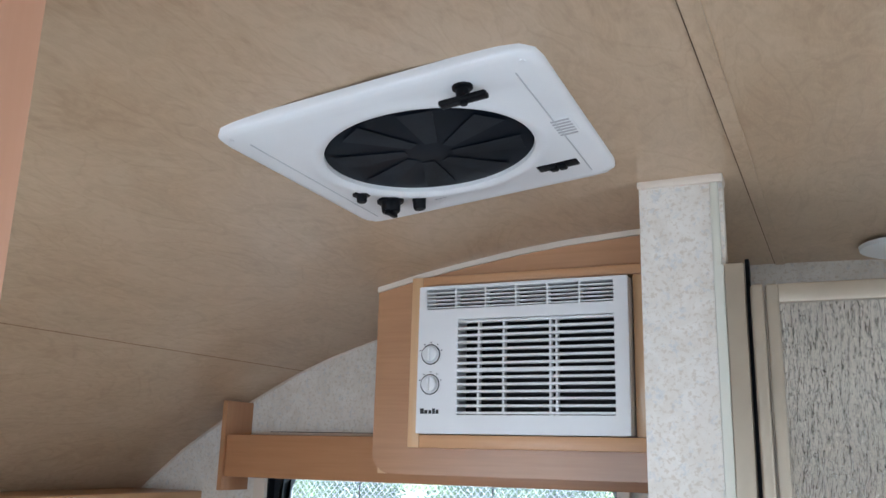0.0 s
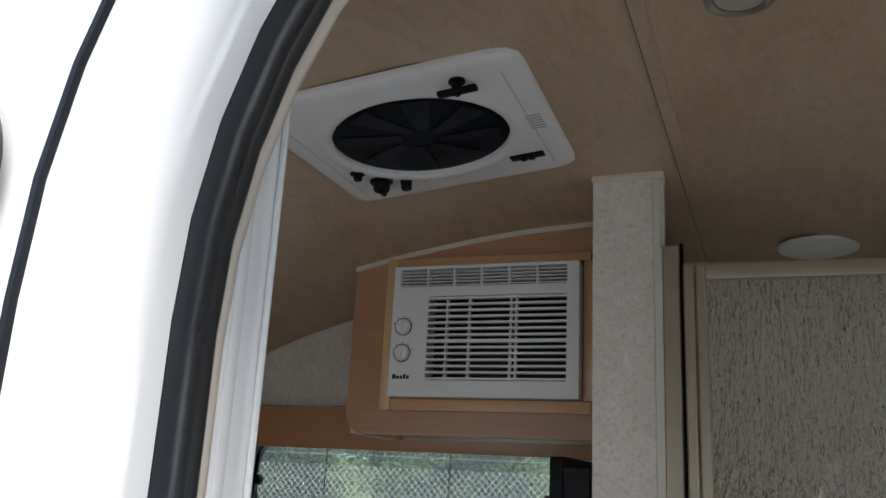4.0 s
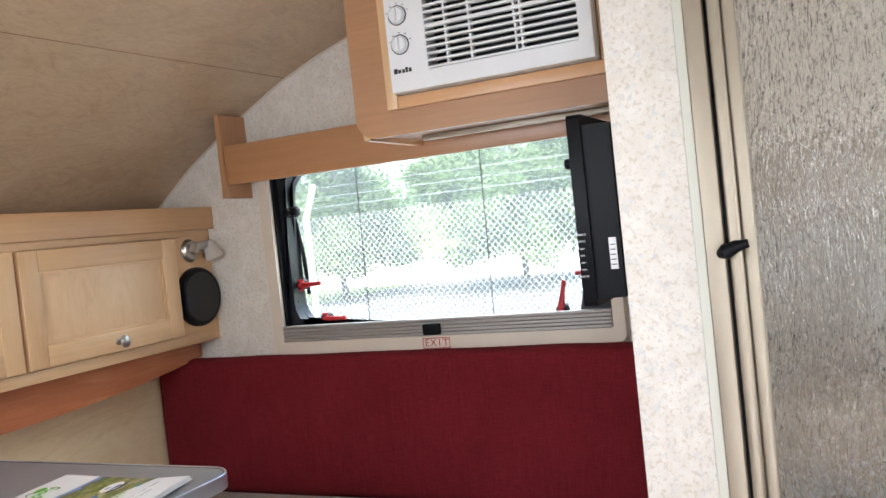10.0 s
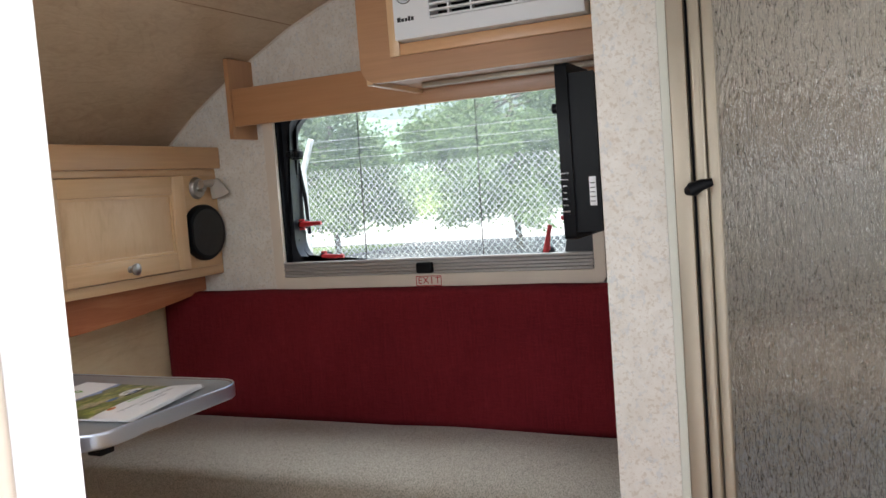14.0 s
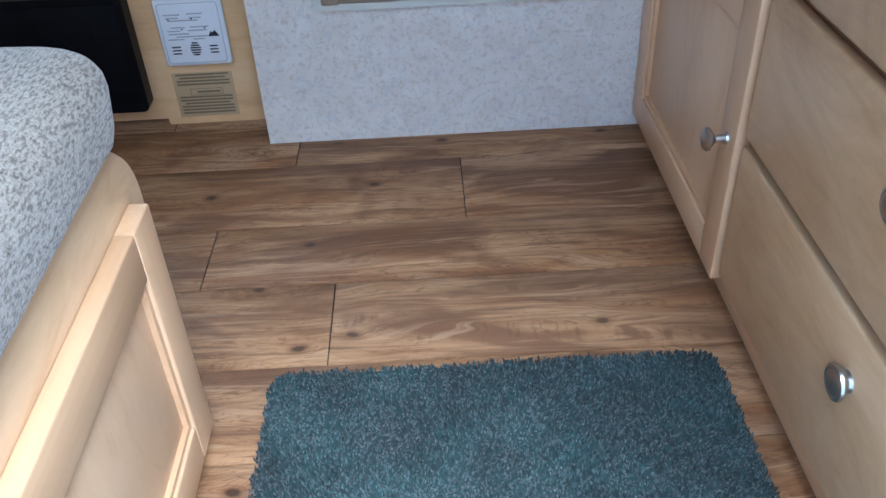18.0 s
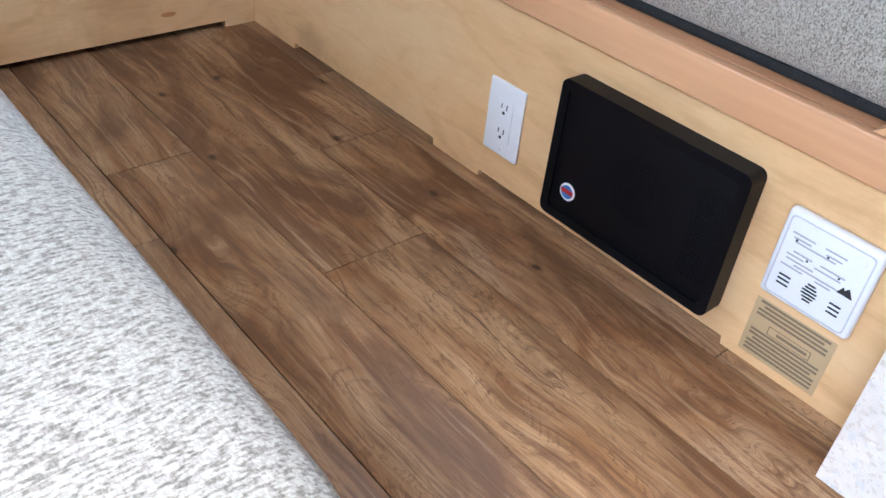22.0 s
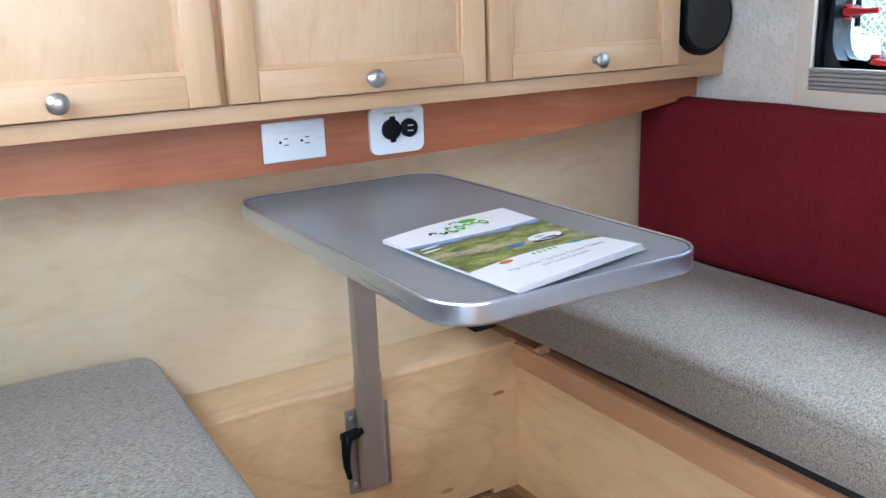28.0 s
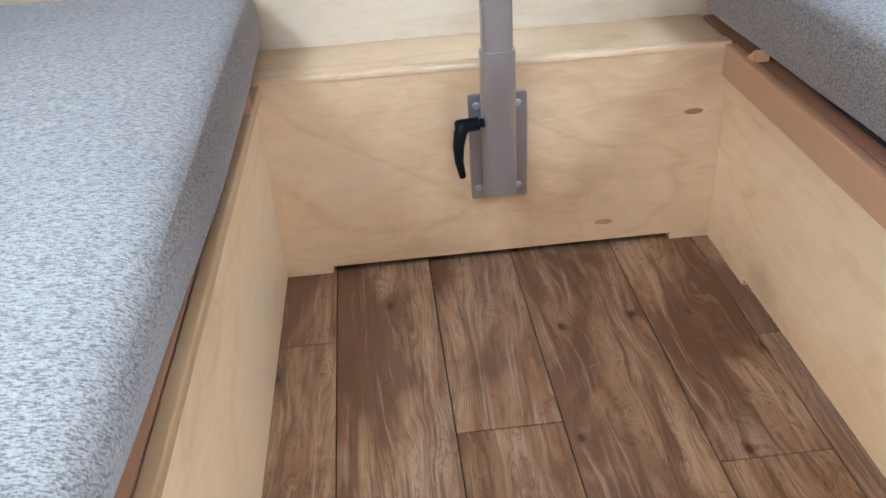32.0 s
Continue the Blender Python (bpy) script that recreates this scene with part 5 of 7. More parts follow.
blot("trailer_picture", 0.54, 0.76, 0.050, 0.135, M["white"], "white printed trailer")
blot("trailer_stripe", 0.568, 0.785, 0.012, 0.10, blue_ink)
blot("trailer_window", 0.528, 0.73, 0.013, 0.04, grey_ink)
blot("car_picture", 0.555, 0.50, 0.022, 0.075, blue_ink, "blue printed car")
blot("emblem", 0.712, 0.25, 0.020, 0.05, orange_ink, "orange emblem")
blot("emblem", 0.712, 0.82, 0.020, 0.05, plain("teal_ink", (0.05, 0.30, 0.30), 0.4, bump=0), "teal emblem")
for i in range(5):
    blot("emblem_stroke", 0.715, 0.46 + i * 0.042, 0.016, 0.011, green_ink)
on_cover("cover_line", 0.825, 0.52, "High Quality Teardrop Camper Trailers", 0.0105, grey_ink)
on_cover("cover_line", 0.875, 0.52, "and Truck Campers", 0.0105, grey_ink)

# ---- near side: bench by the door ----
NB_Y = 0.622


def askew(bm):
    """The bench front draws back a little towards the door."""
    for v in bm.verts:
        v.co.y -= 0.016 * max(0.0, v.co.x + 1.6)
    return bm


near_bench = thing("near_bench", (-1.0, 0.37, 0.0), "birch plywood bench box with a cupboard door in its end", "bench")
bm = B()
rbox(bm, -1.80, -0.259, NB_Y - 0.018, NB_Y, 0.0, 0.345, 0.001)
part("front_panel", askew(bm), M["birch_front"], near_bench)
bm = B()
rbox(bm, -1.645, -0.260, NB_Y - 0.006, NB_Y + 0.010, 0.335, 0.352, 0.003, 2)
part("edge_trim", askew(bm), wood("ochre_edge", (0.42, 0.24, 0.10), (0.53, 0.32, 0.14), (0.60, 0.39, 0.19), "x", 1.0, 0.4, 0.8), near_bench, "ochre birch edge strip")
bm = B()
rbox(bm, -1.79, -0.260, NEAR + 0.005, NB_Y - 0.006, 0.338, 0.352, 0.002)
part("seat_board", askew(bm), M["maple_x"], near_bench)
bm = B()
prism(bm, [(-1.556, 0.353), (-1.530, 0.353), (-1.556, 0.372)], "y", NB_Y - 0.018, NB_Y + 0.006)
part("corner_block", bm, M["trim_x"], near_bench)
# end panel with a round upper corner
r = 0.07
arc = [(0.632 - r + r * math.cos(radians(9 * i)), 0.380 - r + r * math.sin(radians(9 * i))) for i in range(11)]
bm = B()
prism(bm, [(NEAR + 0.006, 0.0), (0.612, 0.0), (0.632, 0.20)] + arc + [(NEAR + 0.006, 0.380)], "x", -0.259, -0.244)
part("end_panel", bm, ply("end_maple", (0.60, 0.395, 0.20), (0.70, 0.49, 0.27), (0.77, 0.57, 0.345), "y", 0.34, 0.9, 0.0, 0.2, 0.35), near_bench, "birch end panel with a round corner")
bm = B()
edge = [(0.612, 0.0), (0.632, 0.20)] + arc + [(NEAR + 0.006, 0.380)]
tube(bm, [(-0.2515, y, z) for y, z in edge], 0.0042, 8)
part("edge_band", bm, M["maple_panel"], near_bench, "pale edge band")
# framed cupboard door on the end
y0, y1, z0, z1 = 0.150, 0.594, 0.030, 0.322
framed_door(near_bench, -0.2437, 0.019, y0, y1, z0, z1, 0.05, M["maple_panel"], M["maple"], M["maple_y"], "cupboard_door", "framed maple cupboard door")

bm = B()
rbox(bm, -1.785, -0.256, 0.088, 0.634, 0.366, 0.468, 0.036, 4, (40, 14, 3), 0.022)
for v in bm.verts:
    if v.co.x > -0.32 and v.co.z > 0.388:
        v.co.x += 0.026 * (v.co.x + 0.32) / 0.064
    low = max(0.0, 1 - (v.co.z - 0.366) / 0.085) * min(1.0, max(0.0, (v.co.x + 1.25) / 0.45))
    v.co.y -= 0.034 * low * max(0.0, (v.co.y - 0.40) / 0.234)
    v.co.z += 0.004 * noise.noise(v.co * 5.0 + Vector((3, 1, 0)))
cushion = thing("seat_cushion", (-1.02, 0.39, 0.353), "thick grey tweed seat cushion on the bench beside the door", "cushion", "bench cushions")
part("cover", bm, M["tweed"], cushion)
bm = B()
rbox(bm, -1.775, -0.264, 0.14, 0.590, 0.3535, 0.37, 0.004)
part("base_cloth", bm, plain("mauve_lining", (0.50, 0.42, 0.42), 0.9, bump=0.1), cushion, "mauve cloth underside")
bm = B()
rbox(bm, -1.778, -0.30, 0.080, 0.150, 0.452, 0.836, 0.026, 4, (36, 2, 10))
solid("back_cushion", bm, M["red"], "dark red upholstered backrest cushion on the door side", "cushion", "red back cushions")

# maple board by the door, under the ceiling
valance_2 = thing("ceiling_board", (-0.7, 0.115, 1.309), "maple board under the ceiling with an upright end board near the door", "board")
bm = B()
prism(bm, [(0.079, 1.335), (0.168, 1.335), (0.168, roof(-0.26) - 0.003), (0.079, roof(-0.26) - 0.003)], "x", -0.275, -0.252)
part("end_board", bm, wood("reddish_board", (0.52, 0.25, 0.145), (0.63, 0.33, 0.20), (0.70, 0.40, 0.26), "z", 1.0, 0.4, 1.2), valance_2)
bm = B()
rbox(bm, -1.45, -0.276, 0.118, 0.136, 1.345, 1.42, 0.003)
part("board", bm, M["maple_x"], valance_2)

# fire extinguisher by the door
ext = thing("fire_extinguisher", (-0.172, 0.162, 0.0), "small red fire extinguisher with a yellow safety clip beside the door", "extinguisher")
ex, ey = -0.172, 0.162
bm = B()
lathe(bm, (ex, ey, 0.0), (0, 0, 1), [(0, 0.032), (0.004, 0.036), (0.27, 0.036), (0.298, 0.029), (0.312, 0.016), (0.324, 0.015)], 28)
part("cylinder", bm, plain("red_enamel", (0.50, 0.012, 0.012), 0.25, spread=0.05, bump=0.02, coat=0.4), ext, "glossy red cylinder")


def top_part(name, bm, material, parent, label=""):
    """A piece of the valve, drawn in to its true size round the neck."""
    for v in bm.verts:
        v.co = Vector((ex, ey, 0.322)) + (v.co - Vector((ex, ey, 0.322))) * 0.72
    return part(name, bm, material, parent, label)


bm = B()
lathe(bm, (ex, ey, 0.322), (0, 0, 1), [(0, 0.017), (0.03, 0.017), (0.036, 0.012)], 18)
rbox(bm, ex - 0.006, ex + 0.008, ey - 0.030, ey + 0.035, 0.352, 0.362, 0.003)
prism(bm, [(ey - 0.028, 0.366), (ey + 0.030, 0.372), (ey + 0.034, 0.380), (ey - 0.028, 0.378)], "x", ex - 0.004, ex + 0.009)
rod(bm, (ex, ey, 0.348), (ex + 0.043, ey - 0.002, 0.352), 0.0085, 14)
top_part("valve", bm, M["black"], ext, "black valve with lever and nozzle")
bm = B()
rbox(bm, ex - 0.030, ex + 0.012, ey - 0.010, ey + 0.002, 0.363, 0.370, 0.002)
rbox(bm, ex - 0.034, ex - 0.026, ey - 0.028, ey + 0.014, 0.362, 0.372, 0.002)
rbox(bm, ex + 0.010, ex + 0.016, ey + 0.004, ey + 0.009, 0.364, 0.372, 0.001)
rbox(bm, ex + 0.010, ex + 0.016, ey - 0.010, ey - 0.005, 0.364, 0.372, 0.001)
top_part("safety_clip", bm, M["yellow"], ext, "yellow safety clip")
bm = B()
lathe(bm, (ex - 0.014, ey + 0.012, 0.358), (0.05, -0.1, 1), [(0, 0.009), (0.014, 0.009), (0.015, 0.0135), (0.020, 0.0135), (0.021, 0.011), (0.0212, 0)], 24)
gauge = top_part("gauge", bm, M["white"], ext, "white pressure gauge")
bm = B()
lathe(bm, (ex - 0.0128, ey + 0.0098, 0.3792), (0.05, -0.1, 1), [(0, 0.0045), (0.0006, 0.004)], 14)
top_part("gauge_field", bm, plain("gauge_green", (0.05, 0.35, 0.25), 0.4, bump=0), gauge, "green field of the gauge")

# ---- wet bath door ----
bath = thing("bath_door", (0.1, PART_Y, 0.225), "champagne aluminium shower door with textured glass", "door", kind="structure")
DX0, DX1, DZ0, DZ1 = -0.129, 0.341, 0.250, 1.660
bm = B()
prism(bm, [(DX0 - 0.014, DZ0 - 0.012), (DX1 + 0.014, DZ0 - 0.012), (DX1 + 0.014, DZ1), (DX1 + 0.001, DZ1), (DX1 + 0.001, DZ0 - 0.001), (DX0 - 0.001, DZ0 - 0.001), (DX0 - 0.001, DZ1), (DX0 - 0.014, DZ1)], "y", PART_Y - 0.011, PART_Y - 0.0005)
part("sealing_bead", bm, bpy.data.materials["pale_green_bead"], bath, "pale plastic bead round the frame")
bm = B()
bar = 0.028
rbox(bm, DX0, DX0 + bar, PART_Y - 0.018, PART_Y + 0.03, DZ0, DZ1, 0.003, 2)
rbox(bm, DX1 - bar, DX1, PART_Y - 0.018, PART_Y + 0.03, DZ0, DZ1, 0.003, 2)
part("door_frame", bm, M["bronze"], bath, "champagne aluminium jambs")
bm = B()
rbox(bm, DX0 + bar, DX1 - bar, PART_Y - 0.012, PART_Y + 0.03, DZ0, DZ0 + 0.011, 0.002)
part("threshold", bm, M["bronze"], bath)
bm = B()
rbox(bm, DX0 + bar, DX1 - bar, PART_Y + 0.002, PART_Y + 0.026, DZ0 + 0.011, DZ0 + 0.036, 0.002)
rbox(bm, DX1 - bar - 0.010, DX1 - bar, PART_Y - 0.002, PART_Y + 0.02, DZ0 + 0.03, DZ1 - 0.02, 0.001)
rbox(bm, DX0 + bar, DX0 + bar + 0.006, PART_Y - 0.002, PART_Y + 0.02, DZ0 + 0.03, DZ1 + 0.008, 0.001)
part("door_gasket", bm, M["black"], bath, "black gap and gasket round the leaf")
lx0, lx1, lz0, lz1 = DX0 + bar + 0.006, DX1 - bar - 0.010, DZ0 + 0.036, 1.627
bm = B()
rbox(bm, lx0, lx0 + 0.018, PART_Y - 0.022, PART_Y + 0.012, lz0, lz1, 0.006, 3)
rbox(bm, lx0 + 0.020, lx0 + 0.038, PART_Y - 0.016, PART_Y + 0.012, lz0, lz1, 0.005, 3)
rbox(bm, lx1 - 0.032, lx1, PART_Y - 0.012, PART_Y + 0.012, lz0, lz1, 0.003, 2)
rbox(bm, lx0 + 0.036, lx1 - 0.030, PART_Y - 0.012, PART_Y + 0.012, lz0, lz0 + 0.036, 0.003, 2)
rbox(bm, lx0 + 0.036, lx1 - 0.030, PART_Y - 0.012, PART_Y + 0.012, lz1 - 0.028, lz1, 0.003, 2)
leaf_frame = part("leaf_frame", bm, M["bronze"], bath, "aluminium frame of the door leaf")
rain = Nodes("rain_glass")
vein = rain.noise(rain.coords((420, 420, 80)), 1.0, 2.0, 0.5, 0.9)
drop = rain.noise(rain.coords((190, 190, 42)), 1.0, 2.0, 0.5, 0.7)
height = rain.add("ShaderNodeMath")
height.operation = "ADD"
rain.put(height.inputs[0], rain.mix(0.65, vein, drop)), rain.put(height.inputs[1], drop)
rain.set(Base_Color=(0.96, 0.94, 0.90, 1), Transmission_Weight=1.0, Roughness=0.03, IOR=1.55)
rain.bump(height.outputs[0], 1.0, 0.0034)
M["rain"] = rain.mat
bm = B()
rbox(bm, lx0 + 0.036, lx1 - 0.030, PART_Y - 0.003, PART_Y + 0.003, lz0 + 0.034, lz1 - 0.026, 0.0005)
pane = part("pane", bm, M["rain"], bath, "rippled obscured glass")
pane.visible_shadow = False
bm = B()
rod(bm, (-0.098, PART_Y - 0.018, 1.065), (-0.098, PART_Y - 0.036, 1.065), 0.006, 14)
tube(bm, [(-0.108, PART_Y - 0.036, 1.061), (-0.098, PART_Y - 0.040, 1.064), (-0.082, PART_Y - 0.042, 1.071), (-0.066, PART_Y - 0.040, 1.074)], [0.006, 0.012, 0.009, 0.006], 12)
part("latch_handle", bm, M["black"], bath, "black latch handle")

# inside the bath: white moulded walls, basin ledge, toilet and roof vent
M["bath_brown"] = plain("brown_panel", (0.44, 0.37, 0.30), 0.4)
gel = plain("bath_gelcoat", (0.68, 0.72, 0.79), 0.3, spread=0.03, bump=0.02)
bm = B()
rbox(bm, -0.222, -0.215, PART_Y + 0.03, FAR, 0.0, 0.50)
rbox(bm, 0.62, 0.65, PART_Y + 0.03, FAR, 0.0, 0.50)
rbox(bm, -0.215, 0.62, FAR - 0.008, FAR - 0.001, 0.0, 0.50)
rbox(bm, -0.215, 0.62, PART_Y + 0.03, FAR, 0.0, 0.05)
solid("bath_lining", bm, gel, "white moulded lining of the wet bath", "lining", kind="structure")
bm = B()
rbox(bm, -0.222, -0.217, PART_Y + 0.03, FAR, 0.502, 1.70)
rbox(bm, 0.622, 0.65, PART_Y + 0.03, FAR, 0.502, 1.66)
rbox(bm, -0.215, 0.62, FAR - 0.006, FAR - 0.001, 0.502, 1.72)
solid("bath_wall_board", bm, plain("tan_wall_board", (0.72, 0.67, 0.60), 0.4, spread=0.1, grain=60.0), "tan upper wall boards of the wet bath", "lining", kind="structure")
toilet = thing("toilet", (0.22, 1.66, 0.05), "white cassette toilet behind the obscured glass", "toilet")
bm = B()
rbox(bm, 0.02, 0.46, 1.52, 1.90, 0.05, 0.44, 0.04, 3)
part("base", bm, gel, toilet)
bm = B()
rbox(bm, 0.05, 0.42, 1.47, 1.86, 0.44, 0.48, 0.018, 3)
part("lid", bm, M["white"], toilet)
bm = B()
rbox(bm, -0.21, 0.30, 1.55, 1.91, 0.66, 0.80, 0.03, 3)
solid("bath_basin", bm, M["bath_brown"], "brown shelf basin dimly seen through the glass", "basin")
bm = B()
rbox(bm, -0.21, 0.34, 1.60, 1.91, 1.08, 1.20, 0.01, 2)
solid("bath_shelf", bm, M["bath_brown"], "brown shelf dimly seen through the glass", "shelf")
bm = B()
lathe(bm, (0.16, 1.77, roof(0.16) - 0.002), (0, 0, -1), [(0, 0.085), (0.008, 0.083), (0.014, 0.068), (0.016, 0)], 32)
solid("bath_vent", bm, M["white"], "round white vent on the ceiling of the bath", "vent")

# ---- galley: doors and drawers that face the aisle ----
GX = 0.403
galley = thing("galley_cabinet", (0.7, 0.7, 0.0), "maple galley cabinet with two doors and four drawers", "cabinet")
bm = B()
rbox(bm, GX + 0.016, 1.0, 0.15, 1.265, 0.0, 0.872, 0.001)
part("body", bm, M["maple"], galley)
bm = B()
for y0, y1, z0, z1 in ((0.15, 1.265, 0.0, 0.045), (0.15, 1.265, 0.825, 0.872), (1.245, 1.265, 0.045, 0.825), (0.150, 0.165, 0.045, 0.825)):
    rbox(bm, GX, GX + 0.016, y0, y1, z0, z1, 0.001)
part("face_frame", bm, M["maple_y"], galley)


def galley_door(z0, z1, kz):
    door = framed_door(galley, GX - 0.0003, -0.019, 0.795, 1.262, z0, z1, 0.052, M["maple_panel"], M["maple"], M["maple_y"])
    knob(door, (GX - 0.0193, 0.823, kz), (-1, 0, 0), 0.0145)


galley_door(0.418, 0.824, 0.625)
galley_door(0.028, 0.402, 0.222)
for z0, z1 in ((0.646, 0.823), (0.432, 0.627), (0.244, 0.420), (0.045, 0.232)):
    bm = B()
    rbox(bm, GX - 0.014, GX, 0.160, 0.786, z0, z1, 0.004, 2)
    drawer = part("drawer_front", bm, M["drawer"], galley)
    bm = B()
    zc = z1 - 0.056
    lathe(bm, (GX - 0.014, 0.466, zc), (-1, 0, 0), [(0, 0.011), (0.003, 0.0095), (0.006, 0.011), (0.008, 0.016), (0.011, 0.018), (0.0135, 0.0172), (0.015, 0.0140), (0.0142, 0.0125), (0.0158, 0.009), (0.0163, 0)], 32)
    part("knob", bm, M["steel"], drawer, "large domed nickel knob")
bm = B()
rbox(bm, GX + 0.002, GX + 0.014, 0.786, 0.795, 0.03, 0.84, 0.001)
part("stile", bm, M["maple"], galley)
bm = B()
rbox(bm, GX - 0.008, 1.22, 0.150, 1.262, 0.874, 0.898, 0.003, 2)
top_lam = plain("grey_green_laminate", (0.33, 0.37, 0.35), 0.3, spread=0.1, grain=160.0, bump=0.02)
ct = thing("worktop", (0.8, 0.7, 0.873), "grey-green laminate worktop with a dark edge", "worktop")
part("slab", bm, top_lam, ct)
bm = B()
rbox(bm, GX - 0.013, GX - 0.0075, 0.150, 1.265, 0.873, 0.8995, 0.002)
part("edge_band", bm, plain("grey_edge", (0.16, 0.18, 0.18), 0.35, spread=0.15), ct, "dark grey edge band")

# heater, gas alarm and its sticker on the bench front
heat = thing("furnace", (-0.61, 1.35, 0.045), "flat black furnace cover on the bench front", "heater")
hx0, hx1, hz0, hz1, hy = -0.765, -0.467, 0.044, 0.256, 1.330
bm = B()
ring(bm, rrect(hx0, hx1, hz0, hz1, 0.012, 4), rrect(hx0 + 0.014, hx1 - 0.014, hz0 + 0.014, hz1 - 0.014, 0.006, 4), "y", hy, BENCH_Y)
part("rim", bm, M["black"], heat)
bm = B()
rbox(bm, hx0 + 0.012, hx1 - 0.012, hy + 0.003, BENCH_Y, hz0 + 0.012, hz1 - 0.012, 0.003)
panel = part("front_plate", bm, M["black"], heat)
bm = B()
for i in range(-9, 10):
    for j in range(-10, 11):
        x, z = -0.610 + i * 0.005, 0.152 + j * 0.005
        if math.hypot(x + 0.610, z - 0.152) < 0.047:
            rbox(bm, x - 0.0011, x + 0.0011, hy + 0.0018, hy + 0.0035, z - 0.0011, z + 0.0011, 0.0003)
for i in range(-4, 5):
    for j in range(-13, 14):
        x, z = -0.506 + i * 0.005, 0.150 + j * 0.005
        rbox(bm, x - 0.0011, x + 0.0011, hy + 0.0018, hy + 0.0035, z - 0.0011, z + 0.0011, 0.0003)
tagged(part("perforation", bm, M["black"], panel, "perforated vents", smooth=False), kind="stuff")
bm = B()
lathe(bm, (-0.721, hy + 0.003, 0.095), (0, -1, 0), [(0, 0.0135), (0.0014, 0.0135), (0.0016, 0)], 28)
badge = part("badge", bm, M["white"], heat, "round white badge")
bm = B()
lathe(bm, (-0.721, hy + 0.0013, 0.095), (0, -1, 0), [(0, 0.0105), (0.0005, 0.0105), (0.0006, 0)], 24)
part("badge_disc", bm, blue_ink, badge)
bm = B()
rbox(bm, -0.732, -0.710, hy + 0.0001, hy + 0.0012, 0.0925, 0.0995, 0.0004)
part("badge_band", bm, M["red_plastic"], badge)

alarm = thing("gas_alarm", (-0.37, 1.35, 0.105), "white gas and smoke alarm with printed text on the bench front", "alarm")
bm = B()
rbox(bm, -0.424, -0.318, 1.346, BENCH_Y, 0.105, 0.222, 0.006, 3)
part("case", bm, M["white"], alarm)
bm = B()
ring(bm, rrect(-0.418, -0.324, 0.111, 0.216, 0.005, 3), rrect(-0.4165, -0.3255, 0.1125, 0.2145, 0.005, 3), "y", 1.3452, 1.3465)
part("bevel_line", bm, plain("pale_grey", (0.55, 0.56, 0.58), 0.4, bump=0), alarm)
for x, w in ((-0.401, 0.014), (-0.371, 0.019), (-0.342, 0.013)):
    for i in range(3 if w < 0.018 else 6):
        z = 0.1275 + (i * 0.0058 if w < 0.018 else i * 0.0042 - 0.003)
        ww = w if w < 0.018 else w * (1 - abs(i - 2.5) * 0.2)
        bm = B()
        rbox(bm, x - ww / 2, x + ww / 2, 1.3448, 1.3468, z, z + 0.0021, 0.0006)
        part("sound_slot", bm, M["ink"], alarm)
for k, (x, z, w) in enumerate(((-0.398, 0.196, 0.026), (-0.362, 0.197, 0.024), (-0.398, 0.1905, 0.020), (-0.362, 0.1905, 0.018), (-0.382, 0.186, 0.046), (-0.392, 0.174, 0.022),
                               (-0.358, 0.1745, 0.028), (-0.399, 0.1685, 0.02), (-0.362, 0.1685, 0.030), (-0.392, 0.163, 0.032), (-0.372, 0.158, 0.05), (-0.398, 0.1535, 0.026), (-0.362, 0.1535, 0.018))):
    bm = B()
    rbox(bm, x - w / 2, x + w / 2, 1.3453, 1.3465, z - 0.001, z + 0.001, 0.0003)
    part("print_line", bm, grey_ink, alarm)
bm = B()
prism(bm, [(-0.347, 0.157), (-0.330, 0.157), (-0.336, 0.168), (-0.340, 0.163), (-0.342, 0.166)], "y", 1.3452, 1.3465)
part("maker_mark", bm, M["ink"], alarm)
bm = B()
lathe(bm, (-0.338, 1.346, 0.203), (0, -1, 0), [(0, 0.007), (0.0009, 0.0065), (0.001, 0)], 20)
part("test_button", bm, M["white"], alarm)
for x, z in ((-0.404, 0.188), (-0.368, 0.1885), (-0.386, 0.171), (-0.350, 0.172)):
    bm = B()
    lathe(bm, (x, 1.346, z), (0, -1, 0), [(0, 0.0014), (0.0008, 0.0012)], 10)
    part("indicator", bm, M["ink"], alarm)
alarm.location += Vector((0.005, 0, 0.014))
alarm.scale = (1.09, 1.0, 1.025)
tape = thing("warning_sticker", (-0.36, 1.36, 0.012), "brown printed warning sticker below the alarm", "sticker")
bm = B()
rbox(bm, -0.408, -0.310, BENCH_Y - 0.0006, BENCH_Y, 0.014, 0.100, 0.0002)
part("paper", bm, plain("sticker_paper", (0.50, 0.36, 0.19), 0.5, spread=0.05, bump=0), tape)
for i in range(13):
    z = 0.020 + i * 0.0062
    if 6 <= i <= 8:
        continue
    w = 0.043 - 0.006 * (i % 4 == 3)
    bm = B()
    rbox(bm, -0.359 - w, -0.359 + w, BENCH_Y - 0.0009, BENCH_Y - 0.0005, z, z + 0.0034, 0.0001)
    part("print_line", bm, plain("brown_ink", (0.20, 0.15, 0.09), 0.6, bump=0) if i == 0 else bpy.data.materials["brown_ink"], tape)
bm = B()
ring(bm, [(-0.383, 0.056), (-0.330, 0.056), (-0.330, 0.069), (-0.383, 0.069)], [(-0.382, 0.057), (-0.331, 0.057), (-0.331, 0.068), (-0.382, 0.068)], "y", BENCH_Y - 0.0009, BENCH_Y - 0.0005)
rbox(bm, -0.372, -0.334, BENCH_Y - 0.0009, BENCH_Y - 0.0005, 0.0605, 0.0645, 0.0001)
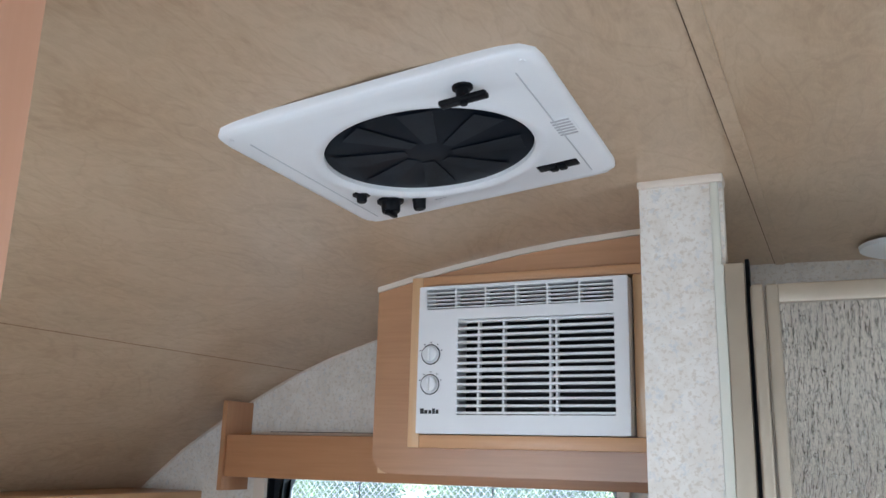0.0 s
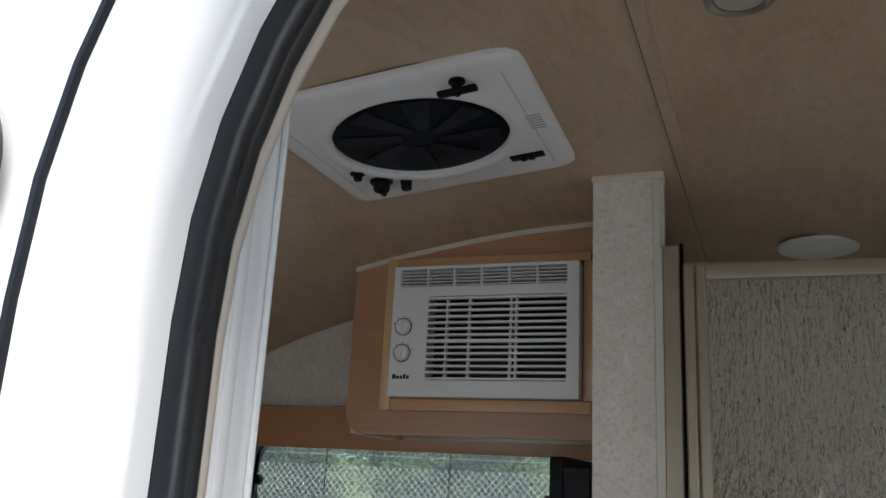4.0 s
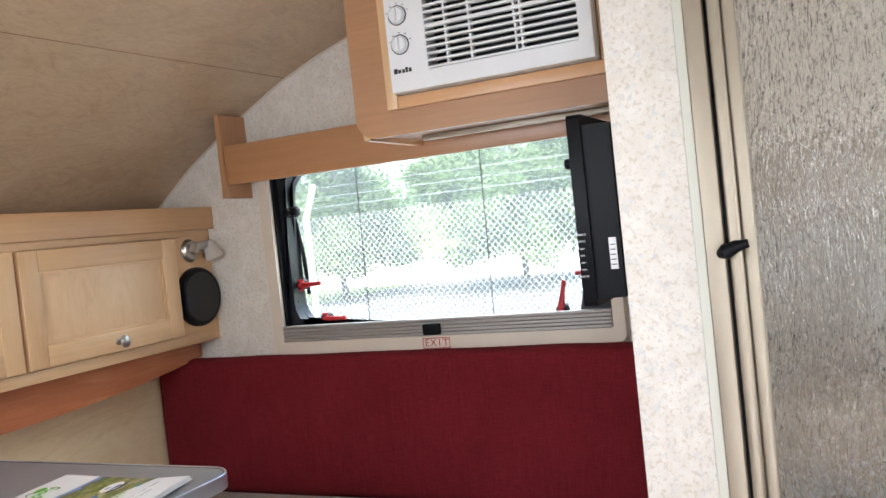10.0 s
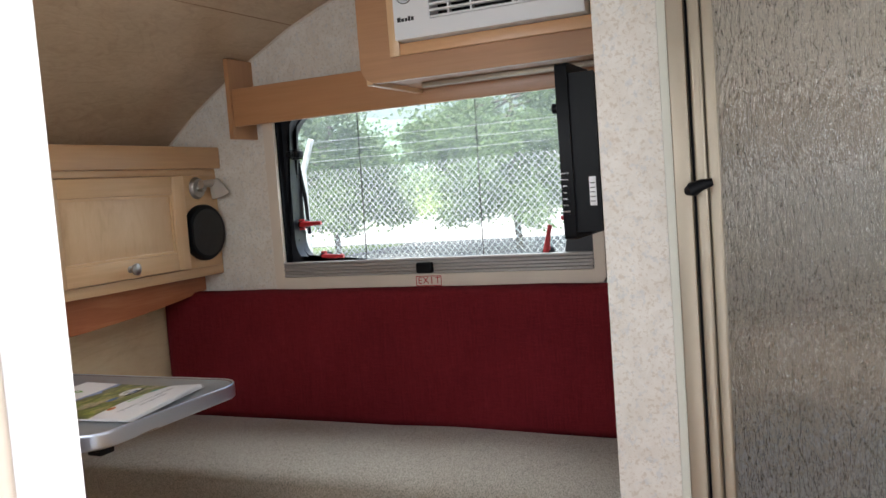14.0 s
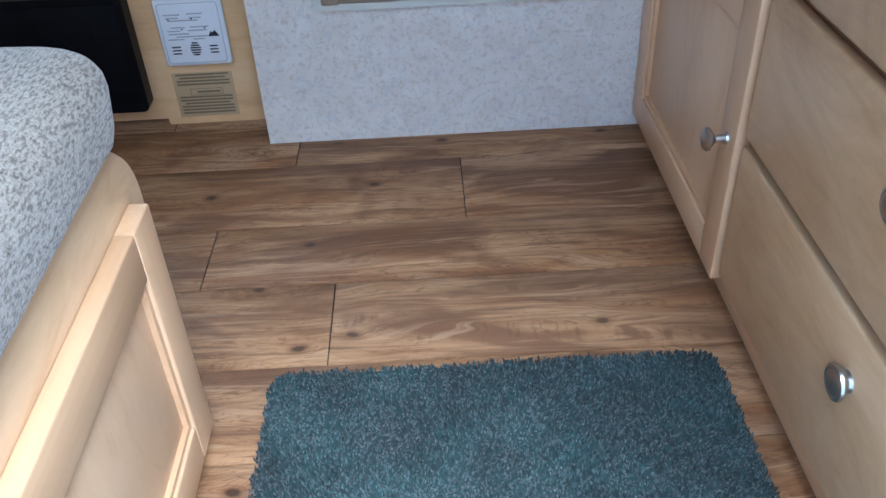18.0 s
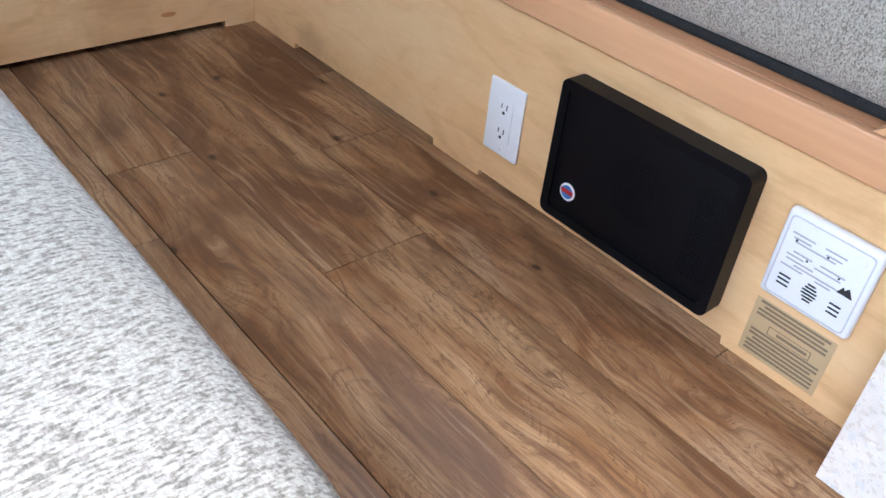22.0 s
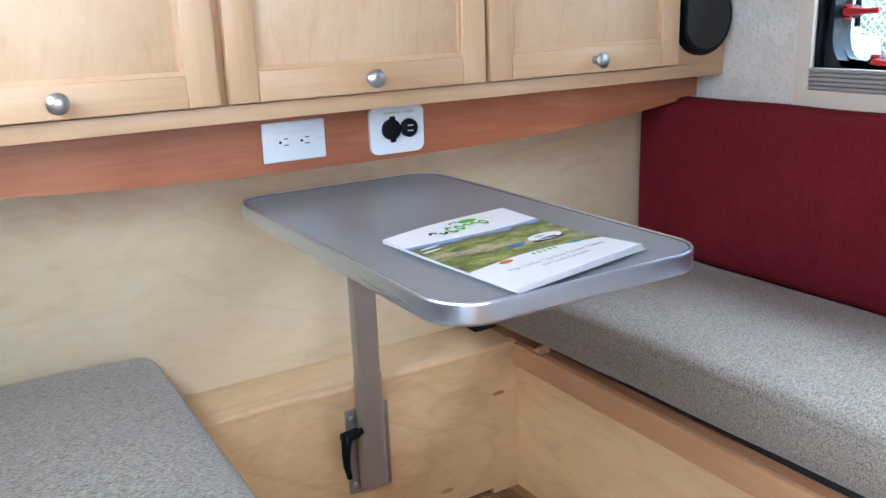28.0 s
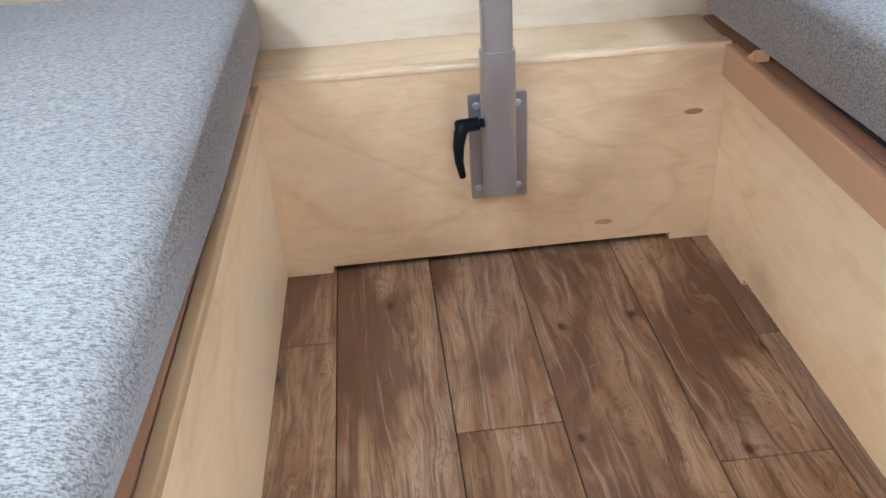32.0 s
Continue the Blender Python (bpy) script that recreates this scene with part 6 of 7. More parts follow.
part("print_box", bm, bpy.data.materials["brown_ink"], tape)
tape.location += Vector((-0.012, 0, 0.0))
tape.scale = (1.1, 1.0, 1.0)

# ---- on the ceiling: roof fan and down-lights ----
def on_ceiling(x, y, drop=0.0):
    """A frame on the ceiling at x, y: local x along the roof's bend, local y along world y, local z downwards out of the ceiling."""
    slope = (roof(x + 0.12) - roof(x - 0.12)) / 0.24
    t = Vector((1, 0, slope)).normalized()
    n = Vector((slope, 0, -1)).normalized()
    m = Matrix((t, Vector((0, 1, 0)), n)).transposed().to_4x4()
    m.translation = Vector((x, y, roof(x))) + n * drop
    return m


fan_at = on_ceiling(-0.471, 0.964, 0.007)
fan = thing("roof_fan", (-0.471, 0.962, roof(-0.471)), "square white roof fan with a round black screen and dark knobs", "fan")
HALF = 0.210


def fan_part(name, bm, material, parent=None, label=""):
    bmesh.ops.transform(bm, matrix=fan_at, verts=bm.verts)
    bmesh.ops.recalc_face_normals(bm, faces=bm.faces)
    return part(name, bm, material, parent or fan, label)


FC, FD, COUNT = -0.001, -0.010, 96


def square(half, r):
    """A square with round corners, its points at even angles."""
    out = []
    for i in range(COUNT):
        t = 2 * math.pi * (i + 0.5) / COUNT
        c, s = math.cos(t), math.sin(t)
        k = half / max(abs(c), abs(s))
        flat = half - r
        if min(abs(k * c), abs(k * s)) > flat:
            # where the ray meets the corner's arc
            q = flat * (abs(c) + abs(s))
            k = q + math.sqrt(max(q * q - 2 * flat * flat + r * r, 0.0))
        out.append((k * c, k * s))
    return out


def round_at(r):
    return [(FC + r * math.cos(2 * math.pi * (i + 0.5) / COUNT), FD + r * math.sin(2 * math.pi * (i + 0.5) / COUNT)) for i in range(COUNT)]


bm = B()
rows = []
for outline, h in ((square(HALF, 0.030), -0.004), (square(HALF, 0.030), 0.005), (square(HALF - 0.003, 0.028), 0.009), (square(HALF - 0.012, 0.024), 0.012), (square(HALF - 0.026, 0.02), 0.013),
                   (round_at(0.162), 0.0135), (round_at(0.158), 0.0155), (round_at(0.148), 0.0150), (round_at(0.1415), 0.0110), (round_at(0.141), 0.0)):
    rows.append([bm.verts.new((x, y, h)) for x, y in outline])
for one, two in zip(rows, rows[1:]):
    for i in range(COUNT):
        bm.faces.new((one[i], one[(i + 1) % COUNT], two[(i + 1) % COUNT], two[i]))
fan_part("trim_frame", bm, M["white"], label="white plastic trim frame")
bm = B()
lathe(bm, (FC, FD, 0.0), (0, 0, 1), [(0, 0.1412), (0.005, 0.1412), (0.007, 0.12), (0.008, 0)], 64)
smoke = plain("dark_screen", (0.003, 0.005, 0.009), 0.32, spread=0.5, grain=900.0, bump=0.05, shine=0.04)
fan_part("screen", bm, smoke, label="round black insect screen")
for k in range(8):
    bm = B()
    t = radians(45 * k + 12)
    prism(bm, [(0.03 * math.cos(t), 0.03 * math.sin(t)), (0.125 * math.cos(t - 0.12), 0.125 * math.sin(t - 0.12)), (0.13 * math.cos(t + 0.24), 0.13 * math.sin(t + 0.24)), (0.035 * math.cos(t + 0.5), 0.035 * math.sin(t + 0.5))], "z", 0.0108, 0.0112)
    bmesh.ops.translate(bm, verts=bm.verts, vec=(FC, FD, -0.0022))
    fan_part("fan_blade", bm, plain("dark_blade", (0.012, 0.015, 0.020), 0.4, spread=0.6, bump=0, shine=0.05) if k == 0 else bpy.data.materials["dark_blade"], label="dark blade behind the screen")
for x, y, r, h, foot in ((-0.148, 0.066, 0.008, 0.014, 0.014), (-0.125, 0.115, 0.015, 0.021, 0.021), (-0.086, 0.135, 0.010, 0.018, 0.011)):
    bm = B()
    lathe(bm, (x, y, 0.012), (0, 0, 1), [(0, foot), (h * 0.22, foot * 0.96), (h * 0.28, r), (h * 0.9, r * 0.94), (h, r * 0.82), (h + 0.0006, 0)], 28)
    if foot > 0.02:
        rbox(bm, x - 0.004, x + 0.004, y - r * 0.95, y + r * 0.95, 0.012 + h * 0.9, 0.012 + h + 0.005, 0.0015, 2)
    fan_part("knob", bm, M["black"], label="dark control knob")
for i in range(3):
    bm = B()
    rbox(bm, -0.066 + i * 0.007, -0.062 + i * 0.007, 0.150, 0.153, 0.0125, 0.0136, 0.0002)
    fan_part("print_mark", bm, grey_ink)
bm = B()
rbox(bm, 0.084, 0.142, -0.180, -0.165, 0.026, 0.033, 0.003, 2)
lathe(bm, (0.113, -0.172, 0.012), (0, 0, 1), [(0, 0.012), (0.004, 0.012), (0.005, 0.008), (0.016, 0.008)], 20)
lathe(bm, (0.113, -0.172, 0.033), (0, 0, 1), [(0, 0.005), (0.003, 0.004)], 16)
fan_part("crank_handle", bm, M["black"], label="dark crank handle")
bm = B()
rbox(bm, 0.109, 0.168, 0.112, 0.136, 0.010, 0.015, 0.002)
for x0, x1 in ((0.126, 0.138), (0.139, 0.151)):
    rbox(bm, x0, x1, 0.115, 0.133, 0.014, 0.020, 0.003)
fan_part("rocker_switch", bm, M["black"], label="dark rocker switch")
bm = B()
rbox(bm, 0.168, 0.198, -0.03, 0.03, 0.0118, 0.0132, 0.0002)
tag = fan_part("label", bm, M["white"])
for i in range(6):
    bm = B()
    rbox(bm, 0.171, 0.195, -0.024 + i * 0.009, -0.019 + i * 0.009, 0.0128, 0.0136, 0.0002)
    fan_part("print_line", bm, grey_ink, tag)
for s in (-1, 1):
    bm = B()
    rbox(bm, s * 0.176 - 0.001, s * 0.176 + 0.001, -0.17, 0.17, 0.0115, 0.0138, 0.0006)
    fan_part("groove", bm, plain("groove_grey", (0.5, 0.51, 0.53), 0.5, bump=0) if s < 0 else bpy.data.materials["groove_grey"])
for x in (-0.19, 0.19):
    for y in (-0.19, 0.19):
        bm = B()
        lathe(bm, (x, y, 0.0115), (0, 0, 1), [(0, 0.004), (0.0012, 0.0035)], 12)
        fan_part("screw", bm, M["white"])


def down_light(x, y):
    m = on_ceiling(x, y)
    light = thing("down_light", m.translation, "round recessed ceiling light with a chrome rim, switched off", "light", "ceiling lights")
    for name, profile, material, text in (("rim", [(-0.002, 0.041), (0.004, 0.040), (0.007, 0.034), (0.004, 0.029), (-0.002, 0.029)], M["steel"], "chrome rim"),
                                          ("lens", [(-0.002, 0.029), (0.003, 0.028), (0.005, 0.015), (0.0055, 0)], frost.mat, "frosted lens")):
        bm = B()
        lathe(bm, (0, 0, 0), (0, 0, 1), profile, 36)
        bmesh.ops.transform(bm, matrix=m, verts=bm.verts)
        bmesh.ops.recalc_face_normals(bm, faces=bm.faces)
        part(name, bm, material, light, text)


down_light(0.014, 0.712)

# ---- outside, seen through the window and past the door ----
GROUND = -0.42
grav = Nodes("gravel")
cell = grav.add("ShaderNodeTexVoronoi", Vector=grav.coords(), Scale=26.0)
grav.set(Base_Color=grav.mix(0.5, grav.ramp(cell.outputs["Color"], (0.2, (0.05, 0.053, 0.060)), (0.8, (0.15, 0.155, 0.168))), grav.ramp(grav.noise(grav.coords(), 1.2, 4.0), (0.3, (0.075, 0.08, 0.088)), (0.7, (0.125, 0.13, 0.138)))), Roughness=0.9)
grav.bump(cell.outputs["Distance"], 0.8, 0.02)
bm = B()
size = 900.0
verts = [bm.verts.new((x, y, GROUND)) for x, y in ((-size, -size), (size, -size), (size, size), (-size, size))]
bm.faces.new(verts)
solid("ground", bm, grav.mat, "grey gravel yard round the trailer", "ground", kind="structure")
grass = Nodes("grass_ground")
gv = grass.noise(grass.coords(), 9.0, 6.0, 0.7)
grass.set(Base_Color=grass.ramp(gv, (0.3, (0.06, 0.11, 0.025)), (0.7, (0.20, 0.27, 0.08))), Roughness=0.95)
grass.bump(gv, 0.8, 0.05)


def sheet(name, x0, x1, y0, y1, z, material, label, cat):
    bm = B()
    m, n = 24, 6
    grid = [[bm.verts.new((x0 + (x1 - x0) * i / m, y0 + (y1 - y0) * j / n + 0.12 * noise.noise(Vector((i * 0.7, j, z))) * (j in (0, n)), z)) for j in range(n + 1)] for i in range(m + 1)]
    for i in range(m):
        for j in range(n):
            bm.faces.new((grid[i][j], grid[i + 1][j], grid[i + 1][j + 1], grid[i][j + 1]))
    return solid(name, bm, material, label, cat, kind="structure")


sheet("verge", -40, -11.0, 17.0, 21.5, GROUND + 0.006, grass.mat, "green grass verge beyond the fence", "grass")
sheet("road", -120, 80, 22.0, 44.0, GROUND + 0.008, plain("pale_concrete", (0.60, 0.60, 0.59), 0.8, spread=0.06, grain=30.0, bump=0.1), "pale concrete lot beyond the fence", "road")


def slope(y):
    """Height of the far field, which rises beyond the lot."""
    return GROUND + 0.012 + 0.049 * min(max(0.0, y - 50.0), 100.0)


bm = B()
grid = [[bm.verts.new((x, y, slope(y))) for y in (44.5, 50, 60, 80, 100, 120, 135, 150, 240)] for x in (-250, -120, -60, -30, 0, 60, 200)]
for one, two in zip(grid, grid[1:]):
    for k in range(8):
        bm.faces.new((one[k], two[k], two[k + 1], one[k + 1]))
field = Nodes("sunny_meadow")
fv = field.noise(field.coords(), 0.35, 6.0, 0.7)
field.set(Base_Color=field.ramp(fv, (0.3, (0.09, 0.14, 0.035)), (0.7, (0.19, 0.24, 0.08))), Roughness=0.95)
solid("far_meadow", bm, field.mat, "bright green meadow that rises far off", "grass", kind="structure")


def parked_car(x, y, paint, label):
    """A small parked car, seen far off from behind."""
    z = slope(y)
    car = thing("parked_car", (x, y, z), label, "car", "cars far off")
    bm = B()
    prism(bm, [(x - 0.88, z + 0.32), (x + 0.88, z + 0.32), (x + 0.90, z + 0.92), (x + 0.66, z + 1.48), (x - 0.66, z + 1.48), (x - 0.90, z + 0.92)], "y", y - 2.1, y + 2.1)
    bmesh.ops.bevel(bm, geom=bm.edges[:], offset=0.06, segments=2, affect="EDGES")
    part("body", bm, paint, car)
    bm = B()
    prism(bm, [(x - 0.70, z + 0.95), (x + 0.70, z + 0.95), (x + 0.58, z + 1.36), (x - 0.58, z + 1.36)], "y", y - 2.13, y - 2.1)
    part("window", bm, M["rubber"], car, "dark rear window")
    for wx in (x - 0.85, x + 0.65):
        bm = B()
        lathe(bm, (wx, y - 1.4, z + 0.32), (1, 0, 0), [(0, 0.2), (0.02, 0.32), (0.2, 0.32)], 18)
        part("wheel", bm, M["black"], car)
    return car



parked_car(-66.2, 140.0, M["skin"], "small white car parked on the far meadow")
parked_car(-62.3, 140.0, plain("red_car_paint", (0.45, 0.02, 0.02), 0.3, bump=0), "small red car parked on the far meadow")

# chain-link fence
FENCE_Y = 6.6
FZ0, FZ1 = GROUND + 0.03, 1.30
galv = plain("galvanised_wire", (0.66, 0.69, 0.70), 0.5, 0.15, 0.1, bump=0)
fence = thing("chain_link_fence", (-4.5, FENCE_Y, GROUND), "galvanised chain-link fence with angled arms", "fence")
bm = B()
verts, faces = [], []
pitch = 0.058


def wire(p, q, r=0.0019):
    d = (q - p).normalized()
    u = d.cross(Vector((0, 1, 0))).normalized() * r
    v = Vector((0, r, 0))
    base = len(verts)
    for e in (p, q):
        verts.extend([tuple(e + u), tuple(e + v), tuple(e - u), tuple(e - v)])
    for k in range(4):
        faces.append((base + k, base + (k + 1) % 4, base + 4 + (k + 1) % 4, base + 4 + k))


high = FZ1 - FZ0
FX0, FX1 = -9.5, 0.8
count = int((FX1 - FX0 + high) / pitch)
for i in range(count):
    s = FX0 - high + i * pitch
    for sign_ in (1, -1):
        if sign_ == 1:
            a, b = Vector((s, FENCE_Y, FZ0)), Vector((s + high * 0.92, FENCE_Y, FZ1 + 0.04))
        else:
            a, b = Vector((s + high, FENCE_Y + 0.003, FZ0)), Vector((s + high - high * 0.92, FENCE_Y + 0.003, FZ1 + 0.04))
        wire(a, b)
mesh = bpy.data.meshes.new("wire_mesh")
mesh.from_pydata(verts, [], faces)
mesh.materials.append(galv)
mesh.transform(Matrix.Translation(-fence.location))
net = new("wire_mesh", mesh)
net.parent = fence
tagged(net, "woven diamond wire", kind="stuff")
for x in (-7.45, -4.42, -1.40):
    bm = B()
    tube(bm, [(x, FENCE_Y + 0.04, GROUND), (x, FENCE_Y + 0.04, FZ1 + 0.05), (x + 0.13, FENCE_Y + 0.02, FZ1 + 0.34)], 0.03, 10)
    part("post", bm, galv, fence, "galvanised post with an angled arm")
for k in range(3):
    bm = B()
    rod(bm, (FX0, FENCE_Y + 0.03, FZ1 + 0.13 + 0.09 * k), (FX1, FENCE_Y + 0.03, FZ1 + 0.13 + 0.09 * k), 0.0014, 5)
    part("barbed_wire", bm, galv, fence)

# trees
bark = plain("bark", (0.13, 0.105, 0.085), 0.9, spread=0.3, grain=40.0, bump=0.6)


def leaf_material(name, a, b):
    n = Nodes(name)
    isle = n.tree.nodes.new("ShaderNodeNewGeometry")
    n.set(Base_Color=n.ramp(isle.outputs["Random Per Island"], (0.0, a), (1.0, b)), Roughness=0.55, Transmission_Weight=0.0)
    n.set(Subsurface_Weight=0.0)
    trans = n.tree.nodes.new("ShaderNodeBsdfTranslucent")
    n.tree.links.new(n.bsdf.inputs["Base Color"].links[0].from_socket, trans.inputs["Color"])
    mixer = n.tree.nodes.new("ShaderNodeMixShader")
    mixer.inputs[0].default_value = 0.5
    n.tree.links.new(n.bsdf.outputs[0], mixer.inputs[1])
    n.tree.links.new(trans.outputs[0], mixer.inputs[2])
    n.tree.links.new(mixer.outputs[0], n.tree.nodes["Material Output"].inputs["Surface"])
    return n.mat


LEAF = leaf_material("green_leaves", (0.075, 0.13, 0.052), (0.21, 0.31, 0.125))


def tree(x, y, high, spread, seed, leaves=5200, low=1.3, size=0.055, label="leafy young street tree beyond the fence"):
    rnd = random.Random(seed)
    ob = thing("tree", (x, y, GROUND), label, "tree", "trees beyond the fence")
    bm = B()
    pts = [(x + 0.05 * math.sin(k * 1.3 + seed), y, GROUND + high * 0.62 * k / 6) for k in range(7)]
    tube(bm, pts, [0.085 * (1 - 0.1 * k) for k in range(7)], 10)
    tips = []
    for k in range(38):
        a = rnd.uniform(0, 2 * math.pi)
        h = (rnd.uniform(0.19, 0.36) if k % 2 else rnd.uniform(0.32, 0.62)) * high
        reach = spread * rnd.uniform(0.4, 0.9)
        rise = rnd.uniform(-0.30, 0.36) * reach
        p0 = Vector((x, y, GROUND + h))
        p1 = p0 + Vector((math.cos(a) * reach * 0.5, math.sin(a) * reach * 0.5, rise * 0.8))
        p2 = p0 + Vector((math.cos(a) * reach, math.sin(a) * reach, rise * 0.9 - 0.38))
        tube(bm, [p0, p1, p2], [0.032, 0.02, 0.007], 6)
        tips += [(p1, 0.5), (p2, 0.42), (p0.lerp(p2, 0.8), 0.5)]
    top_p = Vector((x, y, GROUND + high * 0.78))
    tips += [(top_p, 0.75), (top_p + Vector((0.3, 0, 0.5)), 0.6), (top_p + Vector((-0.4, 0.1, 0.2)), 0.6)]
    part("trunk", bm, bark, ob, "slim grey-brown trunk and limbs")
    verts, faces = [], []
    for k in range(leaves):
        c, r = tips[rnd.randrange(len(tips))]
        r = r * spread / 1.8
        d = Vector((rnd.gauss(0, 1), rnd.gauss(0, 1), rnd.gauss(0, 0.8)))
        p = c + d * r * (0.27 + 0.30 * (k % 5 == 0))
        if p.z < GROUND + low + 0.35 * rnd.random():
            continue
        u = Vector((rnd.uniform(-1, 1), rnd.uniform(-1, 1), rnd.uniform(-1, 0.3))).normalized()
        v = u.orthogonal().normalized()
        s = size * rnd.uniform(0.6, 1.3)
        base = len(verts)
        verts += [tuple(p), tuple(p + u * s * 0.5 + v * s * 0.42), tuple(p + u * s * 1.1), tuple(p + u * s * 0.5 - v * s * 0.42)]
        faces.append((base, base + 1, base + 2, base + 3))
    mesh = bpy.data.meshes.new("crown")
    mesh.from_pydata(verts, [], faces)
    mesh.materials.append(LEAF)
    mesh.transform(Matrix.Translation(-ob.location))
    crown = new("crown", mesh)
    crown.parent = ob
    tagged(crown, "loose crown of small leaves", kind="stuff")
    return ob


tree(-11.1, 18.0, 6.0, 2.45, 3, 60000, 0.5, 0.085)
tree(-6.5, 18.4, 6.4, 2.7, 8, 64000, 0.5, 0.085)
tree(-15.9, 18.2, 6.0, 2.8, 5, 16000, 0.45, 0.085)
tree(-2.0, 18.1, 6.2, 2.8, 12, 16000, 0.45, 0.085)
tree(-20.6, 18.8, 6.1, 2.7, 21, 10000, 0.45, 0.10)

# far woods and a hill; distance haze is mixed into their base colours
HILL = Nodes("hazed_hill")
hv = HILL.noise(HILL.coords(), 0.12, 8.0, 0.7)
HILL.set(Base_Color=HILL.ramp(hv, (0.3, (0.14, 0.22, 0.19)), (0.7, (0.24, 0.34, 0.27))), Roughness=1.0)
bm = B()
cols, prev = 80, None
for i in range(cols + 1):
    x = -380 + 560 * i / cols
    z = 30 + 22 * noise.noise(Vector((x * 0.006, 3.1, 0))) + 4 * noise.noise(Vector((x * 0.05, 1, 0)))
    col = [bm.verts.new((x, 260 + 10 * k + 30 * (k / 6) ** 2, GROUND + z * math.sin(math.pi / 2 * k / 6))) for k in range(7)]
    if prev:
        for k in range(6):
            bm.faces.new((prev[k], col[k], col[k + 1], prev[k + 1]))
    prev = col
solid("backdrop_hill", bm, HILL.mat, "wooded hill far off, haze painted into its green", "hill", kind="structure")
rnd = random.Random(77)
verts, faces = [], []
for k in range(40000):
    x = rnd.uniform(-95, 20)
    y = 58 + rnd.uniform(0, 18)
    h = 4.0 + 3.2 * noise.noise(Vector((x * 0.14, 4.0, 0))) + 1.0 * noise.noise(Vector((x * 0.6, 9.0, 0)))
    z = slope(y) + rnd.uniform(0.0, 1.0) * max(0.9, h)
    if noise.noise(Vector((x * 0.09, 7.7, 0))) > 0.28 or -33.5 < x < -28.5:
        continue
    s = rnd.uniform(0.18, 0.5)
    u = Vector((rnd.uniform(-1, 1), rnd.uniform(-1, 1), rnd.uniform(-1, 1))).normalized()
    v = u.orthogonal().normalized()
    p = Vector((x, y, z))
    base = len(verts)
    verts += [tuple(p), tuple(p + u * s * 0.5 + v * s * 0.4), tuple(p + u * s), tuple(p + u * s * 0.5 - v * s * 0.4)]
    faces.append((base, base + 1, base + 2, base + 3))
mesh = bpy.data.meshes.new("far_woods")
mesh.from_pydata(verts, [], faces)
# leaf greens lifted above the near trees' to paint in haze
mesh.materials.append(leaf_material("hazed_far_leaves", (0.13, 0.21, 0.10), (0.24, 0.33, 0.17)))
tagged(new("far_woods", mesh), "belt of green trees far beyond the road, paled as by haze", "woods", kind="stuff")

# ---- mat ----
mat_thing = thing("floor_mat", (0.105, 0.42, 0.0), "dark teal-green shaggy floor mat by the door", "mat")
MX0, MX1, MY0, MY1 = -0.173, 0.358, 0.135, 0.682
bm = B()
prism(bm, rrect(MX0, MX1, MY0, MY1, 0.025, 5), "z", 0.0005, 0.007)
part("backing", bm, plain("green_backing", (0.02, 0.045, 0.045), 0.95, spread=0.2), mat_thing)
pile = Nodes("green_pile")
isle = pile.tree.nodes.new("ShaderNodeNewGeometry")
patch = pile.noise(pile.coords(), 9.0, 3.0)
tone = pile.ramp(isle.outputs["Random Per Island"], (0.0, (0.004, 0.0145, 0.015)), (0.7, (0.0125, 0.040, 0.040)), (1.0, (0.042, 0.098, 0.092)))
pile.set(Base_Color=pile.mix(0.9, tone, pile.mix(1.0, tone, pile.ramp(patch, (0.40, 0.36), (0.60, 1.0)), "MULTIPLY")), Roughness=0.9, Sheen_Weight=0.3)
rnd = random.Random(5)
verts, faces = [], []
for k in range(42000):
    x, y = rnd.uniform(MX0 - 0.004, MX1 + 0.004), rnd.uniform(MY0 - 0.004, MY1 + 0.004)
    cx, cy = max(MX0 + 0.025, min(MX1 - 0.025, x)), max(MY0 + 0.025, min(MY1 - 0.025, y))
    if math.hypot(x - cx, y - cy) > 0.029:
        continue
    h = rnd.uniform(0.0045, 0.0080)
    lx, ly = rnd.gauss(0, 0.0013) + 0.003 * noise.noise(Vector((x * 14, y * 14, 0))), rnd.gauss(0, 0.0013) + 0.003 * noise.noise(Vector((x * 14, y * 14, 5)))
    r = rnd.uniform(0.0012, 0.0018)
    a = rnd.uniform(0, 2)
    base = len(verts)
    for i in range(3):
        verts.append((x + r * math.cos(a + 2.094 * i), y + r * math.sin(a + 2.094 * i), 0.005))
    for i in range(3):
        verts.append((x + lx + r * 0.7 * math.cos(a + 2.094 * i), y + ly + r * 0.7 * math.sin(a + 2.094 * i), 0.005 + h))
    for i in range(3):
        faces.append((base + i, base + (i + 1) % 3, base + 3 + (i + 1) % 3, base + 3 + i))
    faces.append((base + 3, base + 4, base + 5))
mesh = bpy.data.meshes.new("pile")
mesh.from_pydata(verts, [], faces)
mesh.materials.append(pile.mat)
mesh.transform(Matrix.Translation(-mat_thing.location))
ob = new("pile", mesh)
ob.parent = mat_thing
tagged(ob, "teal-green tufted pile", kind="stuff")

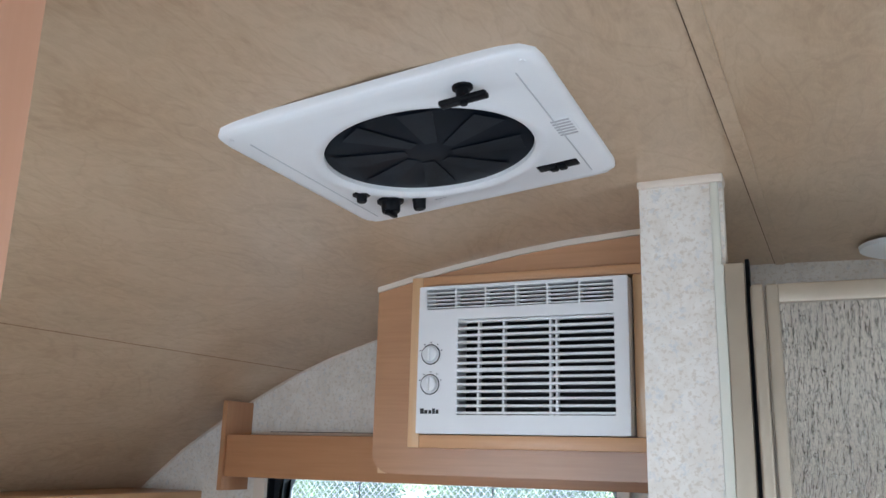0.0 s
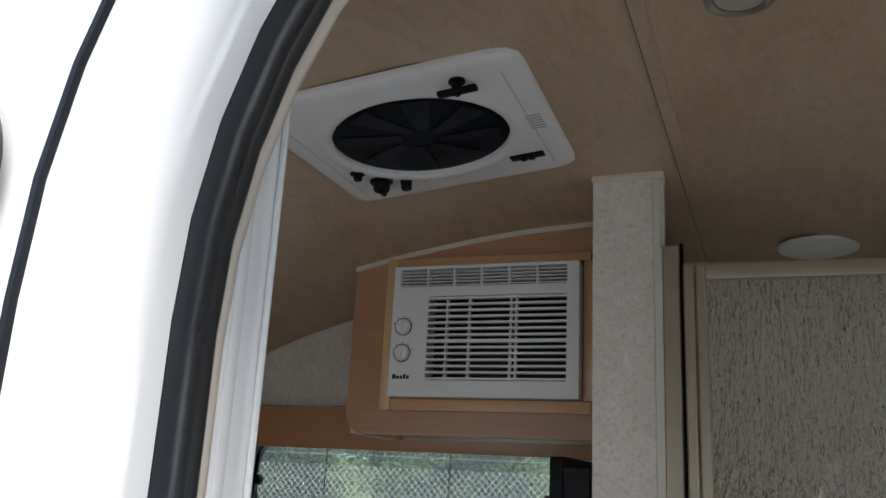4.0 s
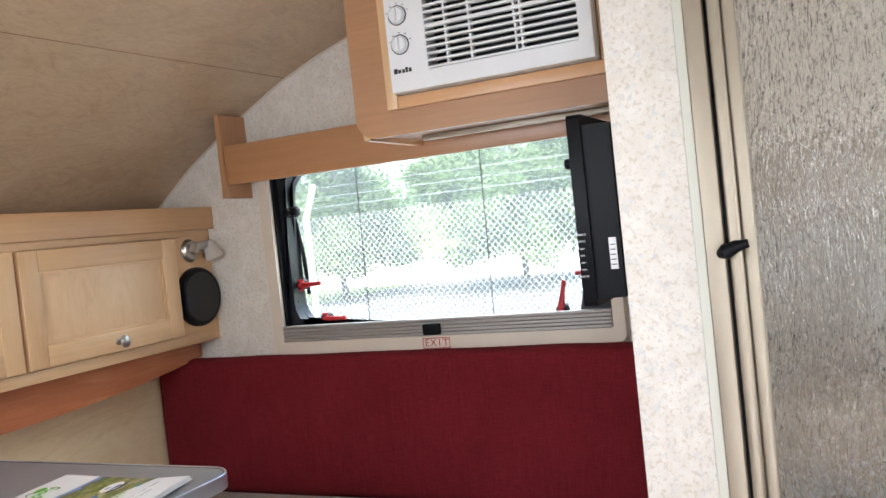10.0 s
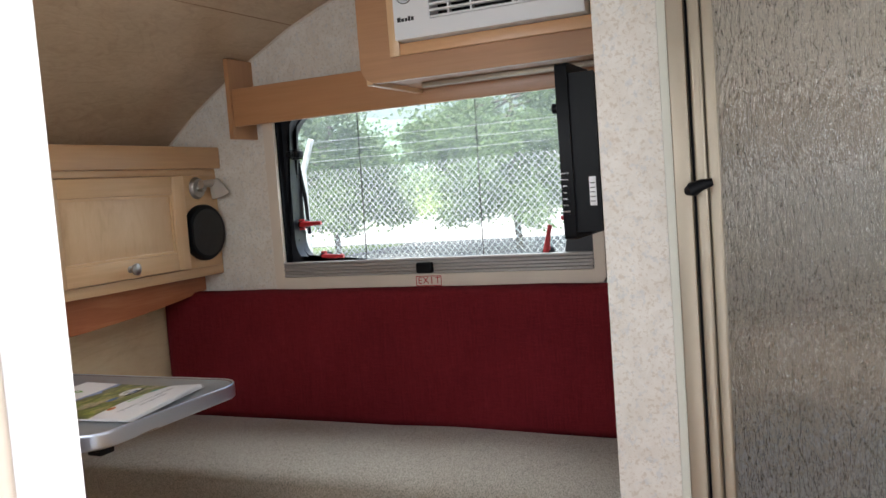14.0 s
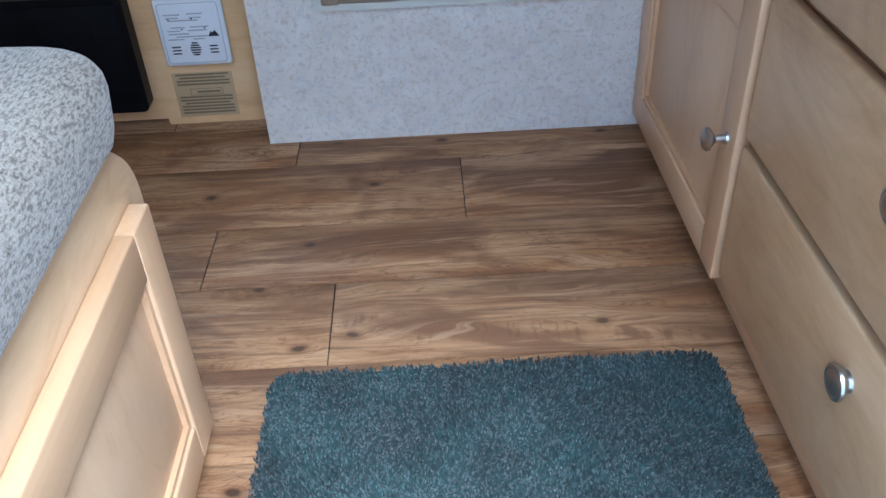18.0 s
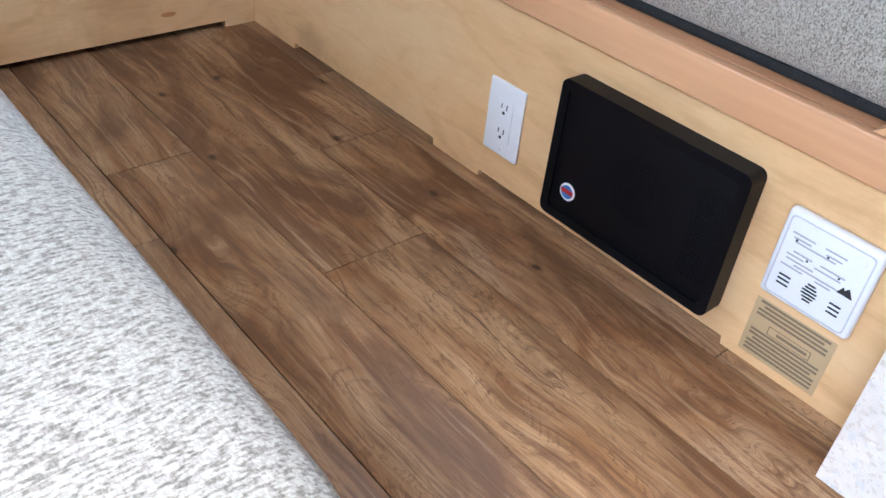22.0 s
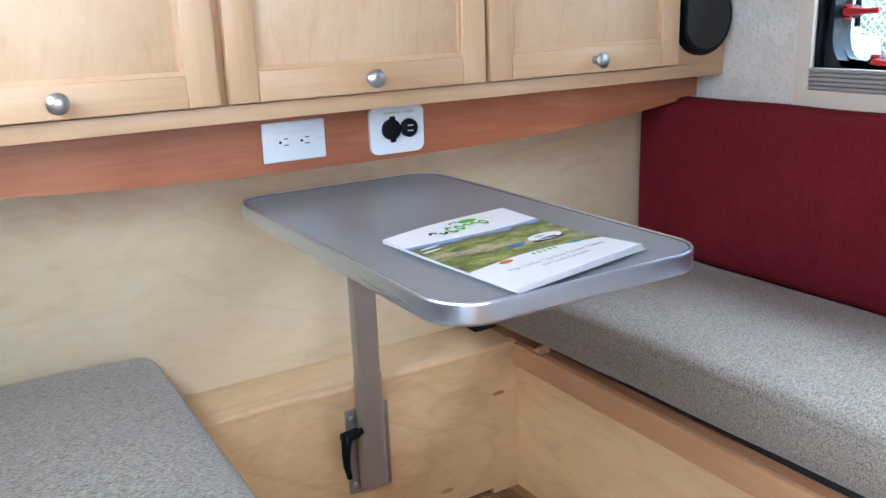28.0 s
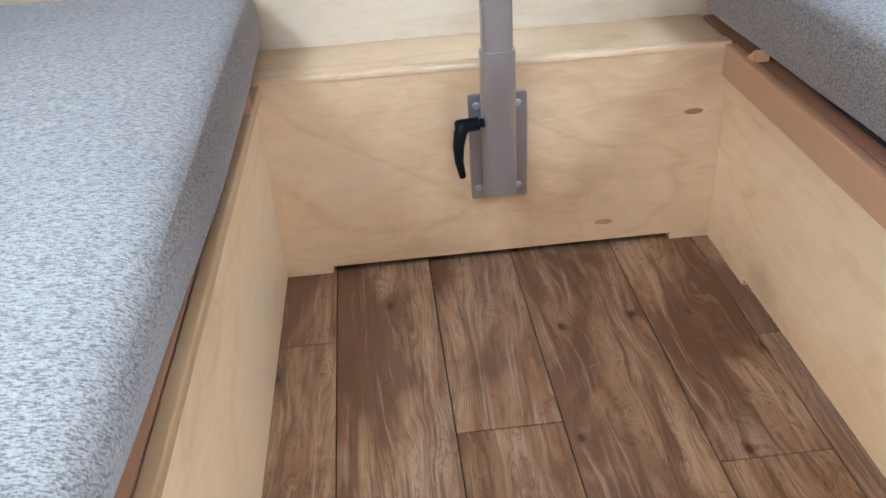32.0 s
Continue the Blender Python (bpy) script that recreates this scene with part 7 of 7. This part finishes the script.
# ---- floor planks ----
def plank_material():
    """Printed oak: swirling growth lines, warm and pale bands, dark patches, a few small knots."""
    n = Nodes("oak_vinyl_plank")
    moved, rnd = n.random(60.0)

    def math_node(kind, a, b):
        node = n.add("ShaderNodeMath")
        node.operation = kind
        n.put(node.inputs[0], a), n.put(node.inputs[1], b)
        return node.outputs[0]

    # knots: one small eye in some of the cells, the grain bends round it
    wob = n.add("ShaderNodeTexNoise", Vector=n.coords((34, 60, 0.01), shift=moved), Scale=1.0)
    small = n.add("ShaderNodeVectorMath")
    small.operation = "SCALE"
    n.put(small.inputs[0], wob.outputs["Color"])
    small.inputs["Scale"].default_value = 0.05
    warped = n.add("ShaderNodeVectorMath")
    warped.operation = "ADD"
    n.put(warped.inputs[0], n.coords((4.2, 7.0, 0.01), shift=moved)), n.put(warped.inputs[1], small.outputs[0])
    cells = n.add("ShaderNodeTexVoronoi", Vector=warped.outputs[0], Scale=1.0)
    cells.voronoi_dimensions = "2D"
    some = n.ramp(cells.outputs["Color"], (0.44, 1.0), (0.52, 0.0))
    near = n.mix(1.0, n.ramp(cells.outputs["Distance"], (0.0, 1.0), (0.14, 0.42), (0.40, 0.0)), some, "MULTIPLY")
    swell = n.noise(n.coords((1.3, 7.0, 0.01), shift=moved), 1.0, 2.4, 0.5, 1.0)
    jitter = n.noise(n.coords((16.0, 60.0, 0.01), shift=moved), 1.0, 3.0, 0.6)
    rings = math_node("ADD", math_node("ADD", swell, math_node("MULTIPLY", near, 0.12)), math_node("MULTIPLY", jitter, 0.020))
    band = math_node("SINE", math_node("MULTIPLY", rings, 30.0), 0.0)
    line = math_node("SINE", math_node("MULTIPLY", rings, 230.0), 0.0)

    def along(sx, sy, detail, rough, twist=0.0):
        """Grain that bends round the knots."""
        push = n.add("ShaderNodeCombineXYZ")
        n.put(push.inputs["Y"], math_node("MULTIPLY", rings, 0.11 * sy))
        bent = n.add("ShaderNodeVectorMath")
        bent.operation = "ADD"
        n.put(bent.inputs[0], n.coords((sx, sy, 0.01), shift=moved)), n.put(bent.inputs[1], push.outputs[0])
        return n.noise(bent.outputs[0], 1.0, detail, rough, twist)

    pores = along(14, 260, 3.0, 0.6)
    veins = along(3.4, 48, 4.0, 0.6, 0.3)
    curl_at = along(5.0, 26, 4.0, 0.55, 1.4)
    hair = along(5.0, 120, 4.0, 0.65)
    streak = along(1.5, 13, 4.0, 0.55, 0.5)
    cloud = n.noise(n.coords((3.2, 6.5, 0.01), shift=moved), 1.0, 3.0, 0.55, 0.8)
    base = n.ramp(streak, (0.36, (0.135, 0.062, 0.026)), (0.44, (0.255, 0.128, 0.052)), (0.53, (0.360, 0.212, 0.098)), (0.62, (0.50, 0.335, 0.185)))
    base = n.mix(0.38, base, n.ramp(band, (0.0, (0.43, 0.278, 0.148)), (0.5, (0.325, 0.180, 0.080)), (1.0, (0.225, 0.105, 0.040))))
    base = n.mix(n.ramp(cloud, (0.37, 0.85), (0.50, 0.0)), base, (0.125, 0.058, 0.026))
    base = n.mix(n.ramp(cloud, (0.56, 0.0), (0.70, 0.45)), base, (0.50, 0.37, 0.235))
    base = n.mix(n.mix(1.0, n.ramp(line, (0.50, 0.0), (0.98, 0.50)), n.ramp(jitter, (0.44, 0.0), (0.62, 1.0)), "MULTIPLY"), base, (0.115, 0.058, 0.028))
    base = n.mix(n.ramp(veins, (0.34, 0.70), (0.47, 0.0)), base, (0.120, 0.060, 0.028))
    base = n.mix(n.ramp(pores, (0.36, 0.50), (0.48, 0.0)), base, (0.115, 0.060, 0.030))
    for mid in (0.42, 0.49, 0.56):
        base = n.mix(n.mix(1.0, n.ramp(curl_at, (mid - 0.014, 0.0), (mid, 0.70), (mid + 0.014, 0.0)), n.ramp(jitter, (0.40, 0.2), (0.58, 1.0)), "MULTIPLY"), base, (0.105, 0.050, 0.024))
    base = n.mix(n.ramp(hair, (0.34, 0.75), (0.45, 0.0)), base, (0.110, 0.055, 0.027))
    base = n.mix(n.ramp(hair, (0.56, 0.0), (0.68, 0.45)), base, (0.52, 0.385, 0.245))
    eye = n.ramp(cells.outputs["Distance"], (0.02, 0.85), (0.085, 0.0))
    base = n.mix(n.mix(1.0, eye, some, "MULTIPLY"), base, (0.105, 0.048, 0.022))
    eye = n.ramp(cells.outputs["Distance"], (0.024, 0.95), (0.042, 0.0))
    base = n.mix(n.mix(1.0, eye, some, "MULTIPLY"), base, (0.028, 0.014, 0.008))
    base = n.mix(0.14, base, n.ramp(rnd, (0.0, (0.17, 0.092, 0.044)), (1.0, (0.40, 0.285, 0.175))))
    base = n.mix(1.0, base, (1.0, 0.92, 0.86), "MULTIPLY")
    n.set(Base_Color=base, Roughness=n.ramp(pores, (0.3, 0.44), (0.7, 0.58)), Specular_IOR_Level=0.25)
    n.bump(pores, 0.15, 0.0004)
    return n.mat


M["plank"] = plank_material()
planks = bpy.data.objects["floor"]
ROWS_Y = [(0.118, 0.2585, -0.70), (0.2600, 0.4080, -0.26), (0.4095, 0.5570, -0.83), (0.5585, 0.7045, -0.521), (0.7060, 0.8645, -0.111), (0.8660, 1.0090, -0.299),
          (1.0105, 1.1860, 0.079), (1.1875, 1.3335, -0.199), (1.3350, 1.4900, -0.435)]
LONG = 0.932
for y0, y1, joint in ROWS_Y:
    meshes = {}
    first = joint
    while first > -1.80:
        first -= LONG
    x = first
    while x < 1.2:
        a, b = max(x + 0.00075, -1.80), min(x + LONG - 0.00075, 1.21)
        x += LONG
        if b - a < 0.02:
            continue
        key = (round(b - a, 4))
        if key not in meshes:
            bm = B()
            rbox(bm, 0, b - a, 0, y1 - y0, -0.0035, 0.0, 0.0008)
            meshes[key] = finish("plank", bm, M["plank"])
        ob = new("plank", meshes[key])
        ob.parent = planks
        ob.location = Vector((a, y0, 0)) - planks.location
